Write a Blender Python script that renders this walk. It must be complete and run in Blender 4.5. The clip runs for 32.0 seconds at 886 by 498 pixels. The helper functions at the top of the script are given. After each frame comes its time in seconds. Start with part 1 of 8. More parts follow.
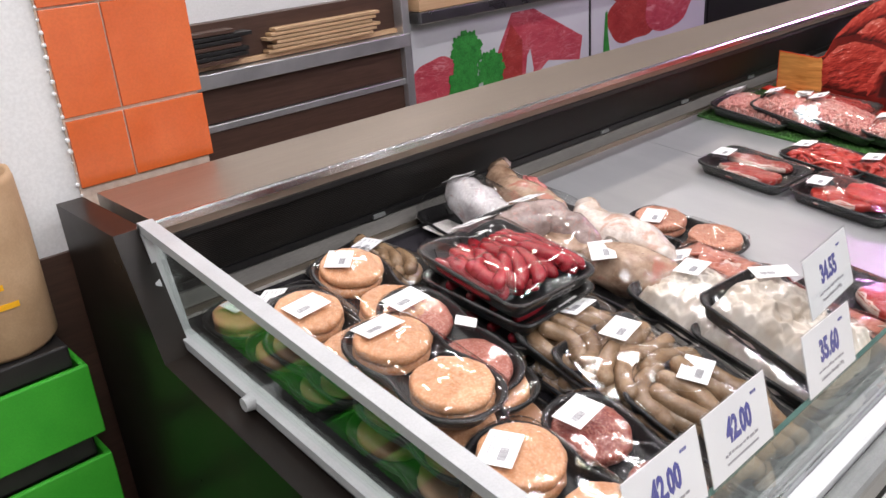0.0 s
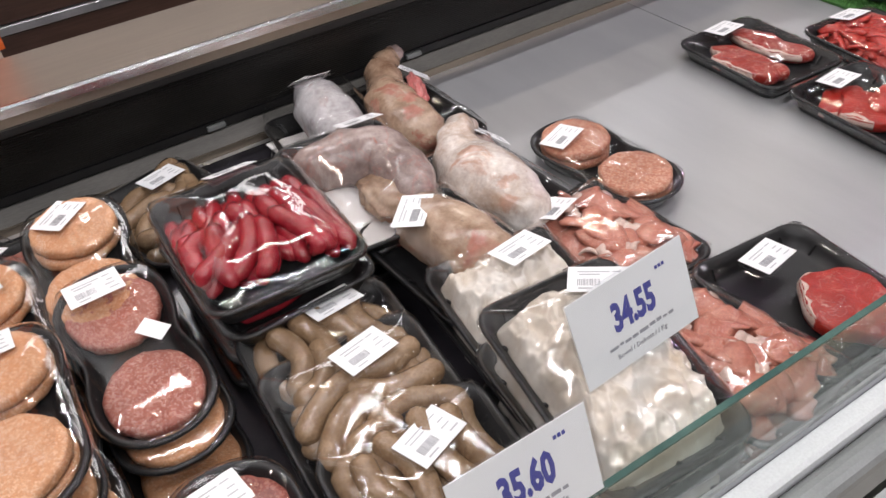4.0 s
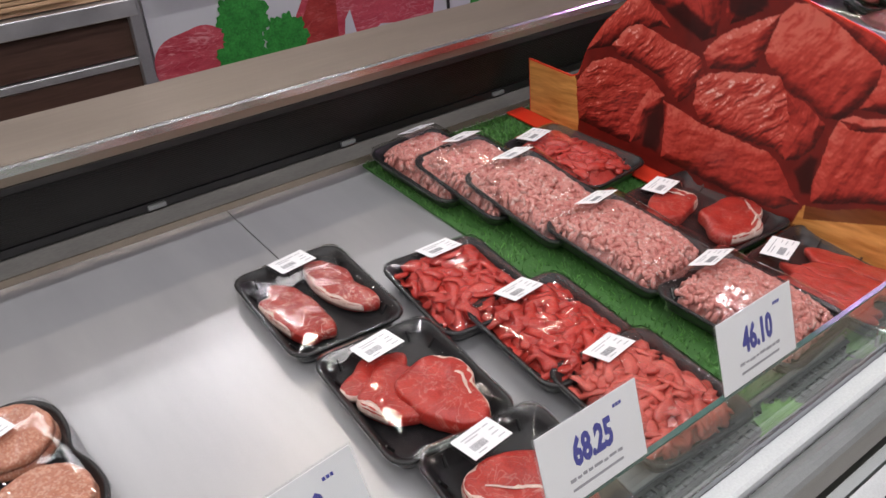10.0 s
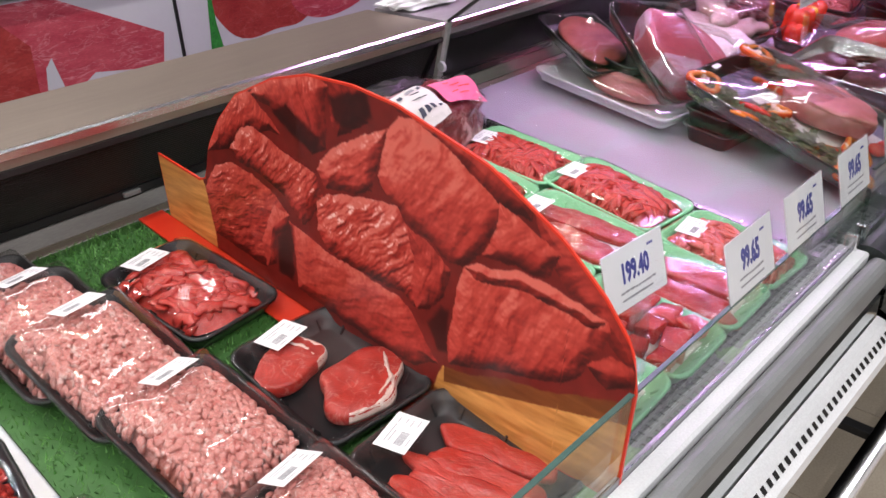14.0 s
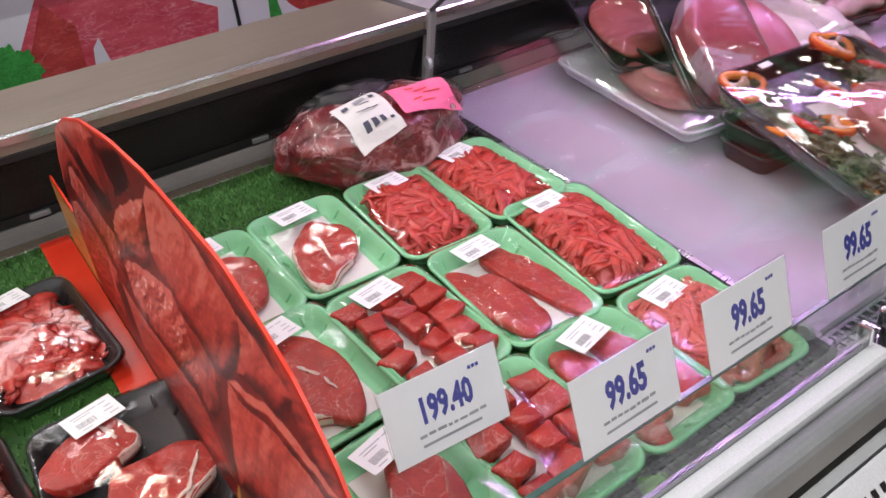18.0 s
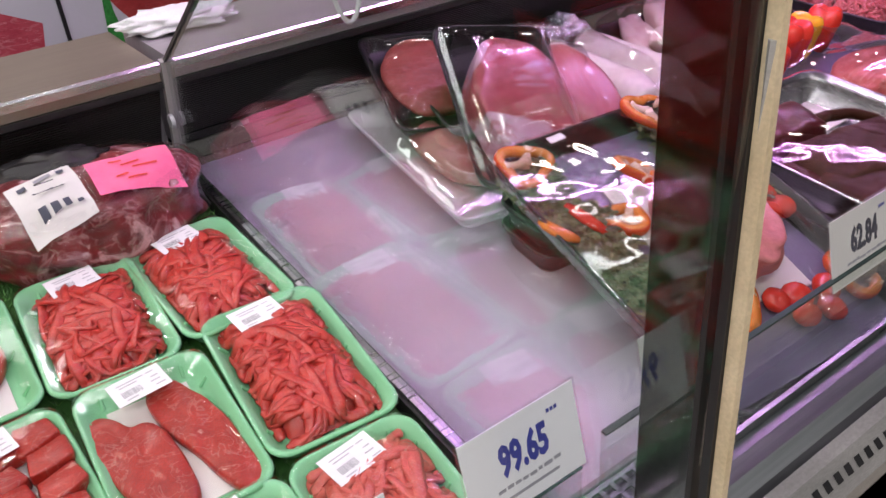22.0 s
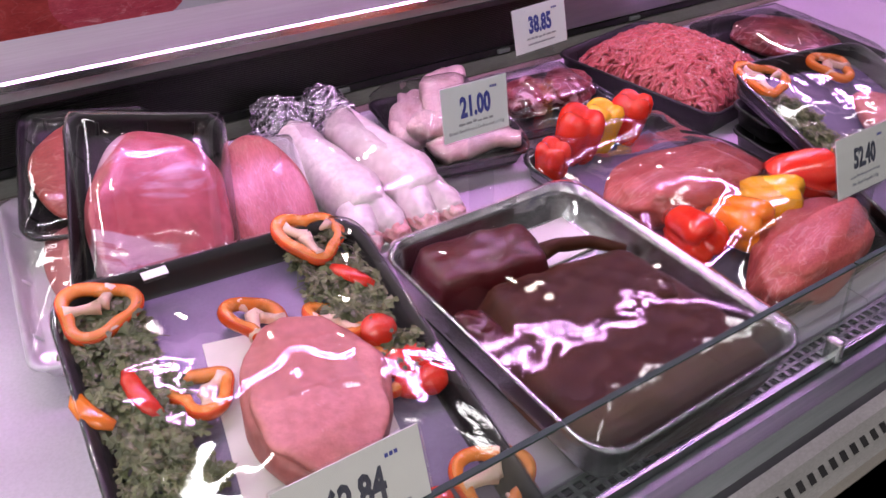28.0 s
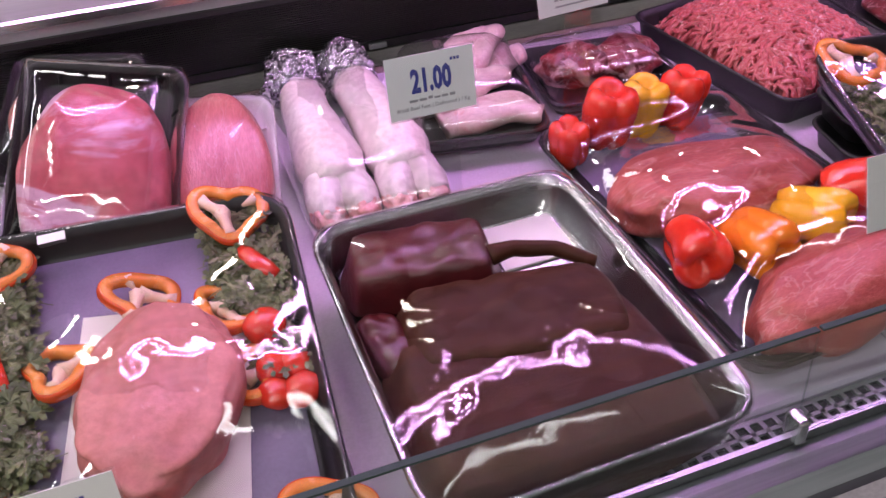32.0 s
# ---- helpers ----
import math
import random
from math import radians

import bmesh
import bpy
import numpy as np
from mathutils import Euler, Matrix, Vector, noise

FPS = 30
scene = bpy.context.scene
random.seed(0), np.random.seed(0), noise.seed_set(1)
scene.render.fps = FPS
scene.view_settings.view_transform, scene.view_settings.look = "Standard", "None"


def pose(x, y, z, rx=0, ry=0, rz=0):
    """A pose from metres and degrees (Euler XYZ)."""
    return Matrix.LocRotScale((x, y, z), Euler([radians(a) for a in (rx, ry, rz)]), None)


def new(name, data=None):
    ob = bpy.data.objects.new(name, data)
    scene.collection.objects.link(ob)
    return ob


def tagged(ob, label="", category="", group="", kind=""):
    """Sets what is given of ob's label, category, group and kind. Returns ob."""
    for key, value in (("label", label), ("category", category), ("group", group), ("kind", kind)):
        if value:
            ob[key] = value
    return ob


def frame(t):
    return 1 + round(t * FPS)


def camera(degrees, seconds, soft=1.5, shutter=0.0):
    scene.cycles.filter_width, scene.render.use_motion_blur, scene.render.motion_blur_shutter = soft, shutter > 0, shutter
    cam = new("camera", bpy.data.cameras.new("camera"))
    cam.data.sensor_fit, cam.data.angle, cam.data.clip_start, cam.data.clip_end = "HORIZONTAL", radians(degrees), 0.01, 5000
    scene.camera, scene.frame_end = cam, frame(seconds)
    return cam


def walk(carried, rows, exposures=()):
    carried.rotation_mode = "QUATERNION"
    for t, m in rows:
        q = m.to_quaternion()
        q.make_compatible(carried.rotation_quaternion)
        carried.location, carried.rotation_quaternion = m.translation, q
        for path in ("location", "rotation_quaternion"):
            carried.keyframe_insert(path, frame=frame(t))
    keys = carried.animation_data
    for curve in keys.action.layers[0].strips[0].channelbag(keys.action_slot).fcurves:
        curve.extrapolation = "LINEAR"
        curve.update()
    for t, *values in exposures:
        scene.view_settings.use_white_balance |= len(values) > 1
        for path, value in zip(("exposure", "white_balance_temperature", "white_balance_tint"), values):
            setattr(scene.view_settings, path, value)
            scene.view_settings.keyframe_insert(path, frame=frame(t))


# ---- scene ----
cam = camera(56.5, 32.0, soft=1.5)
METRES, EYE, TILT, LEAN, TURN = 4.2, 1.45, 0.0, 0.0, -41.2
ROWS = [
    (0.0, 0.0, 0.0, 0.0, -1.73, -23.06, 4.08),
    (0.5, 0.0093, 0.0253, -0.0099, -0.65, -26.54, 4.9),
    (1.0, 0.0171, 0.0558, -0.0124, 0.07, -29.16, 3.94),
    (1.5, 0.0266, 0.0768, -0.014, -1.21, -31.9, 3.71),
    (2.0, 0.044, 0.0918, -0.0193, -0.68, -34.7, 4.03),
    (2.5, 0.0688, 0.0956, -0.0199, 3.28, -35.12, 5.59),
    (3.0, 0.0996, 0.099, -0.0203, 6.41, -35.33, 7.49),
    (3.5, 0.1173, 0.1057, -0.0166, 8.54, -34.78, 8.3),
    (5.5, 0.1545, 0.1435, -0.0093, 6.03, -32.35, 2.98),
    (6.0, 0.1616, 0.1531, -0.0083, 4.85, -31.07, 1.36),
    (6.5, 0.1718, 0.165, -0.0071, 3.54, -30.91, 0.61),
    (7.0, 0.1834, 0.1755, -0.0074, 1.6, -31.13, 1.2),
    (7.5, 0.1967, 0.1862, -0.0079, 0.56, -31.85, 3.03),
    (8.0, 0.2107, 0.1956, -0.0098, 1.02, -31.9, 3.97),
    (8.5, 0.2236, 0.202, -0.0112, 1.76, -31.27, 4.48),
    (9.0, 0.2424, 0.2117, -0.0088, 2.2, -30.36, 4.68),
    (9.5, 0.26, 0.2201, -0.0074, 2.86, -29.33, 4.26),
    (10.0, 0.2709, 0.2249, -0.0057, 3.75, -28.79, 4.37),
    (10.5, 0.2828, 0.2327, -0.0051, 5.03, -28.66, 5.17),
    (11.0, 0.2956, 0.2435, -0.0065, 5.33, -28.85, 5.84),
    (11.5, 0.3056, 0.2513, -0.0065, 4.48, -28.23, 5.62),
    (12.0, 0.3191, 0.2653, -0.0071, 2.49, -27.71, 4.33),
    (12.5, 0.3324, 0.2813, -0.0056, 1.18, -28.09, 3.1),
    (13.0, 0.3458, 0.2963, -0.0031, -0.79, -26.88, 1.93),
    (13.5, 0.3563, 0.3082, -0.003, -2.65, -27.56, 1.97),
    (14.0, 0.3708, 0.3231, -0.0042, -5.63, -28.64, 2.08),
    (14.5, 0.3862, 0.3374, -0.0063, -5.84, -29.62, 2.61),
    (15.0, 0.403, 0.3491, -0.0073, -4.12, -29.52, 3.46),
    (15.5, 0.4146, 0.357, -0.0063, -2.44, -30.07, 4.01),
    (17.5, 0.4594, 0.3854, -0.0061, 4.88, -31.26, 5.55),
    (18.0, 0.4688, 0.3945, -0.0073, 5.93, -31.37, 5.75),
    (18.5, 0.4777, 0.4055, -0.0093, 6.98, -30.56, 5.28),
    (19.0, 0.486, 0.4183, -0.0099, 8.02, -30.47, 4.48),
    (19.5, 0.4922, 0.4278, -0.0097, 8.46, -30.9, 4.15),
    (20.0, 0.5018, 0.4406, -0.009, 7.65, -30.99, 3.52),
    (20.5, 0.5123, 0.4522, -0.0094, 4.96, -31.55, 2.5),
    (21.0, 0.5221, 0.4608, -0.0103, 3.2, -31.93, 2.5),
    (21.5, 0.5346, 0.4709, -0.0115, 2.85, -32.24, 3.2),
    (22.0, 0.5494, 0.4783, -0.0134, 4.57, -31.87, 4.05),
    (22.5, 0.5597, 0.4831, -0.0129, 6.31, -31.65, 4.51),
    (23.0, 0.5747, 0.4897, -0.0118, 9.16, -31.51, 5.14),
    (23.5, 0.5876, 0.4941, -0.0119, 11.69, -31.23, 5.61),
    (24.0, 0.5987, 0.4989, -0.0109, 13.6, -31.24, 6.83),
    (24.5, 0.6067, 0.5033, -0.0106, 14.5, -31.06, 7.45),
    (25.0, 0.6171, 0.5091, -0.0095, 14.52, -30.04, 7.47),
    (25.5, 0.6262, 0.5147, -0.0094, 13.25, -28.97, 6.46),
    (27.5, 0.6569, 0.5577, -0.0156, 8.8, -29.71, 1.84),
    (28.0, 0.6676, 0.568, -0.017, 6.9, -30.7, 1.92),
    (28.5, 0.6762, 0.5751, -0.0169, 5.86, -31.62, 2.6),
    (29.0, 0.6875, 0.5835, -0.0173, 6.62, -32.4, 3.84),
    (29.5, 0.6991, 0.5917, -0.0191, 8.94, -32.67, 4.59),
    (30.0, 0.71, 0.599, -0.0197, 12.52, -32.59, 3.89),
    (30.5, 0.7165, 0.6042, -0.0208, 15.18, -32.66, 2.93),
    (31.0, 0.7237, 0.6088, -0.0225, 18.1, -32.82, 2.62),
    (31.5, 0.7297, 0.6144, -0.0228, 20.11, -33.47, 3.23),
    (32.0, 0.7334, 0.6196, -0.0233, 21.23, -34.07, 3.85),
]
walk(cam, [(t, pose(0, 0, EYE, TILT, LEAN, TURN) @ pose(METRES * x, METRES * y, METRES * z, 90 + pitch, roll, yaw)) for t, x, y, z, yaw, pitch, roll in ROWS],
     exposures=[(0, 0.38), (1, 0.22), (2, 0.08), (3, -0.04), (6, -0.12), (9, -0.14), (11, 0.0), (12.5, 0.18), (14, 0.31), (18, 0.09), (20, 0.14), (22, 0.03), (25, 0.0), (28, 0.14), (32, 0.04)])

# ---- light ----
world = bpy.data.worlds.new("room_air")
scene.world = world
world.use_nodes = True
world.node_tree.nodes["Background"].inputs[0].default_value = (0.9, 0.95, 1.0, 1)
world.node_tree.nodes["Background"].inputs[1].default_value = 0.05


def area_lamp(name, x, y, z, sx, sy, watts, color, rx=0, ry=0):
    lamp = bpy.data.lights.new(name, "AREA")
    lamp.shape, lamp.size, lamp.size_y, lamp.energy, lamp.color = "RECTANGLE", sx, sy, watts, color
    ob = new(name, lamp)
    ob.matrix_world = pose(x, y, z, rx, ry, 0)
    return ob


CEIL = 3.4
WHITE_LIGHT, WARM_LIGHT, PINK_LIGHT = (1.0, 0.965, 0.985), (1.0, 0.87, 0.74), (0.90, 0.42, 1.0)
# shop ceiling strips along the aisle and over the counter
for lx in (-0.6, 1.2, 3.0, 4.8, 6.6):
    dim = 1.1 if lx < 2.5 else (0.92 if lx < 3.5 else 0.2)
    area_lamp("ceiling_strip_lamp", lx, -2.4, CEIL - 0.09, 1.3, 0.07, 30 * dim, WHITE_LIGHT)
    area_lamp("ceiling_strip_lamp", lx, -0.9, CEIL - 0.09, 1.3, 0.07, 22 * dim, WHITE_LIGHT)
    area_lamp("ceiling_strip_lamp", lx, 1.0, CEIL - 0.09, 1.3, 0.07, 18 * dim, WHITE_LIGHT)
# round downlights over the preparation room behind the counter
DOWNLIGHTS = [(x, y) for x in (1.1, 2.75, 4.4, 6.05, 7.7) for y in (2.35, 3.45)]
for lx, ly in DOWNLIGHTS:
    spot = area_lamp("downlight_lamp", lx, ly, CEIL - 0.035, 0.2, 0.2, (8.5 if ly > 3 else 7.0) * (1.0 if lx < 3.5 else 0.6), WHITE_LIGHT if ly > 3 else WARM_LIGHT)
    spot.data.shape = "DISK"
# flat panels further back in the preparation room
BACK_PANELS = [(x, 4.0) for x in (-0.95, 0.5, 1.95, 3.4)]
for lx, ly in BACK_PANELS:
    area_lamp("panel_lamp", lx, ly, CEIL - 0.05, 1.3, 0.45, 15, WHITE_LIGHT)
# pink meat-display tubes in the canopy of the second case
for ly, lz in ((1.00, 1.77), (1.06, 1.77)):
    area_lamp("canopy_tube_lamp", 4.95, ly, lz, 2.6, 0.012, 9.6, PINK_LIGHT)

# ---- materials ----


def nodes_of(name):
    m = bpy.data.materials.new(name)
    m.use_nodes = True
    nt = m.node_tree
    return m, nt, nt.nodes["Principled BSDF"]


def add(nt, kind, **values):
    n = nt.nodes.new(kind)
    for key, v in values.items():
        n.inputs[key.replace("_", " ")].default_value = v
    return n


def coords(nt, stretch=(1, 1, 1), loose=True):
    """Object coordinates in metres, shifted by the object's own random number."""
    tc = nt.nodes.new("ShaderNodeTexCoord")
    mp = nt.nodes.new("ShaderNodeMapping")
    mp.inputs["Scale"].default_value = stretch
    if loose:
        info = nt.nodes.new("ShaderNodeObjectInfo")
        vm = nt.nodes.new("ShaderNodeVectorMath")
        vm.operation = "SCALE"
        vm.inputs[0].default_value = (3.1, 5.7, 2.3)
        nt.links.new(info.outputs["Random"], vm.inputs["Scale"])
        ad = nt.nodes.new("ShaderNodeVectorMath")
        nt.links.new(tc.outputs["Object"], ad.inputs[0])
        nt.links.new(vm.outputs[0], ad.inputs[1])
        nt.links.new(ad.outputs[0], mp.inputs["Vector"])
    else:
        nt.links.new(tc.outputs["Object"], mp.inputs["Vector"])
    return mp.outputs["Vector"]


def noise_tex(nt, vec, scale, detail=4, rough=0.55, distort=0.0):
    n = add(nt, "ShaderNodeTexNoise", Scale=scale, Detail=detail, Roughness=rough, Distortion=distort)
    nt.links.new(vec, n.inputs["Vector"])
    return n.outputs["Fac"]


def ramp(nt, fac, stops):
    r = nt.nodes.new("ShaderNodeValToRGB")
    el = r.color_ramp.elements
    while len(el) < len(stops):
        el.new(0.5)
    for e, (p, c) in zip(el, stops):
        e.position, e.color = p, (*c, 1) if len(c) == 3 else c
    nt.links.new(fac, r.inputs["Fac"])
    return r.outputs["Color"]


def mixed(nt, fac, a, b, how="MIX"):
    m = nt.nodes.new("ShaderNodeMix")
    m.data_type, m.blend_type = "RGBA", how
    for sock, v in ((m.inputs[0], fac), (m.inputs[6], a), (m.inputs[7], b)):
        if isinstance(v, (int, float)):
            sock.default_value = v
        elif isinstance(v, tuple):
            sock.default_value = (*v, 1)
        else:
            nt.links.new(v, sock)
    return m.outputs[2]


def bump(nt, bsdf, fac, strength, distance=0.002):
    b = add(nt, "ShaderNodeBump", Strength=strength, Distance=distance)
    nt.links.new(fac, b.inputs["Height"])
    nt.links.new(b.outputs[0], bsdf.inputs["Normal"])


def surface(name, a, b, rough=0.5, metal=0.0, scale=30, fine=300, bump_by=0.15, depth=0.001, stretch=(1, 1, 1), vary=0.12, coat=0.0):
    """Two tones on a broad noise, a fine grain in tone, gloss and relief."""
    m, nt, bs = nodes_of(name)
    v = coords(nt, stretch)
    broad, grain = noise_tex(nt, v, scale, 5), noise_tex(nt, v, fine, 3)
    col = ramp(nt, broad, [(0.3, a), (0.7, b)])
    col = mixed(nt, vary, col, ramp(nt, grain, [(0.35, (0.25, 0.25, 0.25)), (0.65, (1, 1, 1))]), "MULTIPLY")
    nt.links.new(col, bs.inputs["Base Color"])
    mr = add(nt, "ShaderNodeMapRange", To_Min=max(0.02, rough - 0.08), To_Max=min(1, rough + 0.1))
    nt.links.new(broad, mr.inputs["Value"])
    nt.links.new(mr.outputs[0], bs.inputs["Roughness"])
    bs.inputs["Metallic"].default_value = metal
    bs.inputs["Coat Weight"].default_value = coat
    bs.inputs["Coat Roughness"].default_value = 0.12
    if bump_by:
        bump(nt, bs, grain, bump_by, depth)
    return m


def flesh(name, dark, light, fat=(0.75, 0.5, 0.42), marble=0.62, fibre=(1, 1, 1), scale=40, rough=0.32, speck=0.0, vein=0.4, coat=0.35):
    """Raw meat: mottled red, fine fibres, thin fat veins, a wet skin."""
    m, nt, bs = nodes_of(name)
    v = coords(nt, fibre)
    broad, grain = noise_tex(nt, v, scale, 5, 0.65), noise_tex(nt, v, scale * 9, 4)
    col = ramp(nt, broad, [(0.30, dark), (0.68, light)])
    patch = noise_tex(nt, v, scale * 0.55, 6, 0.62, 1.6)
    col = mixed(nt, ramp(nt, patch, [(marble, (0, 0, 0)), (marble + 0.06, (0.8, 0.8, 0.8))]), col, fat)
    # thin branching veins where a slow noise crosses its middle
    line = noise_tex(nt, v, scale * 0.8, 3, 0.6, 0.9)
    away = nt.nodes.new("ShaderNodeMath")
    away.operation = "SUBTRACT"
    away.inputs[1].default_value = 0.5
    nt.links.new(line, away.inputs[0])
    dist = nt.nodes.new("ShaderNodeMath")
    dist.operation = "ABSOLUTE"
    nt.links.new(away.outputs[0], dist.inputs[0])
    col = mixed(nt, ramp(nt, dist.outputs[0], [(0.0, (vein, vein, vein)), (0.022, (0, 0, 0))]), col, fat)
    if speck:
        vor = add(nt, "ShaderNodeTexVoronoi", Scale=speck)
        nt.links.new(v, vor.inputs["Vector"])
        col = mixed(nt, ramp(nt, vor.outputs["Color"], [(0.55, (0, 0, 0)), (0.75, (0.65, 0.65, 0.65))]), col, fat)
    col = mixed(nt, 0.35, col, ramp(nt, grain, [(0.3, (0.35, 0.28, 0.28)), (0.7, (1, 1, 1))]), "MULTIPLY")
    nt.links.new(col, bs.inputs["Base Color"])
    bs.inputs["Roughness"].default_value = rough
    bs.inputs["Coat Weight"].default_value = coat
    bs.inputs["Coat Roughness"].default_value = 0.15
    rise = nt.nodes.new("ShaderNodeMath")
    rise.operation = "ADD"
    nt.links.new(grain, rise.inputs[0])
    nt.links.new(broad, rise.inputs[1])
    bump(nt, bs, rise.outputs[0], 0.45, 0.0022)
    return m


def clear(name, tint=(1, 1, 1), gloss=0.03, rough=0.04, wrinkle=0.0, wscale=30, stretch=(1, 1, 1), steep=4.0, pulls=0.25):
    """Thin clear sheet: it lets light straight through and mirrors by its angle."""
    m, nt, bs = nodes_of(name)
    nt.nodes.remove(bs)
    out = nt.nodes["Material Output"]
    tr = add(nt, "ShaderNodeBsdfTransparent", Color=(*tint, 1))
    gl = add(nt, "ShaderNodeBsdfGlossy", Color=(1, 1, 1, 1), Roughness=rough)
    lw = nt.nodes.new("ShaderNodeLayerWeight")
    lw.inputs["Blend"].default_value = 0.5
    pw = nt.nodes.new("ShaderNodeMath")
    pw.operation = "POWER"
    pw.inputs[1].default_value = steep
    nt.links.new(lw.outputs["Facing"], pw.inputs[0])
    ad = nt.nodes.new("ShaderNodeMath")
    ad.operation = "MULTIPLY_ADD"
    ad.use_clamp = True
    ad.inputs[1].default_value = 0.9
    ad.inputs[2].default_value = gloss
    nt.links.new(pw.outputs[0], ad.inputs[0])
    mix = nt.nodes.new("ShaderNodeMixShader")
    nt.links.new(ad.outputs[0], mix.inputs[0])
    nt.links.new(tr.outputs[0], mix.inputs[1])
    nt.links.new(gl.outputs[0], mix.inputs[2])
    if wrinkle:
        v = coords(nt, stretch)
        a = noise_tex(nt, v, wscale, 3, 0.5, 1.2)
        fold = nt.nodes.new("ShaderNodeMath")
        fold.operation = "MULTIPLY_ADD"
        fold.inputs[1].default_value = pulls
        nt.links.new(noise_tex(nt, v, wscale * 4.2, 2, 0.5, 2.0), fold.inputs[0])
        nt.links.new(a, fold.inputs[2])
        b = add(nt, "ShaderNodeBump", Strength=wrinkle, Distance=0.004)
        nt.links.new(fold.outputs[0], b.inputs["Height"])
        nt.links.new(b.outputs[0], gl.inputs["Normal"])
        nt.links.new(b.outputs[0], lw.inputs["Normal"])
    nt.links.new(mix.outputs[0], out.inputs["Surface"])
    return m


def pile(name, a, b, rough=0.5):
    """Blades or leaves, each of its own shade."""
    m, nt, bs = nodes_of(name)
    geo = nt.nodes.new("ShaderNodeNewGeometry")
    col = ramp(nt, geo.outputs["Random Per Island"], [(0.0, a), (1.0, b)])
    broad = noise_tex(nt, coords(nt), 55, 3)
    col = mixed(nt, 0.6, col, ramp(nt, broad, [(0.35, (0.35, 0.38, 0.3)), (0.65, (1, 1, 1))]), "MULTIPLY")
    nt.links.new(col, bs.inputs["Base Color"])
    bs.inputs["Roughness"].default_value = rough
    return m


STEEL = surface("brushed_steel", (0.30, 0.31, 0.32), (0.38, 0.39, 0.40), 0.28, 1.0, 6, 500, 0.05, 0.0004, (1, 30, 1), 0.08)
DECK_STEEL = surface("deck_steel", (0.43, 0.435, 0.45), (0.50, 0.505, 0.515), 0.33, 0.5, 2.5, 420, 0.02, 0.0002, (5, 1, 1), 0.05)
TROUGH_STEEL = surface("trough_steel", (0.36, 0.35, 0.33), (0.50, 0.48, 0.45), 0.16, 0.55, 5, 90, 0.04, 0.0006, (1, 8, 1), 0.2)
LIP_STEEL = surface("warm_lip_steel", (0.36, 0.30, 0.24), (0.46, 0.39, 0.31), 0.22, 0.7, 8, 300, 0.03, 0.0004, (1, 12, 1), 0.1)
LEDGE_STEEL = surface("ledge_steel", (0.35, 0.285, 0.23), (0.42, 0.35, 0.285), 0.36, 0.8, 7, 380, 0.06, 0.0004, (1, 12, 1), 0.12)
TRIM_STEEL = surface("bright_trim", (0.75, 0.75, 0.76), (0.85, 0.85, 0.86), 0.2, 1.0, 10, 500, 0.03, 0.0003)
BLACK_PLASTIC = surface("black_plastic", (0.008, 0.008, 0.009), (0.016, 0.015, 0.015), 0.42, 0, 20, 500, 0.1, 0.0006)
CASE_END = surface("case_end_lacquer", (0.011, 0.009, 0.008), (0.020, 0.015, 0.012), 0.30, 0, 8, 500, 0.05, 0.0005)
CASE_END.node_tree.nodes["Principled BSDF"].inputs["Specular IOR Level"].default_value = 0.22
MIRROR_STEEL = surface("polished_steel", (0.52, 0.54, 0.53), (0.60, 0.62, 0.61), 0.09, 1.0, 3, 60, 0.02, 0.0004, (1, 1, 1), 0.06)
GRILLE_BLACK = surface("grille_black", (0.008, 0.007, 0.006), (0.016, 0.014, 0.012), 0.45, 0.0, 15, 400, 0.1, 0.0006)
TUBE_GREY = surface("tube_grey", (0.22, 0.23, 0.23), (0.28, 0.29, 0.29), 0.4, 0.3, 12, 400, 0.06, 0.0005)
GREY_PLASTIC = surface("grey_plastic", (0.42, 0.43, 0.44), (0.5, 0.51, 0.52), 0.45, 0, 12, 400, 0.06, 0.0005)
WHITE_RAIL = surface("white_rail", (0.72, 0.74, 0.75), (0.8, 0.81, 0.82), 0.35, 0, 8, 300, 0.05, 0.0005)
# white deck; the lilac cast of the pink tubes is put into its colour
LILAC_LIT_DECK = surface("lilac_lit_deck", (0.52, 0.45, 0.55), (0.60, 0.53, 0.63), 0.33, 0, 6, 250, 0.05, 0.0005)
WHITE_PAINT = surface("white_paint", (0.74, 0.75, 0.76), (0.8, 0.81, 0.82), 0.6, 0, 4, 160, 0.12, 0.001)
DARK_PANEL = surface("dark_panel", (0.03, 0.03, 0.032), (0.05, 0.05, 0.052), 0.3, 0, 8, 300, 0.06, 0.0006)
CEILING_GREY = surface("ceiling_grey", (0.10, 0.10, 0.105), (0.14, 0.14, 0.145), 0.8, 0, 3, 60, 0.05, 0.001)
TILE_FLOOR = surface("floor_tile", (0.40, 0.34, 0.26), (0.48, 0.42, 0.33), 0.3, 0, 5, 200, 0.06, 0.0006, vary=0.2)
GROUT = surface("grout", (0.05, 0.05, 0.045), (0.09, 0.085, 0.08), 0.8, 0, 40, 400, 0.2, 0.001)
ORANGE_TILE = surface("orange_tile", (0.62, 0.115, 0.025), (0.70, 0.15, 0.04), 0.16, 0, 9, 200, 0.04, 0.0005, coat=0.4)
TILE_GROUT = surface("pale_grout", (0.6, 0.45, 0.36), (0.75, 0.62, 0.52), 0.8, 0, 60, 400, 0.2, 0.001)
BROWN_WOOD = surface("brown_laminate", (0.055, 0.028, 0.02), (0.085, 0.045, 0.032), 0.4, 0, 10, 300, 0.08, 0.0006, (1, 1, 14))
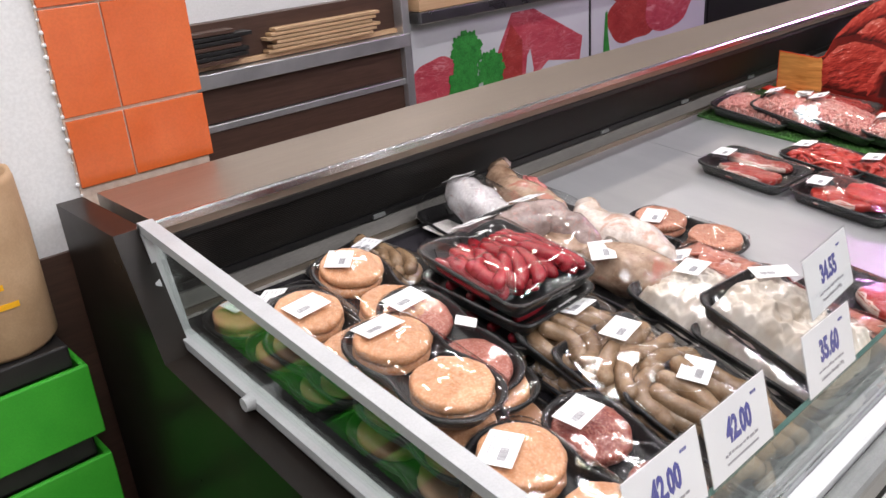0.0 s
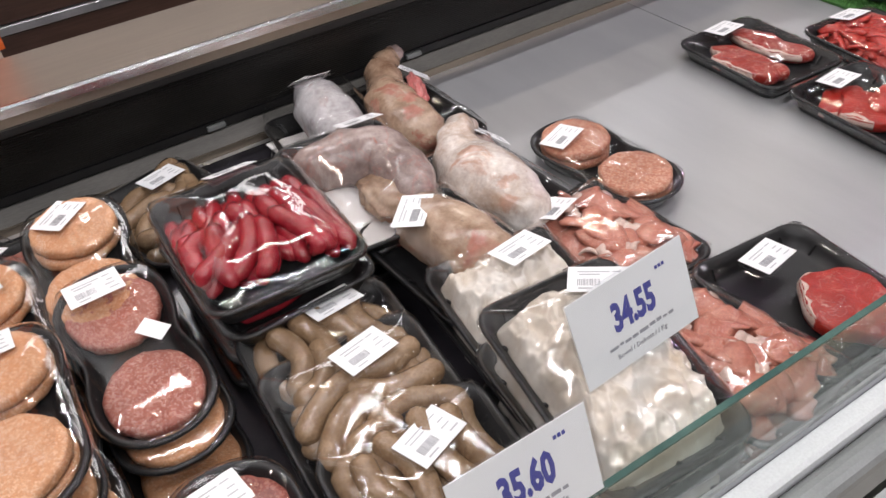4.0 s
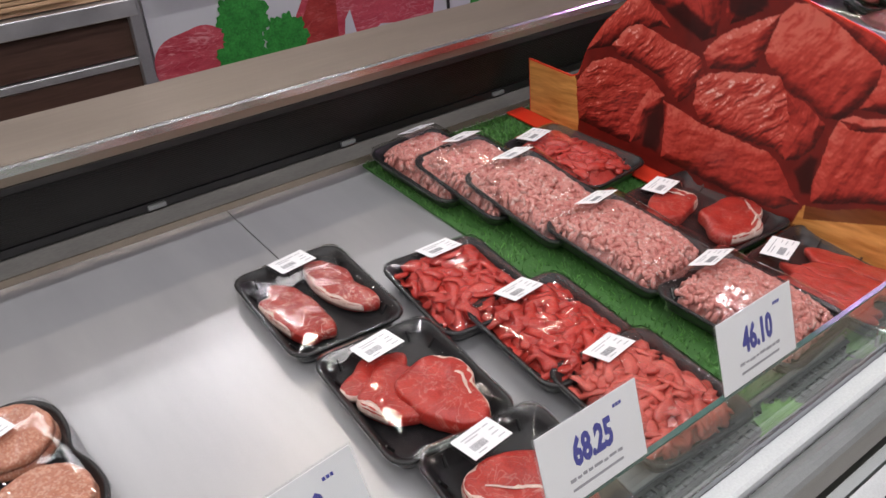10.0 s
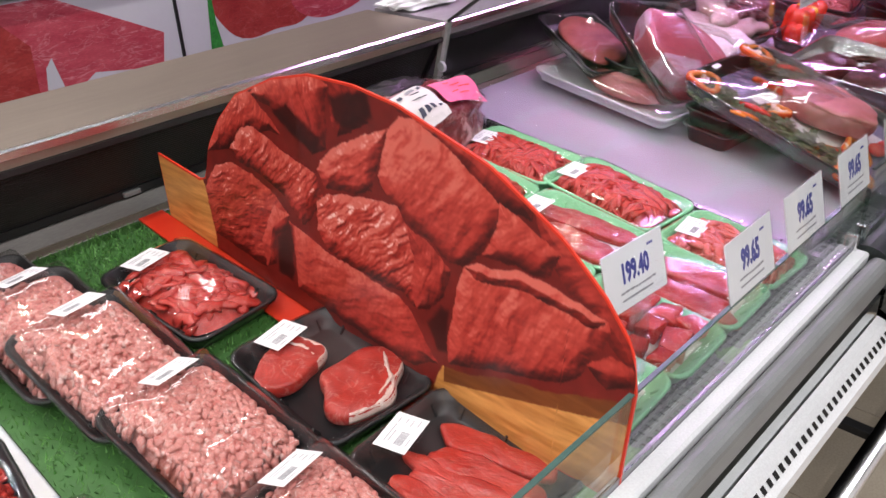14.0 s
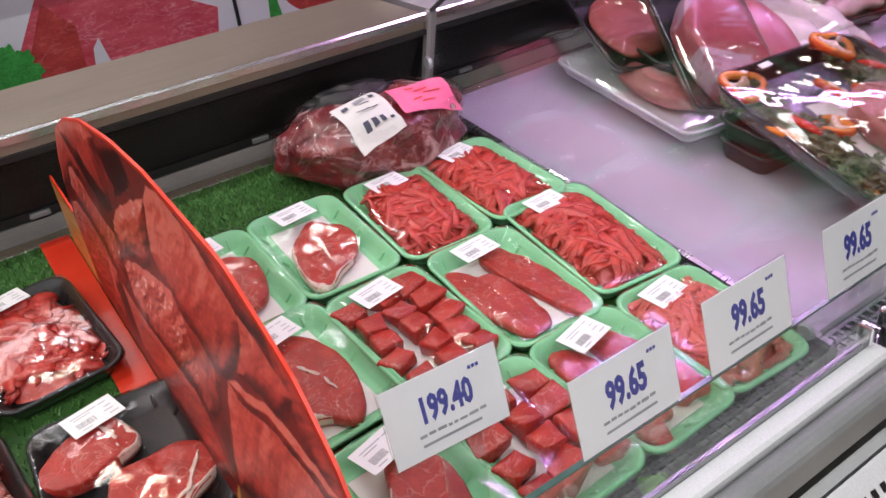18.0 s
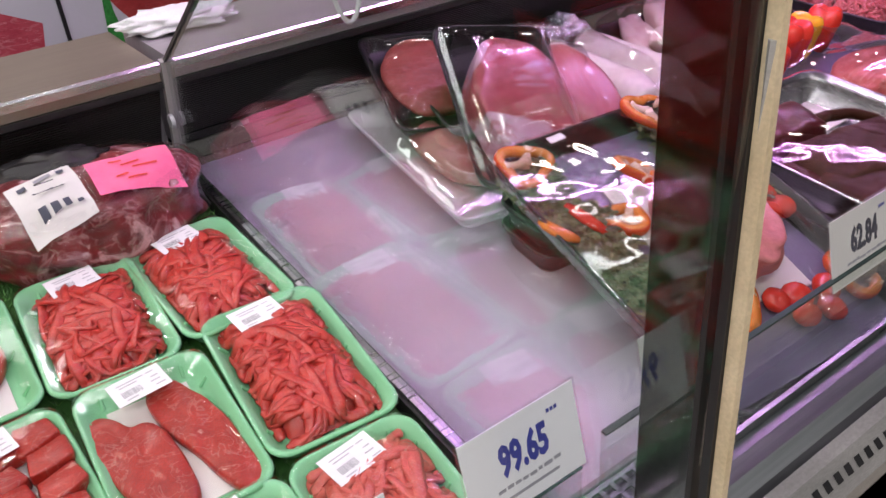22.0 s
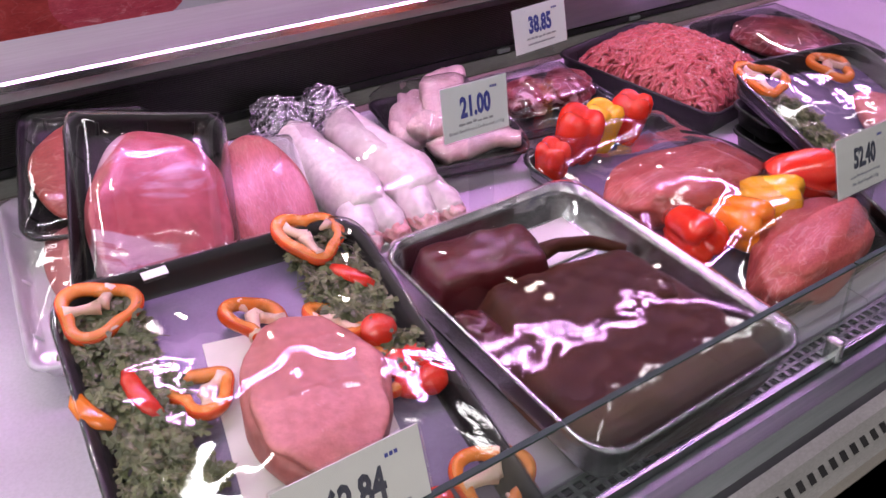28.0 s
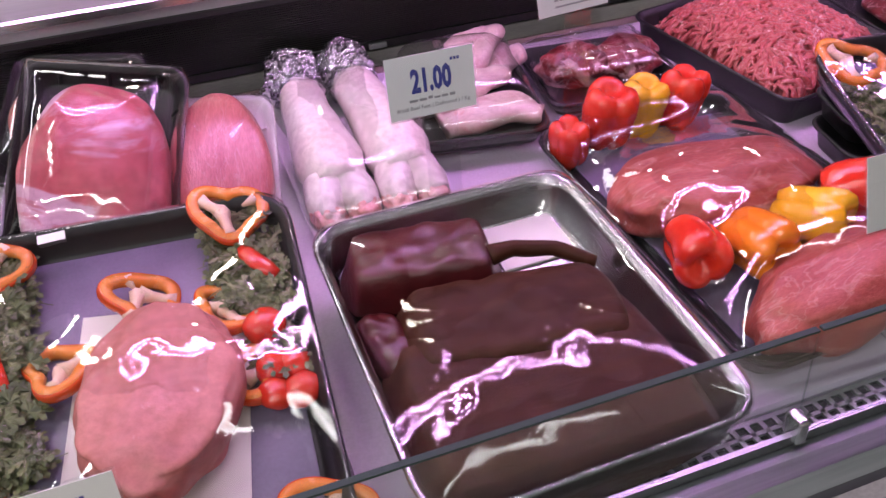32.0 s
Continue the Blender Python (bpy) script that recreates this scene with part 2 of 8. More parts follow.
PALE_WOOD = surface("pale_wood", (0.5, 0.31, 0.17), (0.6, 0.4, 0.24), 0.5, 0, 12, 250, 0.08, 0.0006, (1, 1, 12))
ALU = surface("aluminium", (0.55, 0.55, 0.57), (0.66, 0.66, 0.68), 0.35, 0.8, 10, 300, 0.04, 0.0004)
CARD = surface("printed_card", (0.72, 0.73, 0.74), (0.77, 0.78, 0.79), 0.5, 0, 10, 300, 0.02, 0.0003, vary=0.03)
CARD_GREY = surface("grey_card", (0.62, 0.61, 0.58), (0.68, 0.67, 0.64), 0.5, 0, 10, 300, 0.02, 0.0003, vary=0.03)
INK_BLUE = surface("blue_ink", (0.035, 0.045, 0.26), (0.05, 0.06, 0.32), 0.5, 0, 40, 300, 0, vary=0.05)
INK_DARK = surface("dark_ink", (0.03, 0.035, 0.06), (0.05, 0.055, 0.09), 0.5, 0, 40, 300, 0, vary=0.05)
BARCODE_GREY = surface("barcode_grey", (0.34, 0.34, 0.36), (0.42, 0.42, 0.44), 0.6, 0, 40, 300, 0, vary=0.05)
INK_GREY = surface("grey_ink", (0.25, 0.25, 0.28), (0.33, 0.33, 0.36), 0.6, 0, 40, 300, 0, vary=0.05)
STICKER = surface("sticker_paper", (0.82, 0.82, 0.83), (0.87, 0.87, 0.88), 0.45, 0, 30, 300, 0.02, 0.0003, vary=0.03)
FOAM_BLACK = surface("black_foam", (0.009, 0.009, 0.010), (0.016, 0.016, 0.017), 0.42, 0, 25, 700, 0.25, 0.0006)
FOAM_GREEN = surface("green_foam", (0.22, 0.58, 0.30), (0.28, 0.66, 0.36), 0.45, 0, 20, 700, 0.2, 0.0005, vary=0.05)
FOAM_WHITE = surface("white_foam", (0.7, 0.68, 0.72), (0.8, 0.78, 0.82), 0.45, 0, 20, 700, 0.2, 0.0005, vary=0.05)
PAD_WHITE = surface("absorbent_pad", (0.78, 0.74, 0.72), (0.84, 0.8, 0.78), 0.8, 0, 40, 500, 0.3, 0.0008, vary=0.08)
GLASS = clear("case_glass", (0.89, 0.93, 0.91), 0.035, 0.01)
GLASS_EDGE_DARK = surface("dark_glass_edge", (0.018, 0.035, 0.032), (0.03, 0.055, 0.05), 0.7, 0, 30, 200, 0)
GLASS_EDGE = surface("glass_edge", (0.05, 0.10, 0.09), (0.08, 0.15, 0.13), 0.15, 0, 30, 200, 0)
FILM = clear("cling_film", (0.98, 0.98, 0.98), 0.052, 0.012, 0.13, 30, (1, 0.6, 1))
FILM_TIGHT = clear("tight_film", (0.98, 0.98, 0.98), 0.034, 0.008, 0.11, 28, (0.6, 1, 1))
RED_MEAT = flesh("beef_red", (0.38, 0.018, 0.012), (0.56, 0.05, 0.032), marble=0.70, fibre=(1, 0.4, 1), vein=0.15, coat=0.15)
STEAK_RED = flesh("steak_red", (0.34, 0.014, 0.010), (0.52, 0.042, 0.027), (0.74, 0.42, 0.34), 0.66, scale=34, rough=0.36, vein=0.28, coat=0.2)
DARK_STRIP = flesh("dark_strip", (0.42, 0.018, 0.013), (0.63, 0.056, 0.038), marble=0.72, scale=60, vein=0.15)
PALE_STRIP = flesh("pale_strip", (0.56, 0.075, 0.055), (0.72, 0.15, 0.115), marble=0.70, scale=60, vein=0.2)
MINCE_PINK = flesh("mince_pink", (0.58, 0.17, 0.145), (0.78, 0.36, 0.31), (0.86, 0.62, 0.56), 0.56, scale=90)
MINCE_RED = flesh("mince_red", (0.40, 0.045, 0.05), (0.58, 0.13, 0.13), (0.8, 0.5, 0.48), 0.6, scale=90)
PATTY_ORANGE = flesh("chicken_patty", (0.60, 0.275, 0.125), (0.70, 0.37, 0.195), (0.78, 0.50, 0.33), 0.70, scale=70, rough=0.42, speck=420, vein=0.0)
PATTY_RED = flesh("beef_patty", (0.38, 0.105, 0.075), (0.50, 0.18, 0.13), (0.64, 0.36, 0.29), 0.68, scale=90, rough=0.4, speck=380, vein=0.0)
PATTY_DARK = flesh("dark_patty", (0.21, 0.040, 0.030), (0.34, 0.085, 0.060), (0.52, 0.24, 0.18), 0.68, scale=120, rough=0.4, speck=420, vein=0.0)
PATTY_PALE = flesh("pale_patty", (0.44, 0.155, 0.09), (0.57, 0.25, 0.155), (0.70, 0.44, 0.32), 0.64, scale=90, rough=0.4, speck=380, vein=0.0)
SAUSAGE_BROWN = flesh("brown_sausage", (0.215, 0.135, 0.075), (0.335, 0.225, 0.135), (0.42, 0.31, 0.21), 0.64, scale=30, rough=0.24, vein=0.0, coat=0.5)
SAUSAGE_RED = flesh("red_sausage", (0.24, 0.008, 0.016), (0.44, 0.026, 0.042), (0.52, 0.09, 0.10), 0.66, scale=34, rough=0.24, vein=0.0, coat=0.5)
FAT = flesh("fat", (0.68, 0.46, 0.38), (0.82, 0.66, 0.58), (0.85, 0.75, 0.7), 0.6, scale=60)
TRIPE = surface("tripe", (0.64, 0.54, 0.43), (0.83, 0.79, 0.74), 0.42, 0, 22, 190, 0.2, 0.0012, vary=0.14, coat=0.25)
PALE_SKIN = flesh("pale_skin", (0.20, 0.11, 0.065), (0.60, 0.44, 0.32), (0.42, 0.15, 0.11), 0.56, scale=13, rough=0.26, vein=0.1, coat=0.5)
WHITE_SKIN = flesh("white_skin", (0.46, 0.32, 0.23), (0.86, 0.82, 0.78), (0.50, 0.28, 0.20), 0.58, scale=13, rough=0.26, vein=0.06, coat=0.5)
TONGUE_GREY = flesh("tongue_grey", (0.36, 0.33, 0.34), (0.80, 0.79, 0.80), (0.48, 0.27, 0.24), 0.62, scale=15, rough=0.26, vein=0.1, coat=0.5)
TONGUE_BROWN = flesh("tongue_brown", (0.20, 0.14, 0.125), (0.46, 0.36, 0.33), (0.42, 0.17, 0.14), 0.60, scale=15, rough=0.26, coat=0.5)
PINK_MEAT = flesh("pink_meat", (0.50, 0.12, 0.115), (0.66, 0.23, 0.22), (0.80, 0.55, 0.52), 0.62, (2.2, 0.6, 1), 22, 0.3, 0.0, 0.25)
VEAL_PINK = flesh("veal_pink", (0.47, 0.14, 0.13), (0.59, 0.225, 0.215), (0.66, 0.38, 0.40), 0.60, scale=11, rough=0.45, vein=0.0, coat=0.08)
ROAST_PINK = flesh("roast_pink", (0.46, 0.065, 0.09), (0.58, 0.16, 0.19), (0.68, 0.46, 0.60), 0.48, (1, 1, 1), 7, 0.3, vein=0.0, coat=0.3)
PORK_WHITE = flesh("pale_foot", (0.78, 0.66, 0.63), (0.90, 0.84, 0.82), (0.80, 0.52, 0.50), 0.68, scale=9, vein=0.0)
LIVER = flesh("liver", (0.036, 0.0085, 0.004), (0.074, 0.024, 0.011), (0.115, 0.042, 0.023), 0.70, (1, 3.0, 1), 12, 0.5, 0.0, 0.08, 0.0)
LIVER_DARK = flesh("dark_liver", (0.050, 0.004, 0.006), (0.10, 0.010, 0.013), (0.16, 0.03, 0.03), 0.72, (1, 1, 1), 20, 0.3, 0.0, 0.05, 0.2)
LIVER.node_tree.nodes["Principled BSDF"].inputs["Specular IOR Level"].default_value = 0.2
PEPPER_RED = surface("pepper_red", (0.62, 0.02, 0.012), (0.72, 0.05, 0.02), 0.18, 0, 20, 200, 0.05, 0.0006, vary=0.06, coat=0.5)
PEPPER_ORANGE = surface("pepper_orange", (0.75, 0.16, 0.012), (0.82, 0.24, 0.02), 0.2, 0, 20, 200, 0.05, 0.0006, vary=0.06, coat=0.5)
PEPPER_YELLOW = surface("pepper_yellow", (0.80, 0.38, 0.01), (0.85, 0.46, 0.02), 0.2, 0, 20, 200, 0.05, 0.0006, vary=0.06, coat=0.5)
PEPPER_FLESH = surface("pepper_flesh", (0.80, 0.55, 0.40), (0.84, 0.66, 0.52), 0.4, 0, 40, 300, 0.15, 0.0006)
LETTUCE = surface("lettuce_leaf", (0.10, 0.30, 0.03), (0.2, 0.42, 0.07), 0.4, 0, 40, 300, 0.2, 0.001)
TURF = surface("turf", (0.035, 0.12, 0.022), (0.055, 0.17, 0.035), 0.6, 0, 30, 500, 0.1, 0.0006, vary=0.25)
FOIL = surface("kitchen_foil", (0.66, 0.66, 0.67), (0.80, 0.80, 0.81), 0.14, 1.0, 60, 130, 1.0, 0.006)
PINK_STICKER = surface("pink_sticker", (0.85, 0.12, 0.27), (0.9, 0.17, 0.33), 0.5, 0, 30, 300, 0.05, 0.0004, vary=0.05)
SIGN_RED = surface("sign_red", (0.62, 0.03, 0.012), (0.7, 0.05, 0.02), 0.35, 0, 20, 300, 0.02, 0.0004, vary=0.04)
CRATE_GREEN = surface("crate_green", (0.03, 0.34, 0.02), (0.05, 0.42, 0.03), 0.4, 0, 12, 300, 0.06, 0.0005)
KRAFT = surface("kraft_paper", (0.42, 0.27, 0.15), (0.52, 0.35, 0.21), 0.7, 0, 18, 260, 0.15, 0.001)
CREAM_EDGE = surface("cream_edge_strip", (0.55, 0.44, 0.27), (0.68, 0.56, 0.37), 0.5, 0, 22, 300, 0.25, 0.001, vary=0.2)
SMOKED = clear("smoked_edge", (0.26, 0.25, 0.23), 0.04, 0.03, 0.0, 30, (1, 1, 1), 4.0)
SMOOTH_MEAT = flesh("smooth_meat", (0.34, 0.055, 0.045), (0.48, 0.115, 0.095), (0.66, 0.36, 0.32), 0.62, (1, 2.5, 1), 14, 0.45, 0.0, 0.3, 0.05)
LINER_BLACK = surface("liner_black", (0.020, 0.018, 0.022), (0.035, 0.032, 0.038), 0.22, 0, 10, 300, 0.04, 0.0005)
HINGE_GREY = surface("hinge_grey", (0.30, 0.295, 0.27), (0.35, 0.345, 0.32), 0.5, 0, 12, 400, 0.06, 0.0005)
DARK_STEEL = surface("dark_steel", (0.10, 0.10, 0.095), (0.15, 0.15, 0.14), 0.3, 0.8, 6, 400, 0.05, 0.0004, (1, 20, 1), 0.1)
TOE_PINK = flesh("foot_toe", (0.62, 0.24, 0.22), (0.80, 0.52, 0.48), (0.84, 0.72, 0.68), 0.55, scale=22, vein=0.0)
MARBLED = flesh("marbled_beef", (0.28, 0.014, 0.010), (0.46, 0.045, 0.03), (0.78, 0.46, 0.38), 0.61, scale=46, rough=0.28, vein=0.7, coat=0.5)
RING_CUT = surface("pepper_cut_face", (0.80, 0.22, 0.03), (0.84, 0.34, 0.09), 0.25, 0, 60, 300, 0.1, 0.0006, vary=0.06, coat=0.3)
RING_SKIN = surface("pepper_ring_skin", (0.66, 0.06, 0.012), (0.76, 0.13, 0.02), 0.16, 0, 30, 200, 0.04, 0.0006, vary=0.05, coat=0.6)
TURF_BLADE = pile("turf_blade", (0.015, 0.075, 0.010), (0.17, 0.42, 0.10), 0.45)
LEAF = pile("herb_leaf", (0.070, 0.082, 0.034), (0.23, 0.25, 0.125), 0.40)
SCRAP_PINK = flesh("scrap_pink", (0.46, 0.13, 0.085), (0.64, 0.29, 0.21), (0.78, 0.55, 0.45), 0.60, scale=26, rough=0.3, vein=0.3, coat=0.4)
STRIPED_PINK = flesh("striped_cut", (0.42, 0.095, 0.10), (0.54, 0.17, 0.165), (0.78, 0.56, 0.54), 0.68, (2.6, 0.6, 1), 18, 0.3, 0.0, 0.12, 0.25)
# ledge steel of the second case, with the purple light mixed into its tone
LEDGE_LILAC_LIT = surface("lilac_lit_ledge_steel", (0.38, 0.35, 0.38), (0.48, 0.45, 0.48), 0.38, 0.55, 7, 380, 0.05, 0.0004, (1, 12, 1), 0.1)
PLATE_STEEL = surface("dull_plate", (0.24, 0.235, 0.22), (0.34, 0.33, 0.31), 0.35, 0.3, 8, 200, 0.05, 0.0004, (1, 1, 5), 0.2)
PLATE_GREY = surface("plate_grey", (0.27, 0.26, 0.24), (0.38, 0.37, 0.35), 0.55, 0, 14, 260, 0.2, 0.001, (1, 1, 4), 0.2)
# dark platter liner; reflected purple light and film glare are coloured in
LINER_PURPLE_LIT = surface("liner_purple_lit", (0.17, 0.15, 0.23), (0.22, 0.195, 0.29), 0.22, 0, 10, 300, 0.04, 0.0005)
SMALL_PRINT = surface("small_print_grey", (0.46, 0.46, 0.48), (0.54, 0.54, 0.56), 0.6, 0, 40, 300, 0, vary=0.05)

# ---- builders ----


def part(name, bm, material, parent=None, label="", at=None):
    """One mesh object from a bmesh (or a mesh that is already made) under a thing or a part."""
    if isinstance(bm, bmesh.types.BMesh):
        me = bpy.data.meshes.new(name)
        bm.normal_update()
        bm.to_mesh(me)
        bm.free()
    else:
        me = bm
    if material is not None and not me.materials:
        me.materials.append(material)
    ob = new(name, me)
    if parent is not None:
        ob.parent = parent
    if at is not None:
        ob.matrix_basis = at
    if label:
        ob["label"] = label
    return ob


def thing(name, at, label, category, group="", kind=""):
    ob = new(name)
    ob.empty_display_size = 0.05
    ob.matrix_basis = at
    return tagged(ob, label, category, group, kind)


def smooth(bm):
    for f in bm.faces:
        f.smooth = True
    return bm


def box(sx, sy, sz, x=0, y=0, z=0, r=0.0, bm=None):
    """A block standing on z, centred in x and y, with rounded edges."""
    bm = bm or bmesh.new()
    made = bmesh.ops.create_cube(bm, size=1, matrix=Matrix.Translation((x, y, z + sz / 2)) @ Matrix.Diagonal((sx, sy, sz, 1)))
    if r:
        edges = list({e for v in made["verts"] for e in v.link_edges})
        bmesh.ops.bevel(bm, geom=edges, offset=r, segments=2, affect="EDGES", profile=0.5)
    return bm


def extrude_x(profile, x0, x1, bm=None):
    """A bar along x with the given (y, z) profile, counterclockwise seen from +x."""
    bm = bm or bmesh.new()
    a = [bm.verts.new((x0, y, z)) for y, z in profile]
    b = [bm.verts.new((x1, y, z)) for y, z in profile]
    n = len(profile)
    for i in range(n):
        j = (i + 1) % n
        bm.faces.new((a[i], a[j], b[j], b[i]))
    bm.faces.new(a[::-1])
    bm.faces.new(b)
    bmesh.ops.recalc_face_normals(bm, faces=bm.faces)
    return bm


def rounded(w, l, r, z=0.0, n=5, bulge=0.0):
    """A ring of points round a rectangle with rounded corners."""
    r = min(r, w / 2 - 1e-4, l / 2 - 1e-4)
    pts = []
    for cx, cy, a0 in ((w / 2 - r, l / 2 - r, 0), (-w / 2 + r, l / 2 - r, 90), (-w / 2 + r, -l / 2 + r, 180), (w / 2 - r, -l / 2 + r, 270)):
        for i in range(n):
            a = radians(a0 + 90 * i / (n - 1))
            pts.append((cx + r * math.cos(a), cy + r * math.sin(a), z))
    return pts


def dense_ring(w, l, r, z=0.0, side=14):
    """A rounded rectangle with evenly spaced points, the same number at every size."""
    base = rounded(1.0 * w, 1.0 * l, r, z, 7)
    out = []
    for i, p in enumerate(base):
        q = base[(i + 1) % len(base)]
        k = side if i % 7 == 6 else 1
        for j in range(k):
            out.append((p[0] + (q[0] - p[0]) * j / k, p[1] + (q[1] - p[1]) * j / k, z))
    return out


def loft(rings, cap0=True, cap1=True, bm=None, closed=True):
    bm = bm or bmesh.new()
    rows = [[bm.verts.new(p) for p in ring] for ring in rings]
    n = len(rows[0])
    for a, b in zip(rows, rows[1:]):
        for i in range(n if closed else n - 1):
            j = (i + 1) % n
            bm.faces.new((a[i], a[j], b[j], b[i]))
    if cap0:
        bm.faces.new(rows[0][::-1])
    if cap1:
        bm.faces.new(rows[-1])
    return bm


def tube(points, radii, sides=6, bm=None, flat=1.0):
    """A closed limb along points with a radius at each; flat squeezes it in z."""
    pts = [Vector(p) for p in points]
    rings = []
    for i, p in enumerate(pts):
        d = (pts[min(i + 1, len(pts) - 1)] - pts[max(i - 1, 0)]).normalized()
        side = d.cross(Vector((0, 0, 1)))
        side = side.normalized() if side.length > 1e-4 else Vector((1, 0, 0))
        up = side.cross(d)
        r = radii[i] if not isinstance(radii, float) else radii
        rings.append([p + side * (r * math.cos(2 * math.pi * k / sides)) + up * (r * flat * math.sin(2 * math.pi * k / sides)) for k in range(sides)])
    return loft(rings, bm=bm)


def capsule(points, r, sides=7, bm=None, taper=0.55):
    """A limb with rounded ends."""
    pts = [Vector(p) for p in points]
    a, b = (pts[0] - pts[1]).normalized(), (pts[-1] - pts[-2]).normalized()
    full = [pts[0] + a * r * 0.8, pts[0] + a * r * 0.45, *pts, pts[-1] + b * r * 0.45, pts[-1] + b * r * 0.8]
    rad = [r * 0.3, r * 0.8, *[r] * len(pts), r * 0.8, r * 0.3]
    return tube(full, rad, sides, bm)


def jitter(bm, amount, scale, seed=0.0):
    for v in bm.verts:
        n = noise.noise_vector(v.co * scale + Vector((seed, seed * 1.7, -seed)))
        v.co += n * amount
    return bm


def words(name, text, size, material, parent, at, label="", bold=0.0):
    cu = bpy.data.curves.new("words", "FONT")
    cu.body, cu.size, cu.align_x, cu.align_y, cu.extrude = text, size, "CENTER", "CENTER", 0.0003
    cu.resolution_u = 2
    cu.offset = size * bold
    tmp = bpy.data.objects.new("words", cu)
    scene.collection.objects.link(tmp)
    me = bpy.data.meshes.new_from_object(tmp.evaluated_get(bpy.context.evaluated_depsgraph_get()))
    bpy.data.objects.remove(tmp)
    bpy.data.curves.remove(cu)
    return part(name, me, material, parent, label, at)


# ---- plan of the counter ----
SLOPE = 0.11
DECK_BACK, DECK_FRONT, DECK_Z = 1.362, 0.44, 0.772
LEDGE_Z, LEDGE_Y0, LEDGE_Y1 = 0.985, 1.29, 1.55
X0, XM, X1 = 0.50, 3.44, 6.6
GLASS_Y, GLASS_TOP, RAIL_Z = 0.350, 0.850, 0.735
TIP = math.degrees(math.atan(SLOPE))


def deck(y):
    return DECK_Z - SLOPE * (DECK_BACK - y)


def rest(x, y, lift=0.0, yaw=0.0, tip=0.0, lean=0.0):
    """A pose on the sloping deck; tip raises the back of what lies there, in degrees."""
    return pose(x, y, deck(y) + lift, TIP + tip, lean, 0) @ pose(0, 0, 0, 0, 0, yaw)


# ---- room ----
def structure(name, bm, material, label, category):
    return tagged(part(name, bm, material, None), label, category, "", "structure")


floor = structure("floor", box(16, 10, 0.1, 3, 0.5, -0.112), GROUT, "dark grout bed under pale floor tiles", "floor")
structure("ceiling", box(16, 10, 0.1, 3, 0.5, CEIL), CEILING_GREY, "plain grey shop ceiling", "ceiling")
structure("wall_back", box(16, 0.12, CEIL, 3, 5.44, 0), CEILING_GREY, "grey back wall of the preparation room", "wall")
structure("partition", box(16, 0.12, 1.2, 3, 2.92, 0), WHITE_PAINT, "low white partition behind the service passage", "wall")
structure("wall_front", box(16, 0.12, CEIL, 3, -4.5, 0), WHITE_PAINT, "plain wall across the shop aisle", "wall")
structure("wall_left", box(0.12, 10, CEIL, -5, 0.5, 0), WHITE_PAINT, "plain end wall of the shop", "wall")
structure("wall_right", box(0.12, 10, CEIL, 11, 0.5, 0), WHITE_PAINT, "plain end wall of the shop", "wall")
# the white wall end with orange tiles on its face beside the counter
wall_end = structure("wall_end", box(1.6, 1.2, CEIL, -0.04, 2.215, 0), WHITE_PAINT, "white plastered wall end beside the counter, chipped at its edge", "wall")
part("wall_panel", box(1.6, 0.010, 0.87, -0.04, 1.6095, 0.0), BROWN_WOOD, wall_end, "dark brown laminate panel low on the wall")
tile_bed = part("tile_bed", box(0.275, 0.006, 2.12, 0.6275, 1.610, 0.88), TILE_GROUT, wall_end, "pale grout between orange tiles")
tile_mesh = None
for ix, (tx, tw) in enumerate(((0.5475, 0.109), (0.690, 0.168))):
    for iz in range(6):
        bmt = box(tw, 0.008, 0.196 if iz else 0.13, 0, 0, 0, 0.0012)
        part("tile", bmt, ORANGE_TILE, wall_end, at=pose(tx, 1.605, 0.985 if iz == 0 else 1.122 + (iz - 1) * 0.2))
bme = bmesh.new()
rng = random.Random(3)
for i in range(40):
    z = 0.95 + i * 0.022
    bmesh.ops.create_icosphere(bme, subdivisions=1, radius=rng.uniform(0.002, 0.006), matrix=pose(0.489 + rng.uniform(-0.003, 0.002), 1.604, z))
part("chipped_edge", bme, WHITE_PAINT, wall_end, "broken plaster edge beside the tiles")

# ---- service wall behind the passage: laminate front with a window, then meat posters ----
WALL_Y = 2.80
unit = thing("display_cabinet", pose(1.5, WALL_Y, 0), "dark brown laminate wall cabinet with aluminium rails behind the counter", "cabinet")
part("back_panel", box(1.64, 0.05, 1.1, 0.0, 0.03, 0.0, 0.002), BROWN_WOOD, unit)
for zc in (0.10, 0.262, 0.424, 0.586, 0.748):
    part("drawer_front", box(1.58, 0.02, 0.128, 0, -0.01, zc, 0.002), BROWN_WOOD, unit)
for zc in (0.232, 0.394, 0.556, 0.718):
    part("rail", box(1.60, 0.03, 0.026, 0, -0.016, zc, 0.003), ALU, unit, "aluminium rail between brown panels")
part("sill", box(1.62, 0.07, 0.055, 0, -0.02, 0.879, 0.004), ALU, unit, "wide aluminium sill")
part("post", box(0.04, 0.06, 2.2, 0.80, -0.02, 0, 0.003), ALU, unit, "aluminium corner post")
part("shelf", box(1.56, 0.26, 0.02, 0, 0.12, 0.938, 0.002), PALE_WOOD, unit)
for i in range(7):
    part("board", box(0.62 + 0.05 * (i % 3), 0.16, 0.014, -0.32 + 0.02 * (i % 2), 0.02, 0.960 + 0.017 * i, 0.002), BLACK_PLASTIC if i % 3 else BROWN_WOOD, unit)
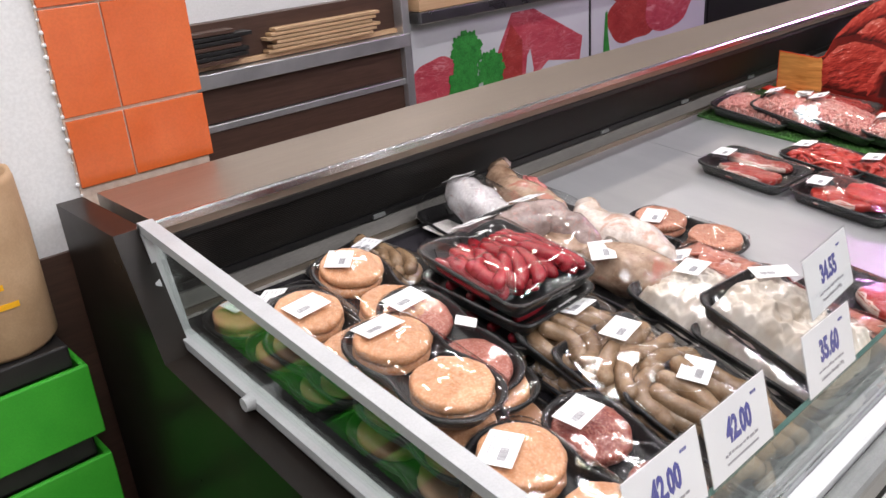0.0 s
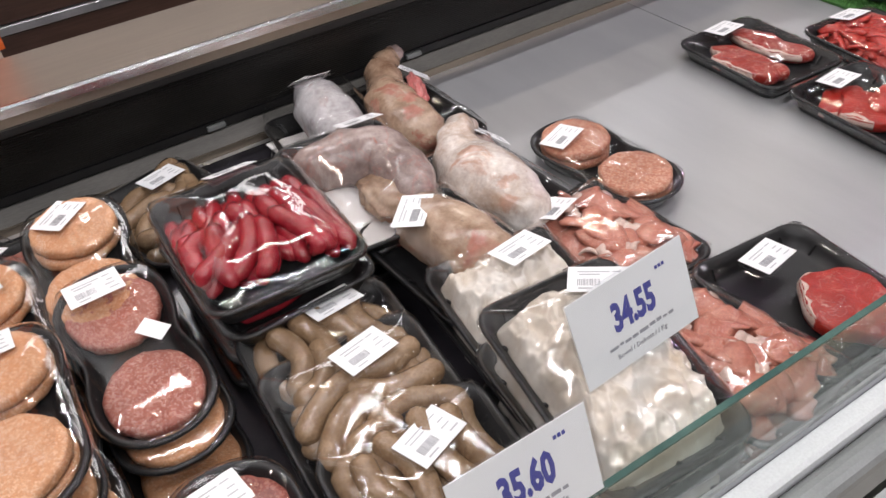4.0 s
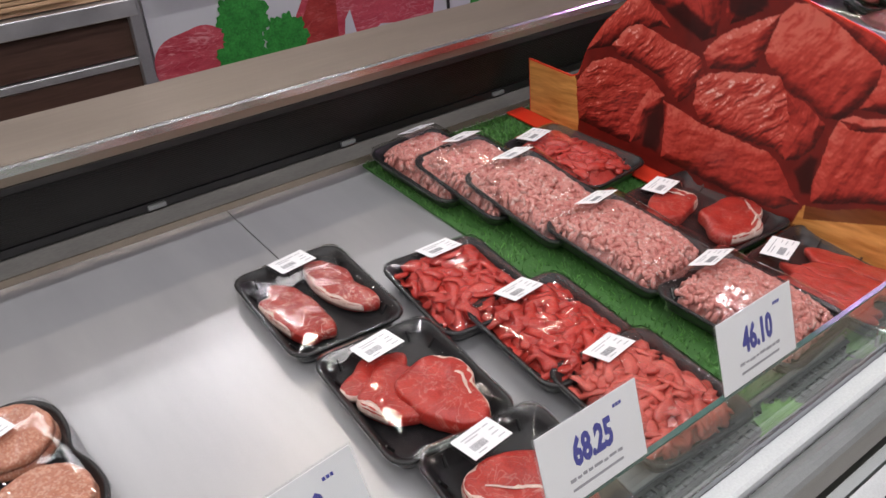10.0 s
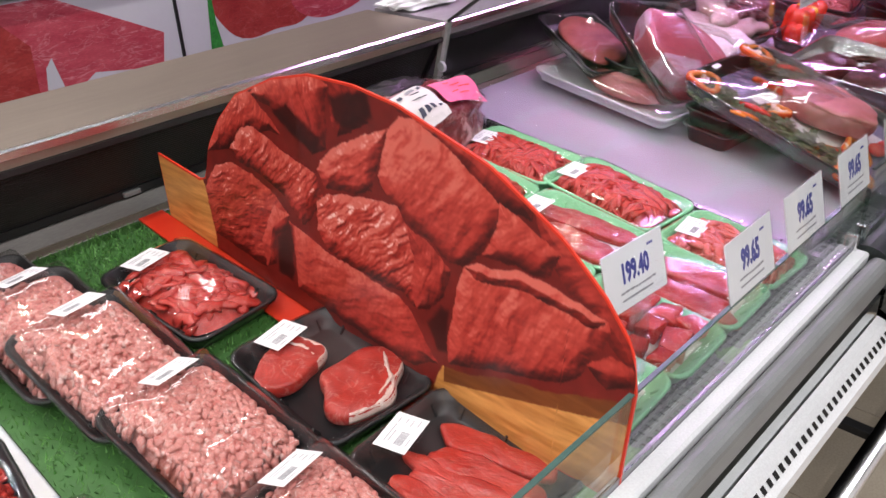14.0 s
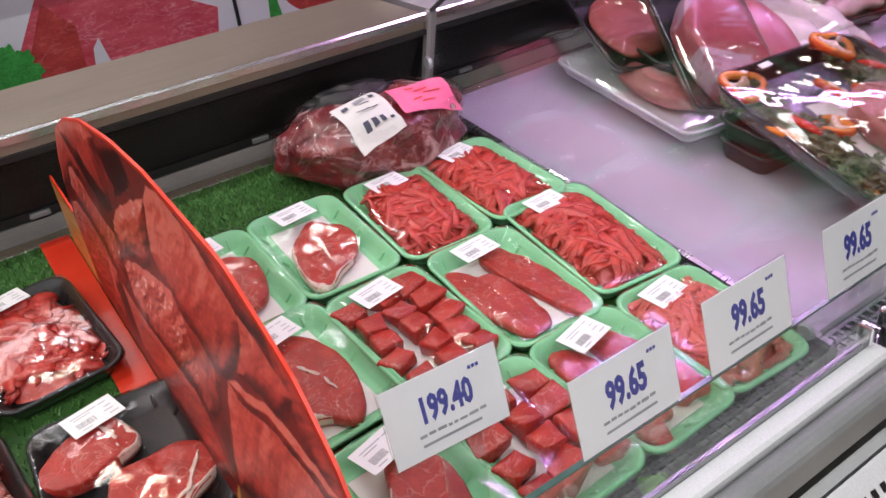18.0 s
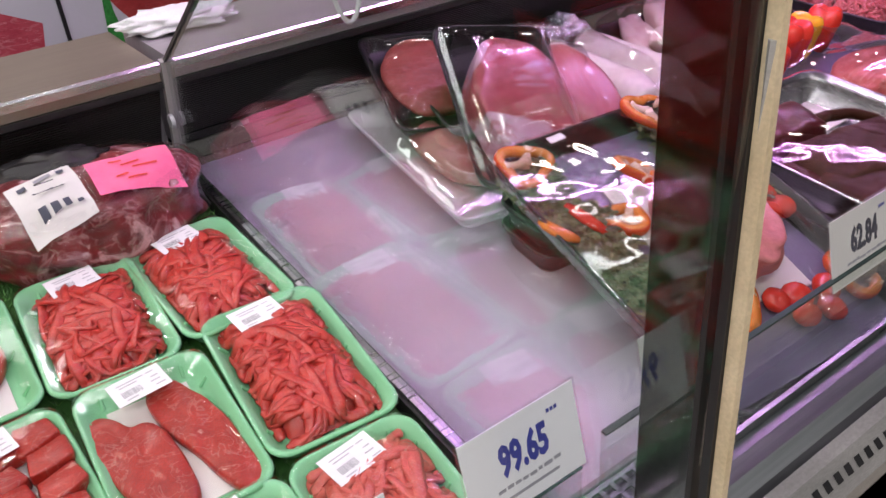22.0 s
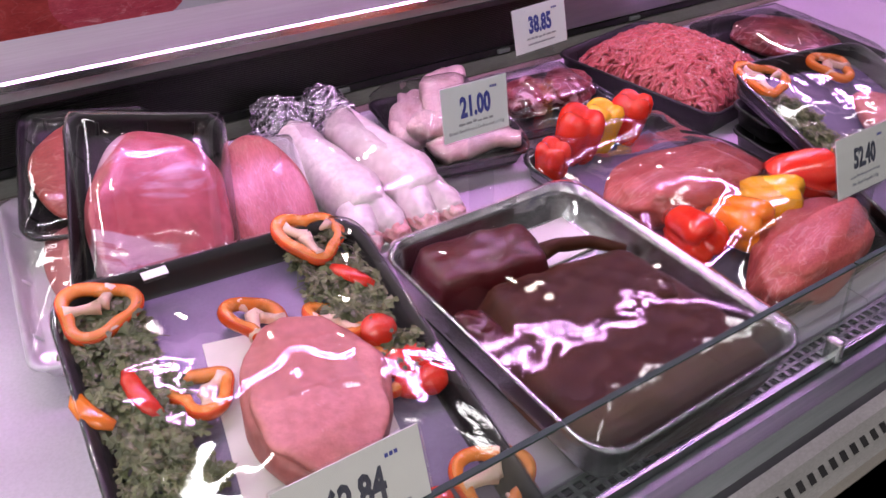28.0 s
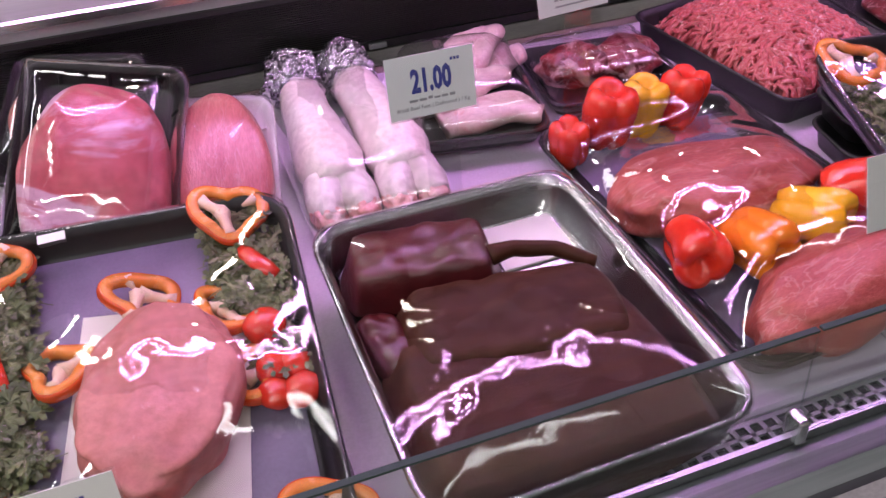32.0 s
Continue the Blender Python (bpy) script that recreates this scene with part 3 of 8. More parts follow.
for i in range(6):
    part("paper", box(0.5, 0.12, 0.012, 0.38 + 0.02 * (i % 3), 0.02, 0.960 + 0.015 * i, 0.002), KRAFT if i % 2 else PALE_WOOD, unit)


def flat_shape(outline, z=0.0, thick=0.001):
    """A flat printed patch: the outline in the sheet's x and z, facing -y."""
    bm = bmesh.new()
    a = [bm.verts.new((x, -z, y)) for x, y in outline]
    b = [bm.verts.new((x, -z - thick, y)) for x, y in outline]
    n = len(a)
    for i in range(n):
        j = (i + 1) % n
        bm.faces.new((a[i], a[j], b[j], b[i]))
    bm.faces.new(a[::-1])
    bm.faces.new(b)
    bmesh.ops.recalc_face_normals(bm, faces=bm.faces)
    bmesh.ops.triangulate(bm, faces=[f for f in bm.faces if len(f.verts) > 4])
    return bm


def soft_shape(cx, cy, rx, ry, seed, rough=0.12, n=40, corners=0, turn=0.0):
    """An uneven round or cornered outline."""
    rg = random.Random(seed)
    ph = [rg.uniform(0, 6.28) for _ in range(5)]
    out = []
    for i in range(n):
        a = 2 * math.pi * i / n
        k = 1 + sum(rough / (j + 1) * math.sin((j + 2) * a + ph[j]) for j in range(5))
        if corners:
            k *= 1 / max(abs(math.cos(a)), abs(math.sin(a))) ** 0.7
        x, y = rx * k * math.cos(a), ry * k * math.sin(a)
        c, s = math.cos(turn), math.sin(turn)
        out.append((cx + x * c - y * s, cy + x * s + y * c))
    return out


def leafy(cx, cy, r, seed, lobes=9):
    """A curly parsley head as one ragged outline."""
    rg = random.Random(seed)
    out = []
    for i in range(90):
        a = 2 * math.pi * i / 90
        k = 0.86 + 0.07 * math.sin(lobes * a + seed) + 0.045 * math.sin(23 * a + 2 * seed) + rg.uniform(-0.03, 0.03)
        out.append((cx + r * k * math.cos(a), cy + r * k * math.sin(a)))
    return out


PRINT_PINK = flesh("printed_pink_meat", (0.42, 0.030, 0.055), (0.62, 0.11, 0.14), (0.74, 0.32, 0.34), 0.6, (1, 1, 3.0), 9, 0.45)
PRINT_DARK = flesh("printed_dark_meat", (0.30, 0.02, 0.02), (0.46, 0.06, 0.05), (0.55, 0.16, 0.14), 0.66, (1, 1, 2.0), 9, 0.45)
PRINT_GREEN = surface("printed_green", (0.02, 0.20, 0.03), (0.05, 0.36, 0.06), 0.45, 0, 26, 120, 0, vary=0.5)
POSTER_WHITE = surface("poster_white", (0.52, 0.54, 0.56), (0.58, 0.60, 0.62), 0.4, 0, 3, 60, 0, vary=0.02)
BLACK_TRIM = surface("black_trim", (0.01, 0.01, 0.011), (0.02, 0.02, 0.02), 0.4, 0, 20, 200, 0)


def poster(x0, x1, label, shapes):
    w = x1 - x0
    p = thing("wall_poster", pose((x0 + x1) / 2, WALL_Y, 0.30), label, "poster", "meat posters")
    part("sheet", box(w - 0.012, 0.012, 0.66, 0, 0, 0, 0.001), POSTER_WHITE, p)
    for i, (nm, outline, m, depth) in enumerate(shapes):
        part(nm, flat_shape(outline, 0.0062 + 0.0012 * depth), m, p)
    part("seam", box(0.012, 0.02, 0.66, w / 2, -0.002, 0, 0.001), BLACK_TRIM, p, "black seam at the sheet's edge")
    return p


poster(2.335, 3.60, "white poster with printed pink steaks and green parsley", [
    ("printed_steak", soft_shape(-0.47, 0.36, 0.155, 0.145, 4, 0.08), PRINT_PINK, 0),
    ("printed_steak", [(-0.12, 0.25), (-0.09, 0.43), (0.03, 0.62), (0.19, 0.62), (0.57, 0.43), (0.545, 0.31), (0.29, 0.35), (0.12, 0.24)], PRINT_PINK, 0),
    ("printed_steak", [(-0.10, 0.20), (-0.06, 0.42), (0.02, 0.57), (0.10, 0.48), (0.09, 0.30), (0.05, 0.16)], PRINT_DARK, 1),
    ("printed_fat", [(0.10, 0.22), (0.13, 0.40), (0.155, 0.43), (0.175, 0.33), (0.15, 0.20)], POSTER_WHITE, 2),
    ("printed_parsley", leafy(-0.31, 0.345, 0.115, 2), PRINT_GREEN, 3),
    ("printed_parsley", leafy(-0.285, 0.485, 0.115, 5), PRINT_GREEN, 2),
    ("printed_parsley", leafy(-0.13, 0.38, 0.105, 8), PRINT_GREEN, 4),
])
poster(3.60, 4.75, "white poster with printed dark red meat cuts", [
    ("printed_steak", soft_shape(-0.16, 0.48, 0.24, 0.16, 14, 0.10), PRINT_DARK, 0),
    ("printed_steak", soft_shape(0.18, 0.50, 0.26, 0.15, 15, 0.10), PRINT_PINK, 1),
    ("printed_steak", soft_shape(-0.26, 0.60, 0.12, 0.055, 17, 0.10), PRINT_DARK, 1),
    ("printed_parsley", [(-0.46, 0.30), (-0.44, 0.52), (-0.425, 0.53), (-0.42, 0.42), (-0.40, 0.30)], PRINT_GREEN, 2),
])
cap = thing("steel_shelf", pose(3.55, WALL_Y - 0.04, 0.963), "steel shelf edge with a wooden board above the posters", "shelf")
part("edge", box(2.4, 0.10, 0.05, 0, 0, 0, 0.004), STEEL, cap)
part("board", box(2.4, 0.09, 0.10, 0, 0.002, 0.052, 0.003), PALE_WOOD, cap)
# no real opening here: a black sheet gives the darkness of the room behind
blk = thing("back_opening", pose(5.75, WALL_Y, 0), "black sheet standing in for the unlit opening to the preparation room", "opening", "", "structure")
part("dark_panel", box(1.9, 0.04, 2.1, 0, 0.02, 0, 0.002), BLACK_PLASTIC, blk)

BRUSHED_RAIL = surface("brushed_rail", (0.22, 0.235, 0.24), (0.30, 0.315, 0.32), 0.4, 1.0, 5, 400, 0.05, 0.0004, (1, 30, 1), 0.1)

# ---- refrigerated cases ----


def refrigerated_case(name, x0, x1, label, deck_mat, ledge_mat, panels):
    c = thing(name, pose(0, 0, 0), label, "display case", "refrigerated meat cases")
    w = x1 - x0
    xm = (x0 + x1) / 2
    # body below the deck and the service side
    part("body", extrude_x([(0.40, 0.12), (1.50, 0.12), (1.50, 0.955), (1.445, 0.955), (1.445, 0.60), (0.40, 0.60)], x0, x1), DARK_PANEL, c)
    part("plinth", box(w, 0.98, 0.12, xm, 0.98, 0.0), BLACK_PLASTIC, c)
    # ledge with its bright front strip
    part("ledge", extrude_x([(LEDGE_Y0 + 0.012, LEDGE_Z - 0.03), (LEDGE_Y1, LEDGE_Z - 0.03), (LEDGE_Y1, LEDGE_Z), (LEDGE_Y0 + 0.012, LEDGE_Z)], x0, x1), ledge_mat, c)
    part("front_strip", extrude_x([(LEDGE_Y0, LEDGE_Z - 0.012), (LEDGE_Y0 + 0.011, LEDGE_Z - 0.012), (LEDGE_Y0 + 0.011, LEDGE_Z + 0.003), (LEDGE_Y0 + 0.004, LEDGE_Z + 0.004), (LEDGE_Y0, LEDGE_Z)], x0, x1), TRIM_STEEL, c, "bright strip along the ledge")
    # black bar that draws the shadow line under the ledge
    part("shadow_bead", extrude_x([(LEDGE_Y0 + 0.006, LEDGE_Z - 0.04), (LEDGE_Y0 + 0.03, LEDGE_Z - 0.04), (LEDGE_Y0 + 0.03, LEDGE_Z - 0.0305), (LEDGE_Y0 + 0.006, LEDGE_Z - 0.0305)], x0, x1), BLACK_PLASTIC, c)
    # air grille on the back wall
    g0, g1 = (1.394, 0.822), (1.318, 0.946)
    part("grille_back", extrude_x([(g0[0] + 0.014, g0[1] - 0.03), (1.443, g0[1] - 0.03), (1.443, 0.954), (g1[0] + 0.014, 0.954)], x0, x1), BLACK_PLASTIC, c)
    rows = 26
    mesh_bar = bmesh.new()
    for i in range(rows):
        f = (i + 0.5) / rows
        y, z = g0[0] + (g1[0] - g0[0]) * f, g0[1] + (g1[1] - g0[1]) * f
        extrude_x([(y - 0.001, z - 0.0013), (y + 0.009, z - 0.0013), (y + 0.009, z + 0.0013), (y - 0.001, z + 0.0013)], x0, x1, mesh_bar)
    tagged(part("grille_sheet", mesh_bar, GRILLE_BLACK, c, "fine black air grille"), kind="stuff")
    nb = int(w / 0.0072)
    verts, faces = [], []
    dy, dz = g1[0] - g0[0], g1[1] - g0[1]
    for i in range(nb):
        bx = x0 + (i + 0.5) * w / nb
        k = len(verts)
        for s in (-0.0010, 0.0010):
            verts += [(bx + s, g0[0] + 0.002, g0[1]), (bx + s, g1[0] + 0.002, g1[1]), (bx + s, g1[0] + 0.010, g1[1]), (bx + s, g0[0] + 0.010, g0[1])]
        faces += [(k, k + 4, k + 5, k + 1), (k, k + 1, k + 2, k + 3), (k + 4, k + 7, k + 6, k + 5)]
    me = bpy.data.meshes.new("grille_mesh")
    me.from_pydata(verts, [], faces)
    tagged(part("grille_mesh", me, GRILLE_BLACK, c), kind="stuff")
    for zz, yy in ((0.814, 1.388), (0.953, 1.310)):
        part("grille_frame", extrude_x([(yy, zz - 0.008), (yy + 0.02, zz - 0.008), (yy + 0.02, zz + 0.006), (yy, zz + 0.006)], x0, x1), BLACK_PLASTIC, c)
    # trough at the back of the deck with its steel lip and clips
    part("back_lip", extrude_x([(1.354, 0.760), (1.3595, 0.760), (1.3595, 0.784), (1.354, 0.784)], x0, x1), LIP_STEEL, c, "warm steel lip along the deck")
    part("trough", extrude_x([(1.3605, 0.760), (1.445, 0.770), (1.445, 0.806), (1.388, 0.802), (1.3605, 0.776)], x0, x1), TROUGH_STEEL, c, "polished trough behind the deck")
    xk = x0 + 0.12
    while xk < x1:
        part("clip", box(0.034, 0.008, 0.010, xk, 1.3835, 0.808, 0.002), TUBE_GREY, c)
        xk += 0.41
    # deck sheets
    for a, b in zip(panels, panels[1:]):
        y0, y1 = DECK_FRONT, DECK_BACK - 0.0085
        prof = [(y0, deck(y0) - 0.03), (y0 + 0.01, deck(y0) - 0.028), (y1, deck(y1) - 0.018), (y1, deck(y1)), (y0 + 0.004, deck(y0 + 0.004)), (y0, deck(y0) - 0.004)]
        part("deck_sheet", extrude_x(prof, a + 0.0012, b - 0.0012), deck_mat, c)
    return c


case_one = refrigerated_case("open_meat_case", X0, XM - 0.012, "open refrigerated meat case with a steel deck and low glass front", DECK_STEEL, LEDGE_STEEL, [X0, 0.98, 1.965, 2.95, XM - 0.012])
case_two = refrigerated_case("lit_meat_case", XM + 0.012, X1, "refrigerated meat case with a white deck under pink display light", LILAC_LIT_DECK, LEDGE_LILAC_LIT, [XM + 0.012, 4.1, 4.75, 5.4, 6.0, X1])


# this panel wears the same steel with purple light in its tone
part("plain_back_panel", extrude_x([(1.380, 0.826), (1.390, 0.826), (1.314, 0.948), (1.304, 0.948)], 4.90, X1), LEDGE_LILAC_LIT, case_two, "plain pale panel over the back grille")


def air_intake(case, x0, x1, material, white):
    """The slotted intake in front of the deck, the rail that carries the glass, and the outer front."""
    w = x1 - x0
    xm = (x0 + x1) / 2
    zi = deck(DECK_FRONT) - 0.006
    part("intake_floor", box(w, 0.10, 0.004, xm, 0.392, zi - 0.03), BLACK_PLASTIC, case)
    verts, faces = [], []

    def slab(ax, bx, ay, by):
        k = len(verts)
        verts.extend([(ax, ay, zi), (bx, ay, zi), (bx, by, zi), (ax, by, zi), (ax, ay, zi - 0.004), (bx, ay, zi - 0.004), (bx, by, zi - 0.004), (ax, by, zi - 0.004)])
        faces.extend([(k, k + 1, k + 2, k + 3), (k + 4, k + 7, k + 6, k + 5), (k, k + 4, k + 5, k + 1), (k + 1, k + 5, k + 6, k + 2), (k + 2, k + 6, k + 7, k + 3), (k + 3, k + 7, k + 4, k)])

    for yy0, yy1 in ((0.352, 0.386), (0.400, 0.405), (0.416, 0.421), (0.432, 0.438)):
        slab(x0, x1, yy0, yy1)
    n = int(w / 0.018)
    for i in range(n + 1):
        sx = x0 + w * i / n
        slab(max(x0, sx - 0.003), min(x1, sx + 0.003), 0.3861, 0.4319)
    me = bpy.data.meshes.new("air_intake")
    me.from_pydata(verts, [], faces)
    tagged(part("air_intake", me, material, case, "slotted air intake grid in front of the deck"), kind="stuff")
    # low front glass
    lo, up = RAIL_Z - 0.004, GLASS_TOP if white else GLASS_TOP + 0.020
    cuts = [x0, x0 + w * 0.333, x0 + w * 0.667, x1]
    for a, b in zip(cuts, cuts[1:]):
        part("front_glass", box(b - a - 0.004, 0.006, up - lo, (a + b) / 2, GLASS_Y, lo, 0.0), GLASS, case, "low clear glass panel")
        part("glass_edge", box(b - a - 0.004, 0.0062, 0.0025, (a + b) / 2, GLASS_Y, up + 0.0003, 0.0), GLASS_EDGE if white else GLASS_EDGE_DARK, case, "green polished glass edge")
    for cx in cuts:
        part("glass_clamp", box(0.012, 0.022, 0.03, min(max(cx, x0 + 0.01), x1 - 0.01), GLASS_Y, RAIL_Z + 0.001, 0.003), TRIM_STEEL, case)
    part("inner_panel", box(w, 0.006, 0.12, xm, 0.3485, zi - 0.04), STEEL, case)
    if white:
        # white glass shoe, grey tube, polished fascia, perforated strip
        part("top_rail", extrude_x([(0.322, RAIL_Z - 0.02), (0.345, RAIL_Z - 0.03), (0.345, RAIL_Z), (0.325, RAIL_Z), (0.321, RAIL_Z - 0.004)], x0, x1), WHITE_RAIL, case, "white front rail")
        part("grey_tube", extrude_x([(0.286 + 0.017 * (1 - math.cos(a)), RAIL_Z - 0.020 + 0.016 * math.sin(a)) for a in [math.pi * i / 8 for i in range(9)]][::-1] + [(0.286, RAIL_Z - 0.05), (0.320, RAIL_Z - 0.05)], x0, x1), TUBE_GREY, case, "rounded grey rail")
        low, lip = 0.553, 0.620
    else:
        part("top_rail", extrude_x([(0.345, RAIL_Z - 0.07), (0.345, RAIL_Z - 0.002), (0.330, RAIL_Z), (0.312, RAIL_Z - 0.003), (0.296, RAIL_Z - 0.012), (0.286, RAIL_Z - 0.026), (0.283, RAIL_Z - 0.07)], x0, x1), BRUSHED_RAIL, case, "rounded steel front rail")
        low, lip = 0.655, 0.720
    part("front_panel", extrude_x([(0.288, low - 0.03), (0.40, low - 0.03), (0.40, RAIL_Z - 0.072), (0.288, RAIL_Z - 0.072)], x0, x1), MIRROR_STEEL, case, "polished steel front panel")
    part("perforated_strip", extrude_x([(0.244, lip - 0.045), (0.286, lip - 0.05), (0.286, lip + 0.004), (0.272, lip), (0.246, lip - 0.026)], x0, x1), PLATE_STEEL if not white else WHITE_RAIL, case, "perforated front strip")
    part("kick_panel", box(w, 0.06, low - 0.15, xm, 0.43, 0.12), BLACK_PLASTIC, case)
    part("bumper_rail", smooth(tube([(x0 + 0.02, 0.285, 0.13), (xm, 0.285, 0.13), (x1 - 0.02, 0.285, 0.13)], 0.024, 16)), TRIM_STEEL, case, "shiny steel bumper rail near the floor")
    for bx in (x0 + 0.3, xm, x1 - 0.3):
        part("bumper_bracket", box(0.03, 0.11, 0.02, bx, 0.352, 0.12, 0.002), BLACK_PLASTIC, case)
    verts2, faces2 = [], []
    for i in range(int(w / 0.019)):
        hx = x0 + 0.01 + i * 0.019
        k = len(verts2)
        verts2 += [(hx, 0.2549, lip - 0.0160), (hx + 0.010, 0.2549, lip - 0.0160), (hx + 0.010, 0.2631, lip - 0.0078), (hx, 0.2631, lip - 0.0078)]
        faces2.append((k, k + 1, k + 2, k + 3))
    me = bpy.data.meshes.new("slotted_band")
    me.from_pydata(verts2, [], faces2)
    tagged(part("slotted_band", me, BLACK_PLASTIC, case), kind="stuff")


air_intake(case_one, X0, XM - 0.012, DARK_STEEL, True)
air_intake(case_two, XM + 0.012, X1, TUBE_GREY, False)


def slab_yz(outline, x, thick):
    """A plate in the plane x, from its (y, z) outline."""
    return extrude_x(outline, x - thick / 2, x + thick / 2)


def bar_yz(a, b, x, width, depth):
    """A straight bar between two (y, z) points in the plane x."""
    a, b = Vector((a[0], a[1])), Vector((b[0], b[1]))
    d = (b - a).normalized()
    n = Vector((-d.y, d.x)) * (depth / 2)
    return extrude_x([tuple(a - n), tuple(b - n), tuple(b + n), tuple(a + n)], x - width / 2, x + width / 2)


# end of the first case: black end wall and a framed low glass
END_X = X0 - 0.018
end = thing("case_end_glass", pose(0, 0, 0), "clear end glass in a grey frame on the case's black end", "glass panel")
part("end_wall", slab_yz([(0.30, 0.06), (1.52, 0.06), (1.55, 0.72), (1.56, 0.982), (1.30, 0.982), (1.20, 0.78), (0.30, 0.66)], END_X - 0.03, 0.05), CASE_END, end, "black moulded case end")
ring = [(0.36, 0.70), (1.24, 0.80), (1.300, 0.985), (0.36, 0.862)]
part("pane", slab_yz([(0.365, 0.705), (1.235, 0.806), (1.290, 0.978), (0.365, 0.856)], END_X + 0.002, 0.005), GLASS, end)
for a, b in zip(ring, ring[1:] + ring[:1]):
    part("frame_bar", bar_yz(a, b, END_X + 0.001, 0.026, 0.016), GREY_PLASTIC, end)
for yy, zz in ((1.268, 0.89), (1.0, 0.775), (0.62, 0.728)):
    bmk = bmesh.new()
    bmesh.ops.create_cone(bmk, cap_ends=True, segments=20, radius1=0.014, radius2=0.011, depth=0.016, matrix=pose(END_X - 0.018, yy, zz, 0, -90, 0))
    part("fixing", bmk, GREY_PLASTIC, end, "round grey fixing")

# glass divider between the two cases, with its tall front edge
DIV = XM
div = thing("glass_divider", pose(0, 0, 0), "tall glass divider with a cream edge strip between the two cases", "glass panel")
part("base_gasket", slab_yz([(0.40, deck(0.40) - 0.02), (1.335, deck(1.335) - 0.01), (1.335, deck(1.335) + 0.022), (0.40, deck(0.40) + 0.022)], DIV, 0.022), BLACK_PLASTIC, div, "black rubber gasket along the deck")
part("base_trim", slab_yz([(0.40, deck(0.40) + 0.0222), (1.335, deck(1.335) + 0.0222), (1.335, deck(1.335) + 0.028), (0.40, deck(0.40) + 0.028)], DIV, 0.012), STEEL, div)
part("pane", slab_yz([(0.242, 0.74), (0.36, deck(0.40) + 0.03), (1.33, deck(1.335) + 0.03), (1.285, 0.99), (0.98, 1.19), (0.52, 1.43), (0.242, 1.31)], DIV, 0.006), GLASS, div)
part("smoked_band", slab_yz([(0.252, 0.74), (0.306, 0.74), (0.306, 1.328), (0.252, 1.305)], DIV + 0.0065, 0.004), SMOKED, div, "smoked protective band along the glass front")
part("rear_upright", bar_yz((1.345, 0.80), (1.292, 0.99), DIV, 0.020, 0.012), HINGE_GREY, div, "grey upright at the back of the glass")
part("rear_edge", bar_yz((1.288, 0.99), (0.98, 1.195), DIV, 0.010, 0.006), BLACK_PLASTIC, div)
part("rear_edge", bar_yz((0.98, 1.195), (0.52, 1.435), DIV, 0.010, 0.006), BLACK_PLASTIC, div)
part("edge_strip", bar_yz((0.2260, 0.60), (0.2260, 1.315), DIV - 0.0005, 0.0065, 0.010), CREAM_EDGE, div, "worn cream edge strip")
part("edge_strip", bar_yz((0.2260, 1.312), (0.47, 1.44), DIV - 0.0005, 0.0065, 0.010), CREAM_EDGE, div, "worn cream edge strip")
part("dark_edge", bar_yz((0.2350, 0.60), (0.2350, 1.312), DIV - 0.001, 0.012, 0.007), BLACK_PLASTIC, div)
part("dark_edge", bar_yz((0.2480, 0.60), (0.2480, 1.312), DIV - 0.001, 0.010, 0.0045), BLACK_PLASTIC, div, "thin black line inside the edge strip")
part("dark_edge", bar_yz((0.2285, 0.60), (0.2285, 1.318), DIV + 0.0047, 0.0036, 0.010), BLACK_PLASTIC, div, "ragged black sealant line")
for yy, zz in ((1.305, 0.885), (0.435, 0.70), (0.9, 0.752)):
    bmk = bmesh.new()
    bmesh.ops.create_cone(bmk, cap_ends=True, segments=20, radius1=0.013, radius2=0.011, depth=0.006, matrix=pose(DIV - 0.012, yy, zz, 0, -90, 0))
    part("fixing", bmk, GREY_PLASTIC, div, "round grey fixing")
for ob in list(div.children):
    if ob.name.startswith(("edge_strip", "dark_edge", "smoked_band")):
        for v in ob.data.vertices:
            v.co.x += 0.051 * (v.co.z - 1.0)
            v.co.y += 0.0535 * (v.co.z - 1.0)
plate = [(DIV + 0.006, 0.238), (DIV + 0.055, 0.300), (DIV + 0.0575, 0.298), (DIV + 0.0085, 0.236)]
part("mirror_plate", loft([[(x, y, z) for x, y in plate] for z in (0.60, 1.245)]), PLATE_GREY, div, "dull steel plate beside the edge strip")
hinge = thing("hinge_box", pose(DIV + 0.014, 0.255, 1.25), "grey boxed hinge of the raised front glass on the divider", "hinge box")
part("inner_block", box(0.034, 0.030, 0.038, 0.0235, -0.010, 0.028, 0.002), HINGE_GREY, hinge)
part("gasket", box(0.0045, 0.030, 0.058, 0.0430, -0.009, 0.008, 0.001), BLACK_PLASTIC, hinge)
part("outer_block", box(0.056, 0.034, 0.060, 0.0735, -0.009, 0.006, 0.002), HINGE_GREY, hinge)
part("cover", box(0.097, 0.036, 0.009, 0.0545, -0.009, 0.0665, 0.002), GREY_PLASTIC, hinge, "pale cap over the hinge")

# canopy that holds the pink tubes over the second case
can = thing("case_canopy", pose(4.9, 1.06, 1.795), "grey canopy with pink display tubes over the second case", "canopy")
part("shell", box(2.9, 0.40, 0.05, 0, 0, 0, 0.01), GREY_PLASTIC, can)
for sx in (-1.1, 1.1):
    part("hanger", box(0.012, 0.012, CEIL - 1.847, sx, 0.0, 0.051, 0.002), GREY_PLASTIC, can)
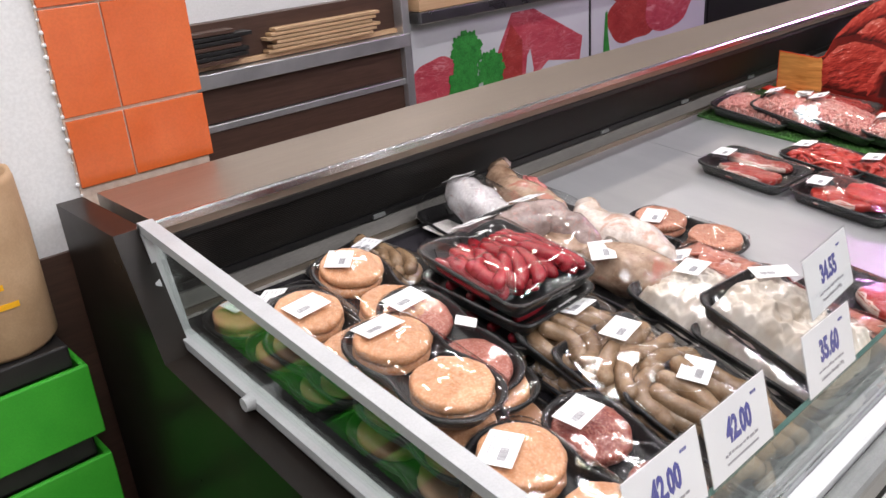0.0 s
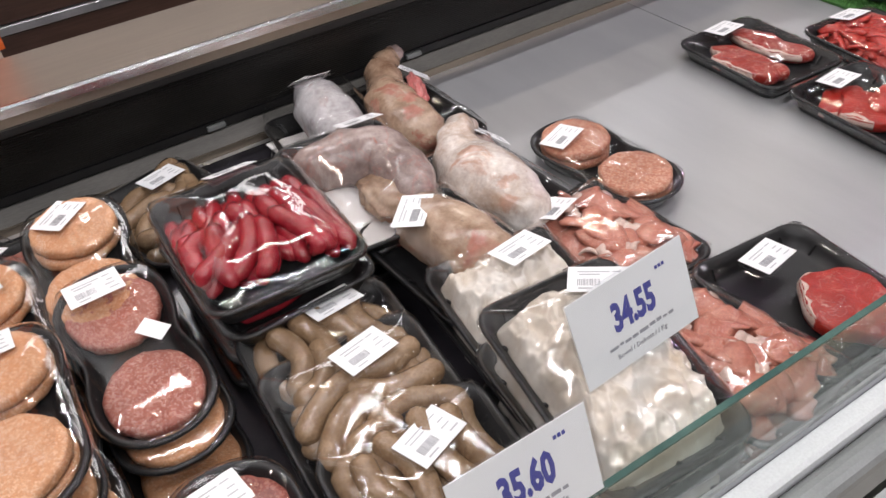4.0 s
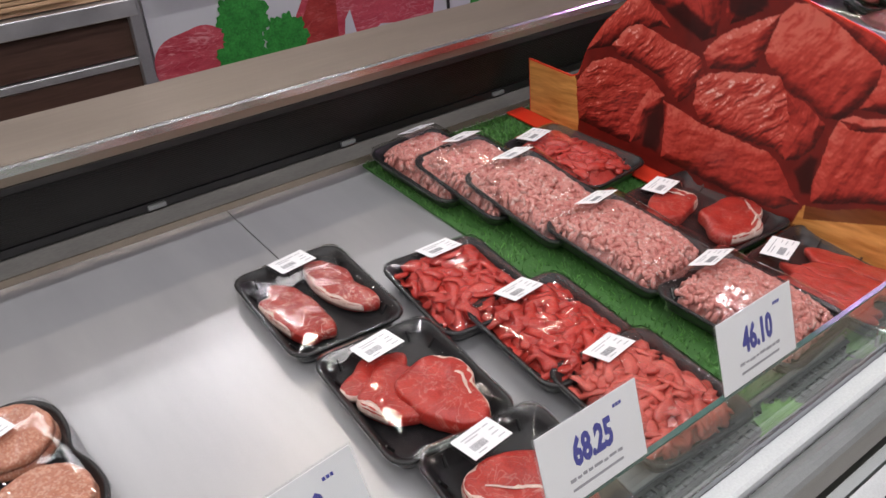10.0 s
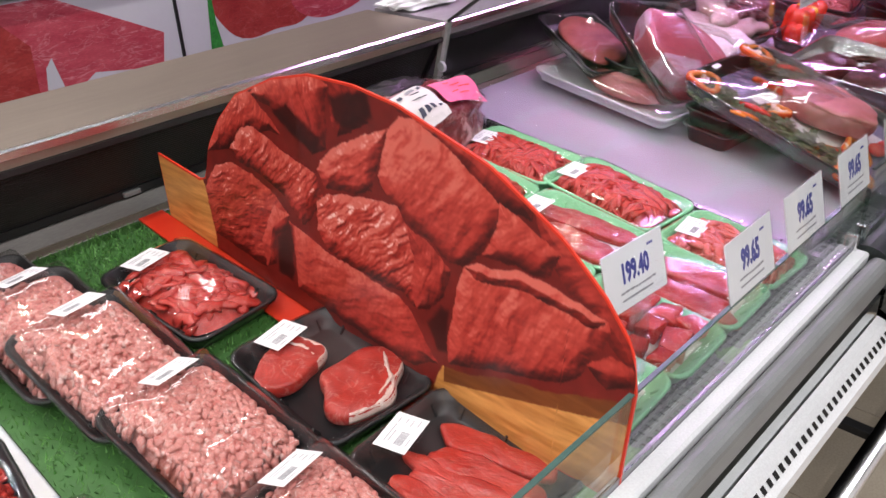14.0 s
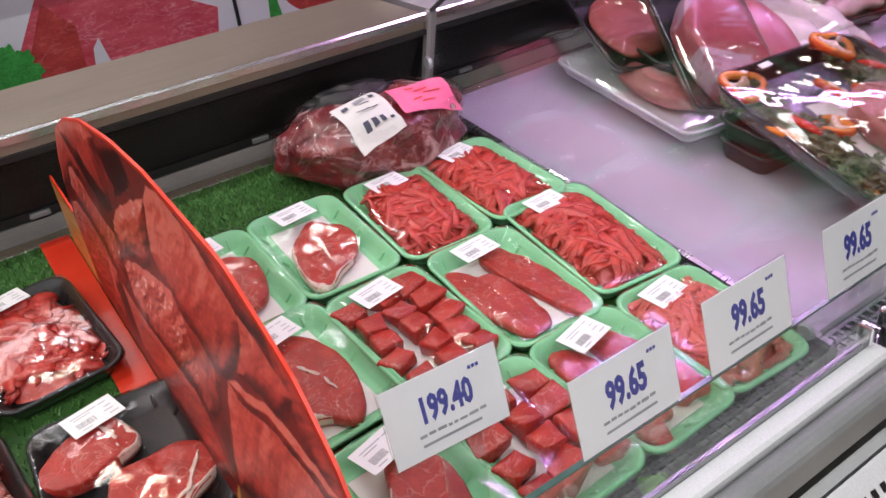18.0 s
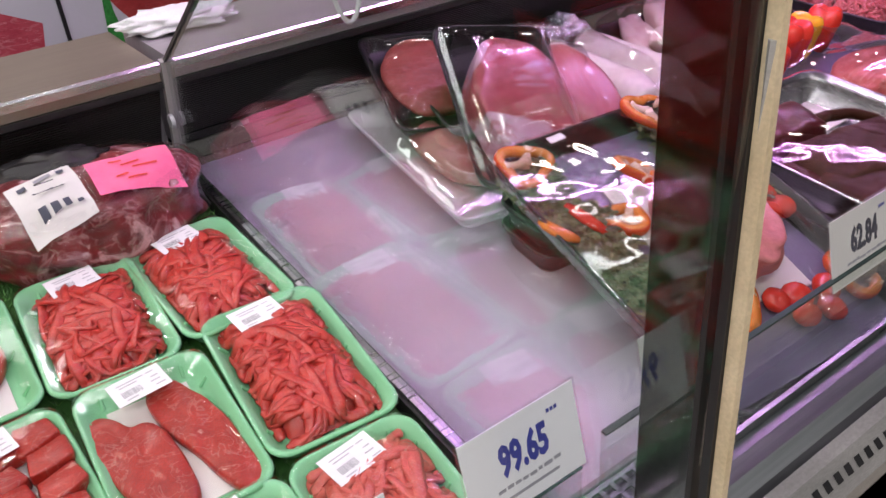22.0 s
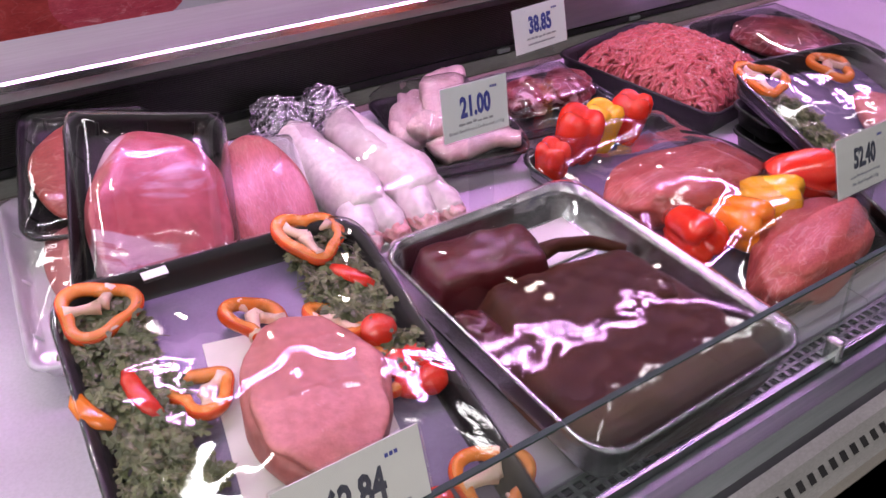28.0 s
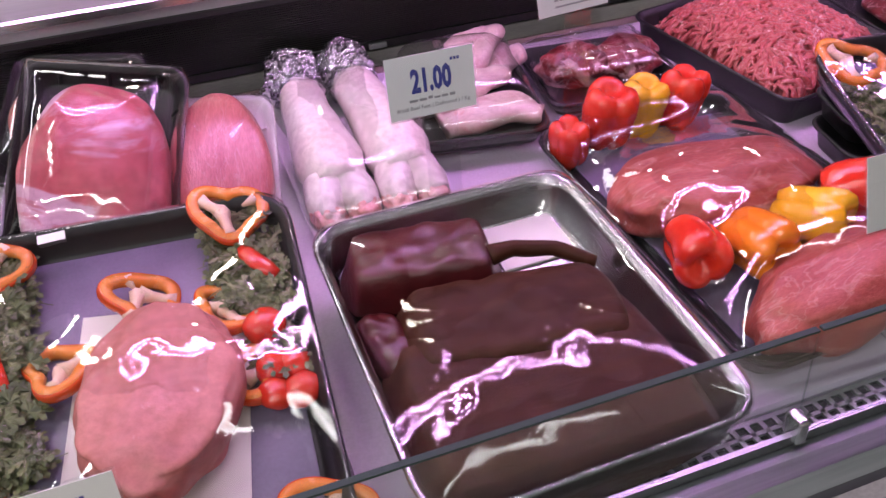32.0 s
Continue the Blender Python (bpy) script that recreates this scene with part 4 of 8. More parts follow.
for lx, ly in DOWNLIGHTS:
    f = thing("downlight", pose(lx, ly, CEIL - 0.034), "round white downlight in the ceiling", "ceiling light", "downlights")
    rim = [[(r * math.cos(2 * math.pi * i / 28), r * math.sin(2 * math.pi * i / 28), z) for i in range(28)] for r, z in ((0.118, 0.034), (0.118, 0.008), (0.112, 0.002), (0.105, 0.004), (0.104, 0.030))]
    part("rim", loft(rim), WHITE_RAIL, f)
for lx, ly in BACK_PANELS:
    f = thing("ceiling_panel", pose(lx, ly, CEIL - 0.045), "flat white light panel in the preparation room ceiling", "ceiling light", "ceiling panels")
    part("frame", box(1.36, 0.51, 0.040, 0, 0, 0.005, 0.004), WHITE_RAIL, f)
for lx in (-0.6, 1.2, 3.0, 4.8, 6.6):
    for ly in (-2.4, -0.9, 1.0):
        f = thing("ceiling_light", pose(lx, ly, CEIL - 0.08), "long white strip light on the ceiling", "ceiling light", "ceiling strips")
        part("housing", box(1.4, 0.18, 0.07, 0, 0, 0.01, 0.006), WHITE_RAIL, f)

# ---- packs of meat ----
CACHE = {}


def cached(key, make):
    if key not in CACHE:
        bm = make()
        if isinstance(bm, bmesh.types.BMesh):
            me = bpy.data.meshes.new(str(key[0]))
            bm.normal_update()
            bm.to_mesh(me)
            bm.free()
        else:
            me = bm
        CACHE[key] = me
    return CACHE[key]


def with_material(me, material, key):
    """The same shape in another material needs a mesh of its own."""
    k = ("tinted", me.name, material.name)
    if k not in CACHE:
        m2 = me if not me.materials else me.copy()
        m2.materials.clear()
        m2.materials.append(material)
        CACHE[k] = m2
    return CACHE[k]


def tray_mesh(w, l, h, r):
    rings = [rounded(w - 0.034, l - 0.034, r * 0.6, 0.0), rounded(w - 0.030, l - 0.030, r * 0.65, 0.004), rounded(w - 0.012, l - 0.012, r * 0.95, h - 0.007),
             rounded(w - 0.001, l - 0.001, r, h - 0.006), rounded(w + 0.001, l + 0.001, r, h - 0.003), rounded(w - 0.002, l - 0.002, r, h), rounded(w - 0.009, l - 0.009, r * 0.97, h - 0.0004),
             rounded(w - 0.013, l - 0.013, r * 0.94, h - 0.0035), rounded(w - 0.020, l - 0.020, r * 0.9, h - 0.006), rounded(w - 0.026, l - 0.026, r * 0.85, h - 0.012),
             rounded(w - 0.040, l - 0.040, r * 0.65, 0.009), rounded(w - 0.050, l - 0.050, r * 0.55, 0.006)]
    if r > 0.06 and l > 1.6 * w:
        # two round wells joined by a narrow waist
        rings = [[(x * (1 - 0.16 * math.exp(-(y / 0.030) ** 2)), y, z) for x, y, z in dense_ring(w - 2 * k, l - 2 * k, r, z)] for k, z in ((0.017, 0.0), (0.015, 0.004), (0.006, h - 0.007), (0.0005, h - 0.006), (-0.0005, h - 0.003), (0.001, h), (0.0045, h - 0.0004), (0.0065, h - 0.0035), (0.010, h - 0.008), (0.014, 0.010), (0.020, 0.006))]
    bm = smooth(loft(rings))
    if r < 0.04 and w > 0.13:
        # short stiffening ribs pressed into the sloping sides
        k = (h - 0.016) * 0.5
        for s in (-1, 1):
            for f in (-0.3, 0.0, 0.3):
                tube([(s * (w / 2 - 0.0125), f * l, h - 0.009), (s * (w / 2 - 0.022), f * l, 0.009)], [0.0022, 0.0028], 6, bm)
                tube([(f * w, s * (l / 2 - 0.0125), h - 0.009), (f * w, s * (l / 2 - 0.022), 0.009)], [0.0022, 0.0028], 6, bm)
    return bm


def film_height(w, l, h, rise, x, y):
    s = max(abs(x) / (w / 2), abs(y) / (l / 2))
    return h + 0.0012 + rise * max(0.0, 1 - min(1, s) ** 3.2)


def film_mesh(w, l, h, r, rise, seed, crease=1.0, drape=(), rings_n=17, side=14):
    """Stretched film: slow waves, finer pulls that run in from the corners, and humps where it lies over the meat."""
    rings = [dense_ring(w - 0.020, l - 0.020, r * 0.8, 0.010, side), dense_ring(w + 0.0035, l + 0.0035, r, h - 0.004, side)]
    for k in range(rings_n):
        s = 1 - k / rings_n
        rr = []
        for x, y, _ in dense_ring(w * s + 0.001, l * s + 0.001, max(0.0006, r * s), 0.0, side):
            wave = 0.0022 * noise.noise((x * 14 + seed * 3.1, y * 12, seed)) + 0.0011 * noise.noise((x * 36, y * 30 + seed, 3.7))
            pull = 0.0007 * noise.noise((math.atan2(y / l, x / w) * 9, seed, 0.3)) * s ** 2
            z = film_height(w, l, h, rise, x, y) + (1 - s ** 5) * crease * wave + crease * pull * (1 - s ** 8)
            for cx, cy, rx, ry, up in drape:
                z += up * math.exp(-(((x - cx) / rx) ** 2 + ((y - cy) / ry) ** 2) ** 1.5) * (1 - s ** 6)
            rr.append((x, y, z))
        rings.append(rr)
    return smooth(loft(rings, cap0=False))


def label_meshes():
    sheet = lambda: box(0.066, 0.045, 0.0006)

    def code():
        bm = bmesh.new()
        rg = random.Random(5)
        x = -0.022
        while x < 0.002:
            w = rg.choice((0.0005, 0.0007, 0.0011))
            box(w, 0.011, 0.0004, x, -0.006, 0.0007, 0, bm)
            x += w + rg.choice((0.0007, 0.001))
        return bm

    def lines():
        bm = bmesh.new()
        for lx, ly, lw in ((-0.006, 0.013, 0.034), (-0.010, 0.008, 0.022), (0.019, 0.013, 0.010), (0.021, 0.003, 0.009), (0.019, -0.005, 0.012), (0.022, -0.014, 0.012), (-0.014, -0.0165, 0.014)):
            box(lw, 0.0016, 0.0004, lx, ly, 0.0007, 0, bm)
        return bm

    return cached(("label_sheet",), sheet), cached(("barcode",), code), cached(("printed_lines",), lines)


def put_label(parent, at):
    sheet, code, lines = label_meshes()
    a = part("price_label", with_material(sheet, STICKER, 0), None, parent, "white price label with a barcode", at)
    tagged(part("barcode", with_material(code, BARCODE_GREY, 0), None, a), kind="stuff")
    tagged(part("small_print", with_material(lines, SMALL_PRINT, 0), None, a), kind="stuff")
    return a


def worms(n, w, l, top, r, length, seed, sides=5, segs=5, wild=0.9, flat=1.0, along=None, edge=0.92, blunt=0.45, roll=0.0, uneven=0.0):
    """n short curling strands laid over a heap whose height is top(x, y)."""
    rg = random.Random(seed)
    verts, faces = [], []
    for _ in range(n):
        x, y = rg.uniform(-w / 2, w / 2) * edge, rg.uniform(-l / 2, l / 2) * edge
        a = rg.uniform(0, 6.283) if along is None else along + rg.gauss(0, 0.6)
        bend = rg.uniform(-wild, wild)
        step = length * rg.uniform(0.6, 1.25) / segs
        rad = r * rg.uniform(0.8, 1.2)
        dz = rg.uniform(-0.6, 0.9) * rad * (0.6 if roll else 1.0)
        turn = rg.uniform(-roll, roll)
        pts = []
        for i in range(segs + 1):
            pts.append(Vector((x, y, top(x, y) + dz + (0.12 if roll else 0.5) * rad * math.sin(i * 1.1 + dz * 900))))
            x += step * math.cos(a)
            y += step * math.sin(a)
            x, y = max(-w / 2, min(w / 2, x)), max(-l / 2, min(l / 2, y))
            a += bend * rg.uniform(0.3, 1.0)
        base = len(verts)
        for i, p in enumerate(pts):
            d = pts[min(i + 1, segs)] - pts[max(i - 1, 0)]
            if d.length < 1e-5:
                d = Vector((1, 0, 0))
            side = d.cross(Vector((0, 0, 1)))
            side = side.normalized() if side.length > 1e-6 else Vector((0, 1, 0))
            up = side.cross(d.normalized())
            if turn:
                side, up = side * math.cos(turn) + up * math.sin(turn), up * math.cos(turn) - side * math.sin(turn)
            q = rad * (blunt if i in (0, segs) else 1.0) * (1 + (rg.uniform(-uneven, uneven) if uneven else 0))
            for k in range(sides):
                c = 2 * math.pi * k / sides
                verts.append(p + side * (q * math.cos(c)) + up * (q * flat * math.sin(c)))
        for i in range(segs):
            for k in range(sides):
                k2 = (k + 1) % sides
                faces.append((base + i * sides + k, base + i * sides + k2, base + (i + 1) * sides + k2, base + (i + 1) * sides + k))
        faces.append(tuple(base + k for k in range(sides))[::-1])
        faces.append(tuple(base + segs * sides + k for k in range(sides)))
    me = bpy.data.meshes.new("strands")
    me.from_pydata(verts, [], faces)
    me.polygons.foreach_set("use_smooth", [True] * len(me.polygons))
    me.update()
    return me


def dome(w, l, z0, height, p=3.0):
    return lambda x, y: z0 + height * max(0, 1 - abs(2 * x / w) ** p) ** 0.6 * max(0, 1 - abs(2 * y / l) ** p) ** 0.6


def heap(w, l, z0, height, seed, rough=0.004, scale=70, n=30, ridged=False, p=3.0, close=True):
    """A soft mound with a lumpy top."""
    f = dome(w, l, z0, height, p)
    bm = bmesh.new()
    g = []
    for j in range(n + 1):
        row = []
        for i in range(n + 1):
            u, v = 2 * i / n - 1, 2 * j / n - 1
            # round the square into a soft oval
            x, y = w / 2 * u * math.sqrt(1 - v * v * 0.25), l / 2 * v * math.sqrt(1 - u * u * 0.25)
            k = noise.noise((x * scale + seed, y * scale, seed)) + 0.5 * noise.noise((x * scale * 2.3, y * scale * 2.3 + seed, 1))
            if ridged:
                k = 1.2 - 2.6 * abs(k)
            rim = min(1, (1 - max(abs(u), abs(v))) * 6)
            row.append(bm.verts.new((x, y, (f(x, y) + rough * k) * rim + z0 * (1 - rim))))
        g.append(row)
    for j in range(n):
        for i in range(n):
            bm.faces.new((g[j][i], g[j][i + 1], g[j + 1][i + 1], g[j + 1][i]))
    return smooth(bm)


def outline_r(seed, rough):
    rg = random.Random(seed)
    ph = [rg.uniform(0, 6.28) for _ in range(4)]
    am = [rg.uniform(0.4, 1) for _ in range(4)]
    return lambda a: 1 + rough * sum(am[j] / (j + 1.2) * math.sin((j + 2) * a + ph[j]) for j in range(4))


def steak_mesh(rx, ry, thick, seed, rough=0.24):
    f = outline_r(seed, rough)
    n = 56
    rings = []
    for s, z in ((0.90, 0.0), (0.985, thick * 0.2), (1.0, thick * 0.55), (0.985, thick * 0.82), (0.95, thick * 0.95), (0.88, thick), (0.76, thick * 1.02), (0.62, thick * 1.03), (0.46, thick * 1.04), (0.3, thick * 1.04), (0.12, thick * 1.04)):
        row = []
        for a in (2 * math.pi * i / n for i in range(n)):
            c, d = abs(math.cos(a)), abs(math.sin(a))
            k = f(a) * ((c ** 3.4 + d ** 3.4) ** (-1 / 3.4) if ry > 2.4 * rx else 1)  # long slices are cut squarer
            x, y = rx * s * k * math.cos(a), ry * s * k * math.sin(a)
            up = (0.0042 * noise.noise((x * 34 + seed, y * 34, seed)) + 0.0016 * noise.noise((x * 110, y * 110 + seed, 2))) * (1 if z > thick * 0.5 else 0)
            row.append((x, y, z + up))
        rings.append(row)
    return smooth(loft(rings))


def fat_rim_mesh(rx, ry, thick, seed, a0, a1, width=0.0075, rough=0.24):
    """A ragged band of fat along part of a steak's edge."""
    f = outline_r(seed, rough)
    n = 40
    rings = []
    for i in range(n + 1):
        a = a0 + (a1 - a0) * i / n
        k = f(a)
        ends = math.sin(math.pi * min(1, max(0.03, i / n))) ** 0.5
        t = width * ends * max(0.12, 0.45 + 0.9 * noise.noise((a * 3.1, seed, 0.5)) + 0.3 * noise.noise((a * 11, seed, 4)))
        cx, cy = math.cos(a), math.sin(a)
        o = Vector((cx, cy, 0))
        p = Vector((rx * k * cx, ry * k * cy, 0))

        def top(q):
            return 0.0042 * noise.noise((q.x * 34 + seed, q.y * 34, seed)) + 0.0016 * noise.noise((q.x * 110, q.y * 110 + seed, 2)) + 0.0007

        def skin(s):
            for (s0, z0), (s1, z1) in zip(STEAK_PROFILE, STEAK_PROFILE[1:]):
                if s >= s1:
                    q = p * s
                    return q + Vector((0, 0, thick * (z0 + (z1 - z0) * (s0 - s) / (s0 - s1)) + top(q)))
            return p * s + Vector((0, 0, thick * 1.04))

        w = min(0.5, t * 1.5 / p.length)
        rings.append([skin(1 - 0.02 - w), skin(1 - 0.02 - w * 0.5), skin(0.975), p * 1.0 + o * 0.0006 + Vector((0, 0, thick * 0.55)), p * 0.99 + o * 0.0004 + Vector((0, 0, thick * 0.3)), p * 0.9 + Vector((0, 0, thick * 0.35))])
    return smooth(loft(rings))


STEAK_PROFILE = ((1.0, 0.55), (0.985, 0.82), (0.95, 0.95), (0.88, 1.0), (0.76, 1.02), (0.62, 1.03), (0.46, 1.04), (0.12, 1.04))


def fat_seam_mesh(pts, r, z, seed):
    rg = random.Random(seed)
    out = []
    for (ax, ay), (bx, by) in zip(pts, pts[1:]):
        for k in range(5):
            t = k / 5
            out.append((ax + (bx - ax) * t + rg.uniform(-0.001, 0.001), ay + (by - ay) * t + rg.uniform(-0.001, 0.001), z))
    out.append((*pts[-1], z))
    m = len(out)
    return smooth(tube(out, [r * (0.35 + 0.65 * math.sin(math.pi * (i + 0.3) / (m - 0.4))) * rg.uniform(0.6, 1.3) for i in range(m)], 6, flat=0.35))


def patty_mesh(r, t, seed):
    n = 60
    rings = []
    for s, z in ((0.90, 0), (0.985, t * 0.2), (1.0, t * 0.5), (0.985, t * 0.8), (0.95, t * 0.94), (0.88, t), (0.78, t * 1.0), (0.67, t), (0.56, t * 1.01), (0.45, t * 1.01), (0.34, t), (0.23, t), (0.12, t), (0.04, t)):
        rings.append([(r * s * (1 + 0.025 * math.sin(3 * a + seed) + 0.012 * math.sin(7 * a - seed)) * math.cos(a), r * s * math.sin(a), z) for a in (2 * math.pi * i / n for i in range(n))])
    bm = loft(rings)
    jitter(bm, 0.0014, 110, seed)
    jitter(bm, 0.0016, 290, seed + 3)
    return smooth(bm)


def sausage_mesh(length, r, curve, seed, sides=9):
    rg = random.Random(seed)
    pts = []
    for i in range(9):
        t = i / 8 - 0.5
        pts.append((length * t, curve * (4 * t * t - 0.5) + rg.uniform(-0.001, 0.001), 0.0015 * math.sin(7 * t + seed)))
    return smooth(capsule(pts, r, sides))


def cube_mesh(s, seed):
    rg = random.Random(seed)
    bm = box(s * rg.uniform(0.9, 1.25), s * rg.uniform(0.8, 1.1), s * rg.uniform(0.6, 0.8), 0, 0, 0, s * 0.12)
    bmesh.ops.subdivide_edges(bm, edges=bm.edges, cuts=1)
    jitter(bm, s * 0.22, 1.1 / s, seed)
    jitter(bm, s * 0.08, 3.0 / s, seed)
    return smooth(bm)


def lump_mesh(sx, sy, sz, seed, rough=0.15, scale=1.2, sub=4, flat=1.0, fine=0.12):
    bm = bmesh.new()
    bmesh.ops.create_icosphere(bm, subdivisions=sub, radius=1)
    for v in bm.verts:
        n = v.co.normalized()
        k = 1 + rough * noise.noise(n * scale * 1.6 + Vector((seed, 0, seed))) + rough * fine * noise.noise(n * scale * 5 + Vector((0, seed, 0)))
        hz = math.copysign(abs(n.z) ** flat, n.z)
        e = (1 - abs(n.z) ** 2.6) ** 0.5 / max(1e-3, math.hypot(n.x, n.y)) if flat < 1 else 1.0
        v.co = Vector((n.x * e * sx * k, n.y * e * sy * k, hz * sz * k + sz * 0.92))
        v.co.z = max(0.0, v.co.z)
    return smooth(bm)


def limb_mesh(pts, radii, seed, sides=16, rough=0.006):
    dense, rad = [], []
    for i in range(len(pts) - 1):
        for k in range(4):
            t = k / 4
            dense.append(Vector(pts[i]).lerp(Vector(pts[i + 1]), t))
            rad.append(radii[i] + (radii[i + 1] - radii[i]) * (3 * t * t - 2 * t ** 3))
    dense.append(Vector(pts[-1]))
    rad.append(radii[-1])
    bm = tube(dense, rad, sides)
    jitter(bm, rough, 30, seed)
    return smooth(bm)


# contents: each returns rows of (part name, mesh, material, pose, label)
def c_patties(material, seed, two=True, stack=2, r=0.056, gap=0.132):
    out = []
    for j, yy in enumerate((gap / 2, -gap / 2) if two else (0,)):
        for k in range(stack):
            me = cached(("patty", round(r, 3), (seed + j + k) % 3), lambda: patty_mesh(r, 0.017, (seed + j + k) % 3))
            out.append(("patty", me, material, pose(0.002 * math.sin(seed + j + 2 * k), yy + 0.003 * math.cos(seed + k), 0.008 + 0.0175 * k, 0, 0, 70 * j + 40 * k)))
    return out


def c_mince(material, w, l, rise, seed, n=420, r=0.0033):
    w, l = w - 0.036, l - 0.040
    f = dome(w, l, 0.016, rise, 4)
    return [("mince_bed", cached(("mince_bed", w, l, rise, seed % 3), lambda: heap(w, l, 0.012, rise + 0.003, seed % 3, 0.004, 90, 34, False, 5)), material, None),
            ("mince", cached(("mince", w, l, rise, seed % 3, n), lambda: worms(n, w, l, f, r, 0.012, seed % 3, 6, 3, 0.9, 1.0, None, 0.95, 0.6, 0.0, 0.15)), material, None)]


def c_strips(material, w, l, seed, n=75, r=0.0052, length=0.05, rise=0.016, along=None, flat=0.8, shards=False):
    w, l = w - 0.044, l - 0.046
    f = dome(w, l, 0.016, rise, 5)
    heap_of = lambda: worms(n, w, l, f, r, length, seed, 6, 6, 0.55 if shards else 0.32, flat, along, 0.90, 0.78, 0.75 if shards else 0.6, 0.30 if shards else 0.16)
    return [("meat_bed", cached(("meat_bed", w, l, rise), lambda: heap(w, l, 0.010, rise + 0.004, 2, 0.004, 60, 22, False, 5)), material, None),
            ("strip_filling", cached(("strip_filling", w, l, seed, n, r), heap_of), material, None)]


def c_steaks(rows, material=None):
    """rows: x, y, rx, ry, turn, thickness, seed, fat from, fat to (in degrees; equal for none), seam"""
    out = []
    for x, y, rx, ry, turn, th, seed, a0, a1, seam in rows:
        at = pose(x, y, 0.009, 0, 0, turn)
        out.append(("steak", cached(("steak", rx, ry, th, seed), lambda: steak_mesh(rx, ry, th, seed)), material or STEAK_RED, at))
        if a0 != a1:
            out.append(("fat_rim", cached(("fat_rim", rx, ry, th, seed, a0, a1), lambda: fat_rim_mesh(rx, ry, th, seed, radians(a0), radians(a1))), FAT, at))
        if seam:
            out.append(("fat_seam", cached(("fat_seam", rx, seed), lambda: fat_seam_mesh(seam, 0.0032, th * 1.045, seed)), FAT, at))
    return out


def c_sausages(material, rows, r, seed=0):
    """rows: x, y, z, length, curve, turn"""
    return [("sausage", cached(("sausage", ln, r, cv, i % 4), lambda: sausage_mesh(ln, r, cv, i % 4)), material, pose(x, y, z + r, 0, 0, turn)) for i, (x, y, z, ln, cv, turn) in enumerate(rows)]


def c_cubes(material, nx, ny, sx, sy, s, seed):
    rg = random.Random(seed)
    out = []
    for i in range(nx):
        for j in range(ny):
            k = rg.randrange(5)
            out.append(("meat_cube", cached(("meat_cube", s, k), lambda: cube_mesh(s, k)), material, pose((i - (nx - 1) / 2) * sx + rg.uniform(-0.005, 0.005), (j - (ny - 1) / 2) * sy + rg.uniform(-0.004, 0.004), 0.0105, rg.uniform(-7, 7), rg.uniform(-7, 7), rg.uniform(-10, 14))))
    return out


def pack(at, w, l, h, tray, rows, label, rise=0.008, sticker=((-0.03, 0.06, 8),), r=0.028, film=True, pad=False, category="meat pack", group="", film_mat=None, name="meat_tray", seed=1, crease=1.0):
    t = thing(name, at, label, category, group)
    part("tray", with_material(cached(("tray", w, l, h, r), lambda: tray_mesh(w, l, h, r)), tray, 0), None, t)
    if pad:
        part("absorbent_pad", with_material(cached(("pad", w, l), lambda: box((w - 0.05) * 0.86, l - 0.06, 0.002, 0, 0, 0.0065, 0.0)), PAD_WHITE, 0), None, t, "white absorbent pad")
    for nm, me, m, p in rows:
        piece = part(nm, with_material(me, m, 0), None, t, "", p)
        if nm in ("mince", "strip_filling", "fat_pieces"):
            tagged(piece, kind="stuff")
    if film:
        part("cling_film", with_material(cached(("film", w, l, h, r, rise, seed % 3), lambda: film_mesh(w, l, h, r, rise, seed % 3, 1.0 + 12 * rise)), film_mat or FILM, 0), None, t, "clear cling film")
    for sx, sy, turn in sticker:
        z = film_height(w, l, h, rise, sx, sy) + 0.0022
        dzx = (film_height(w, l, h, rise, sx + 0.02, sy) - film_height(w, l, h, rise, sx - 0.02, sy)) / 0.04
        dzy = (film_height(w, l, h, rise, sx, sy + 0.015) - film_height(w, l, h, rise, sx, sy - 0.015)) / 0.03
        put_label(t, pose(sx, sy, z, math.degrees(math.atan(dzy)), -math.degrees(math.atan(dzx)), 0) @ pose(0, 0, 0.0012, 0, 0, turn))
    return t


BP = "black foam meat packs"
GP = "green foam meat packs"
BURGER = dict(w=0.135, l=0.272, h=0.030, tray=FOAM_BLACK, rise=0.016, r=0.062, category="burger pack", group="burger packs", name="burger_tray")


def burgers(x, y, lift, material, label, stickers, tip=0.0, yaw=0.0, lean=0.0, seed=1, stack=2):
    return pack(rest(x, y, lift, yaw, tip, lean), rows=c_patties(material, seed, stack=stack), label=label, sticker=stickers, seed=seed, **BURGER)


OL, RL = "orange chicken burgers stacked in a black tray under film", "red beef burgers in a black tray under film"
liner = part("black_liner", extrude_x([(0.60, deck(0.60) + 0.001), (1.338, deck(1.338) + 0.001), (1.338, deck(1.338) + 0.003), (0.60, deck(0.60) + 0.003)], 0.52, 1.20), LINER_BLACK)
tagged(liner, "thin black plastic liner sheet under the stacked packs", "liner sheet")
# stacks of burgers beside the end glass
for sx, sy, ln in ((0.60, 0.760, 0.0), (0.612, 0.752, 0.046), (0.602, 0.758, 0.092), (0.605, 1.045, 0.0), (0.608, 0.985, 0.040), (0.585, 0.515, 0.0), (0.592, 0.512, 0.046), (0.742, 0.80, 0.0), (0.745, 0.83, 0.040)):
    burgers(sx, sy, ln, PATTY_ORANGE, OL, (), stack=1)
burgers(0.607, 0.760, 0.138, PATTY_ORANGE, OL, ((-0.005, 0.092, 4),), yaw=-3)
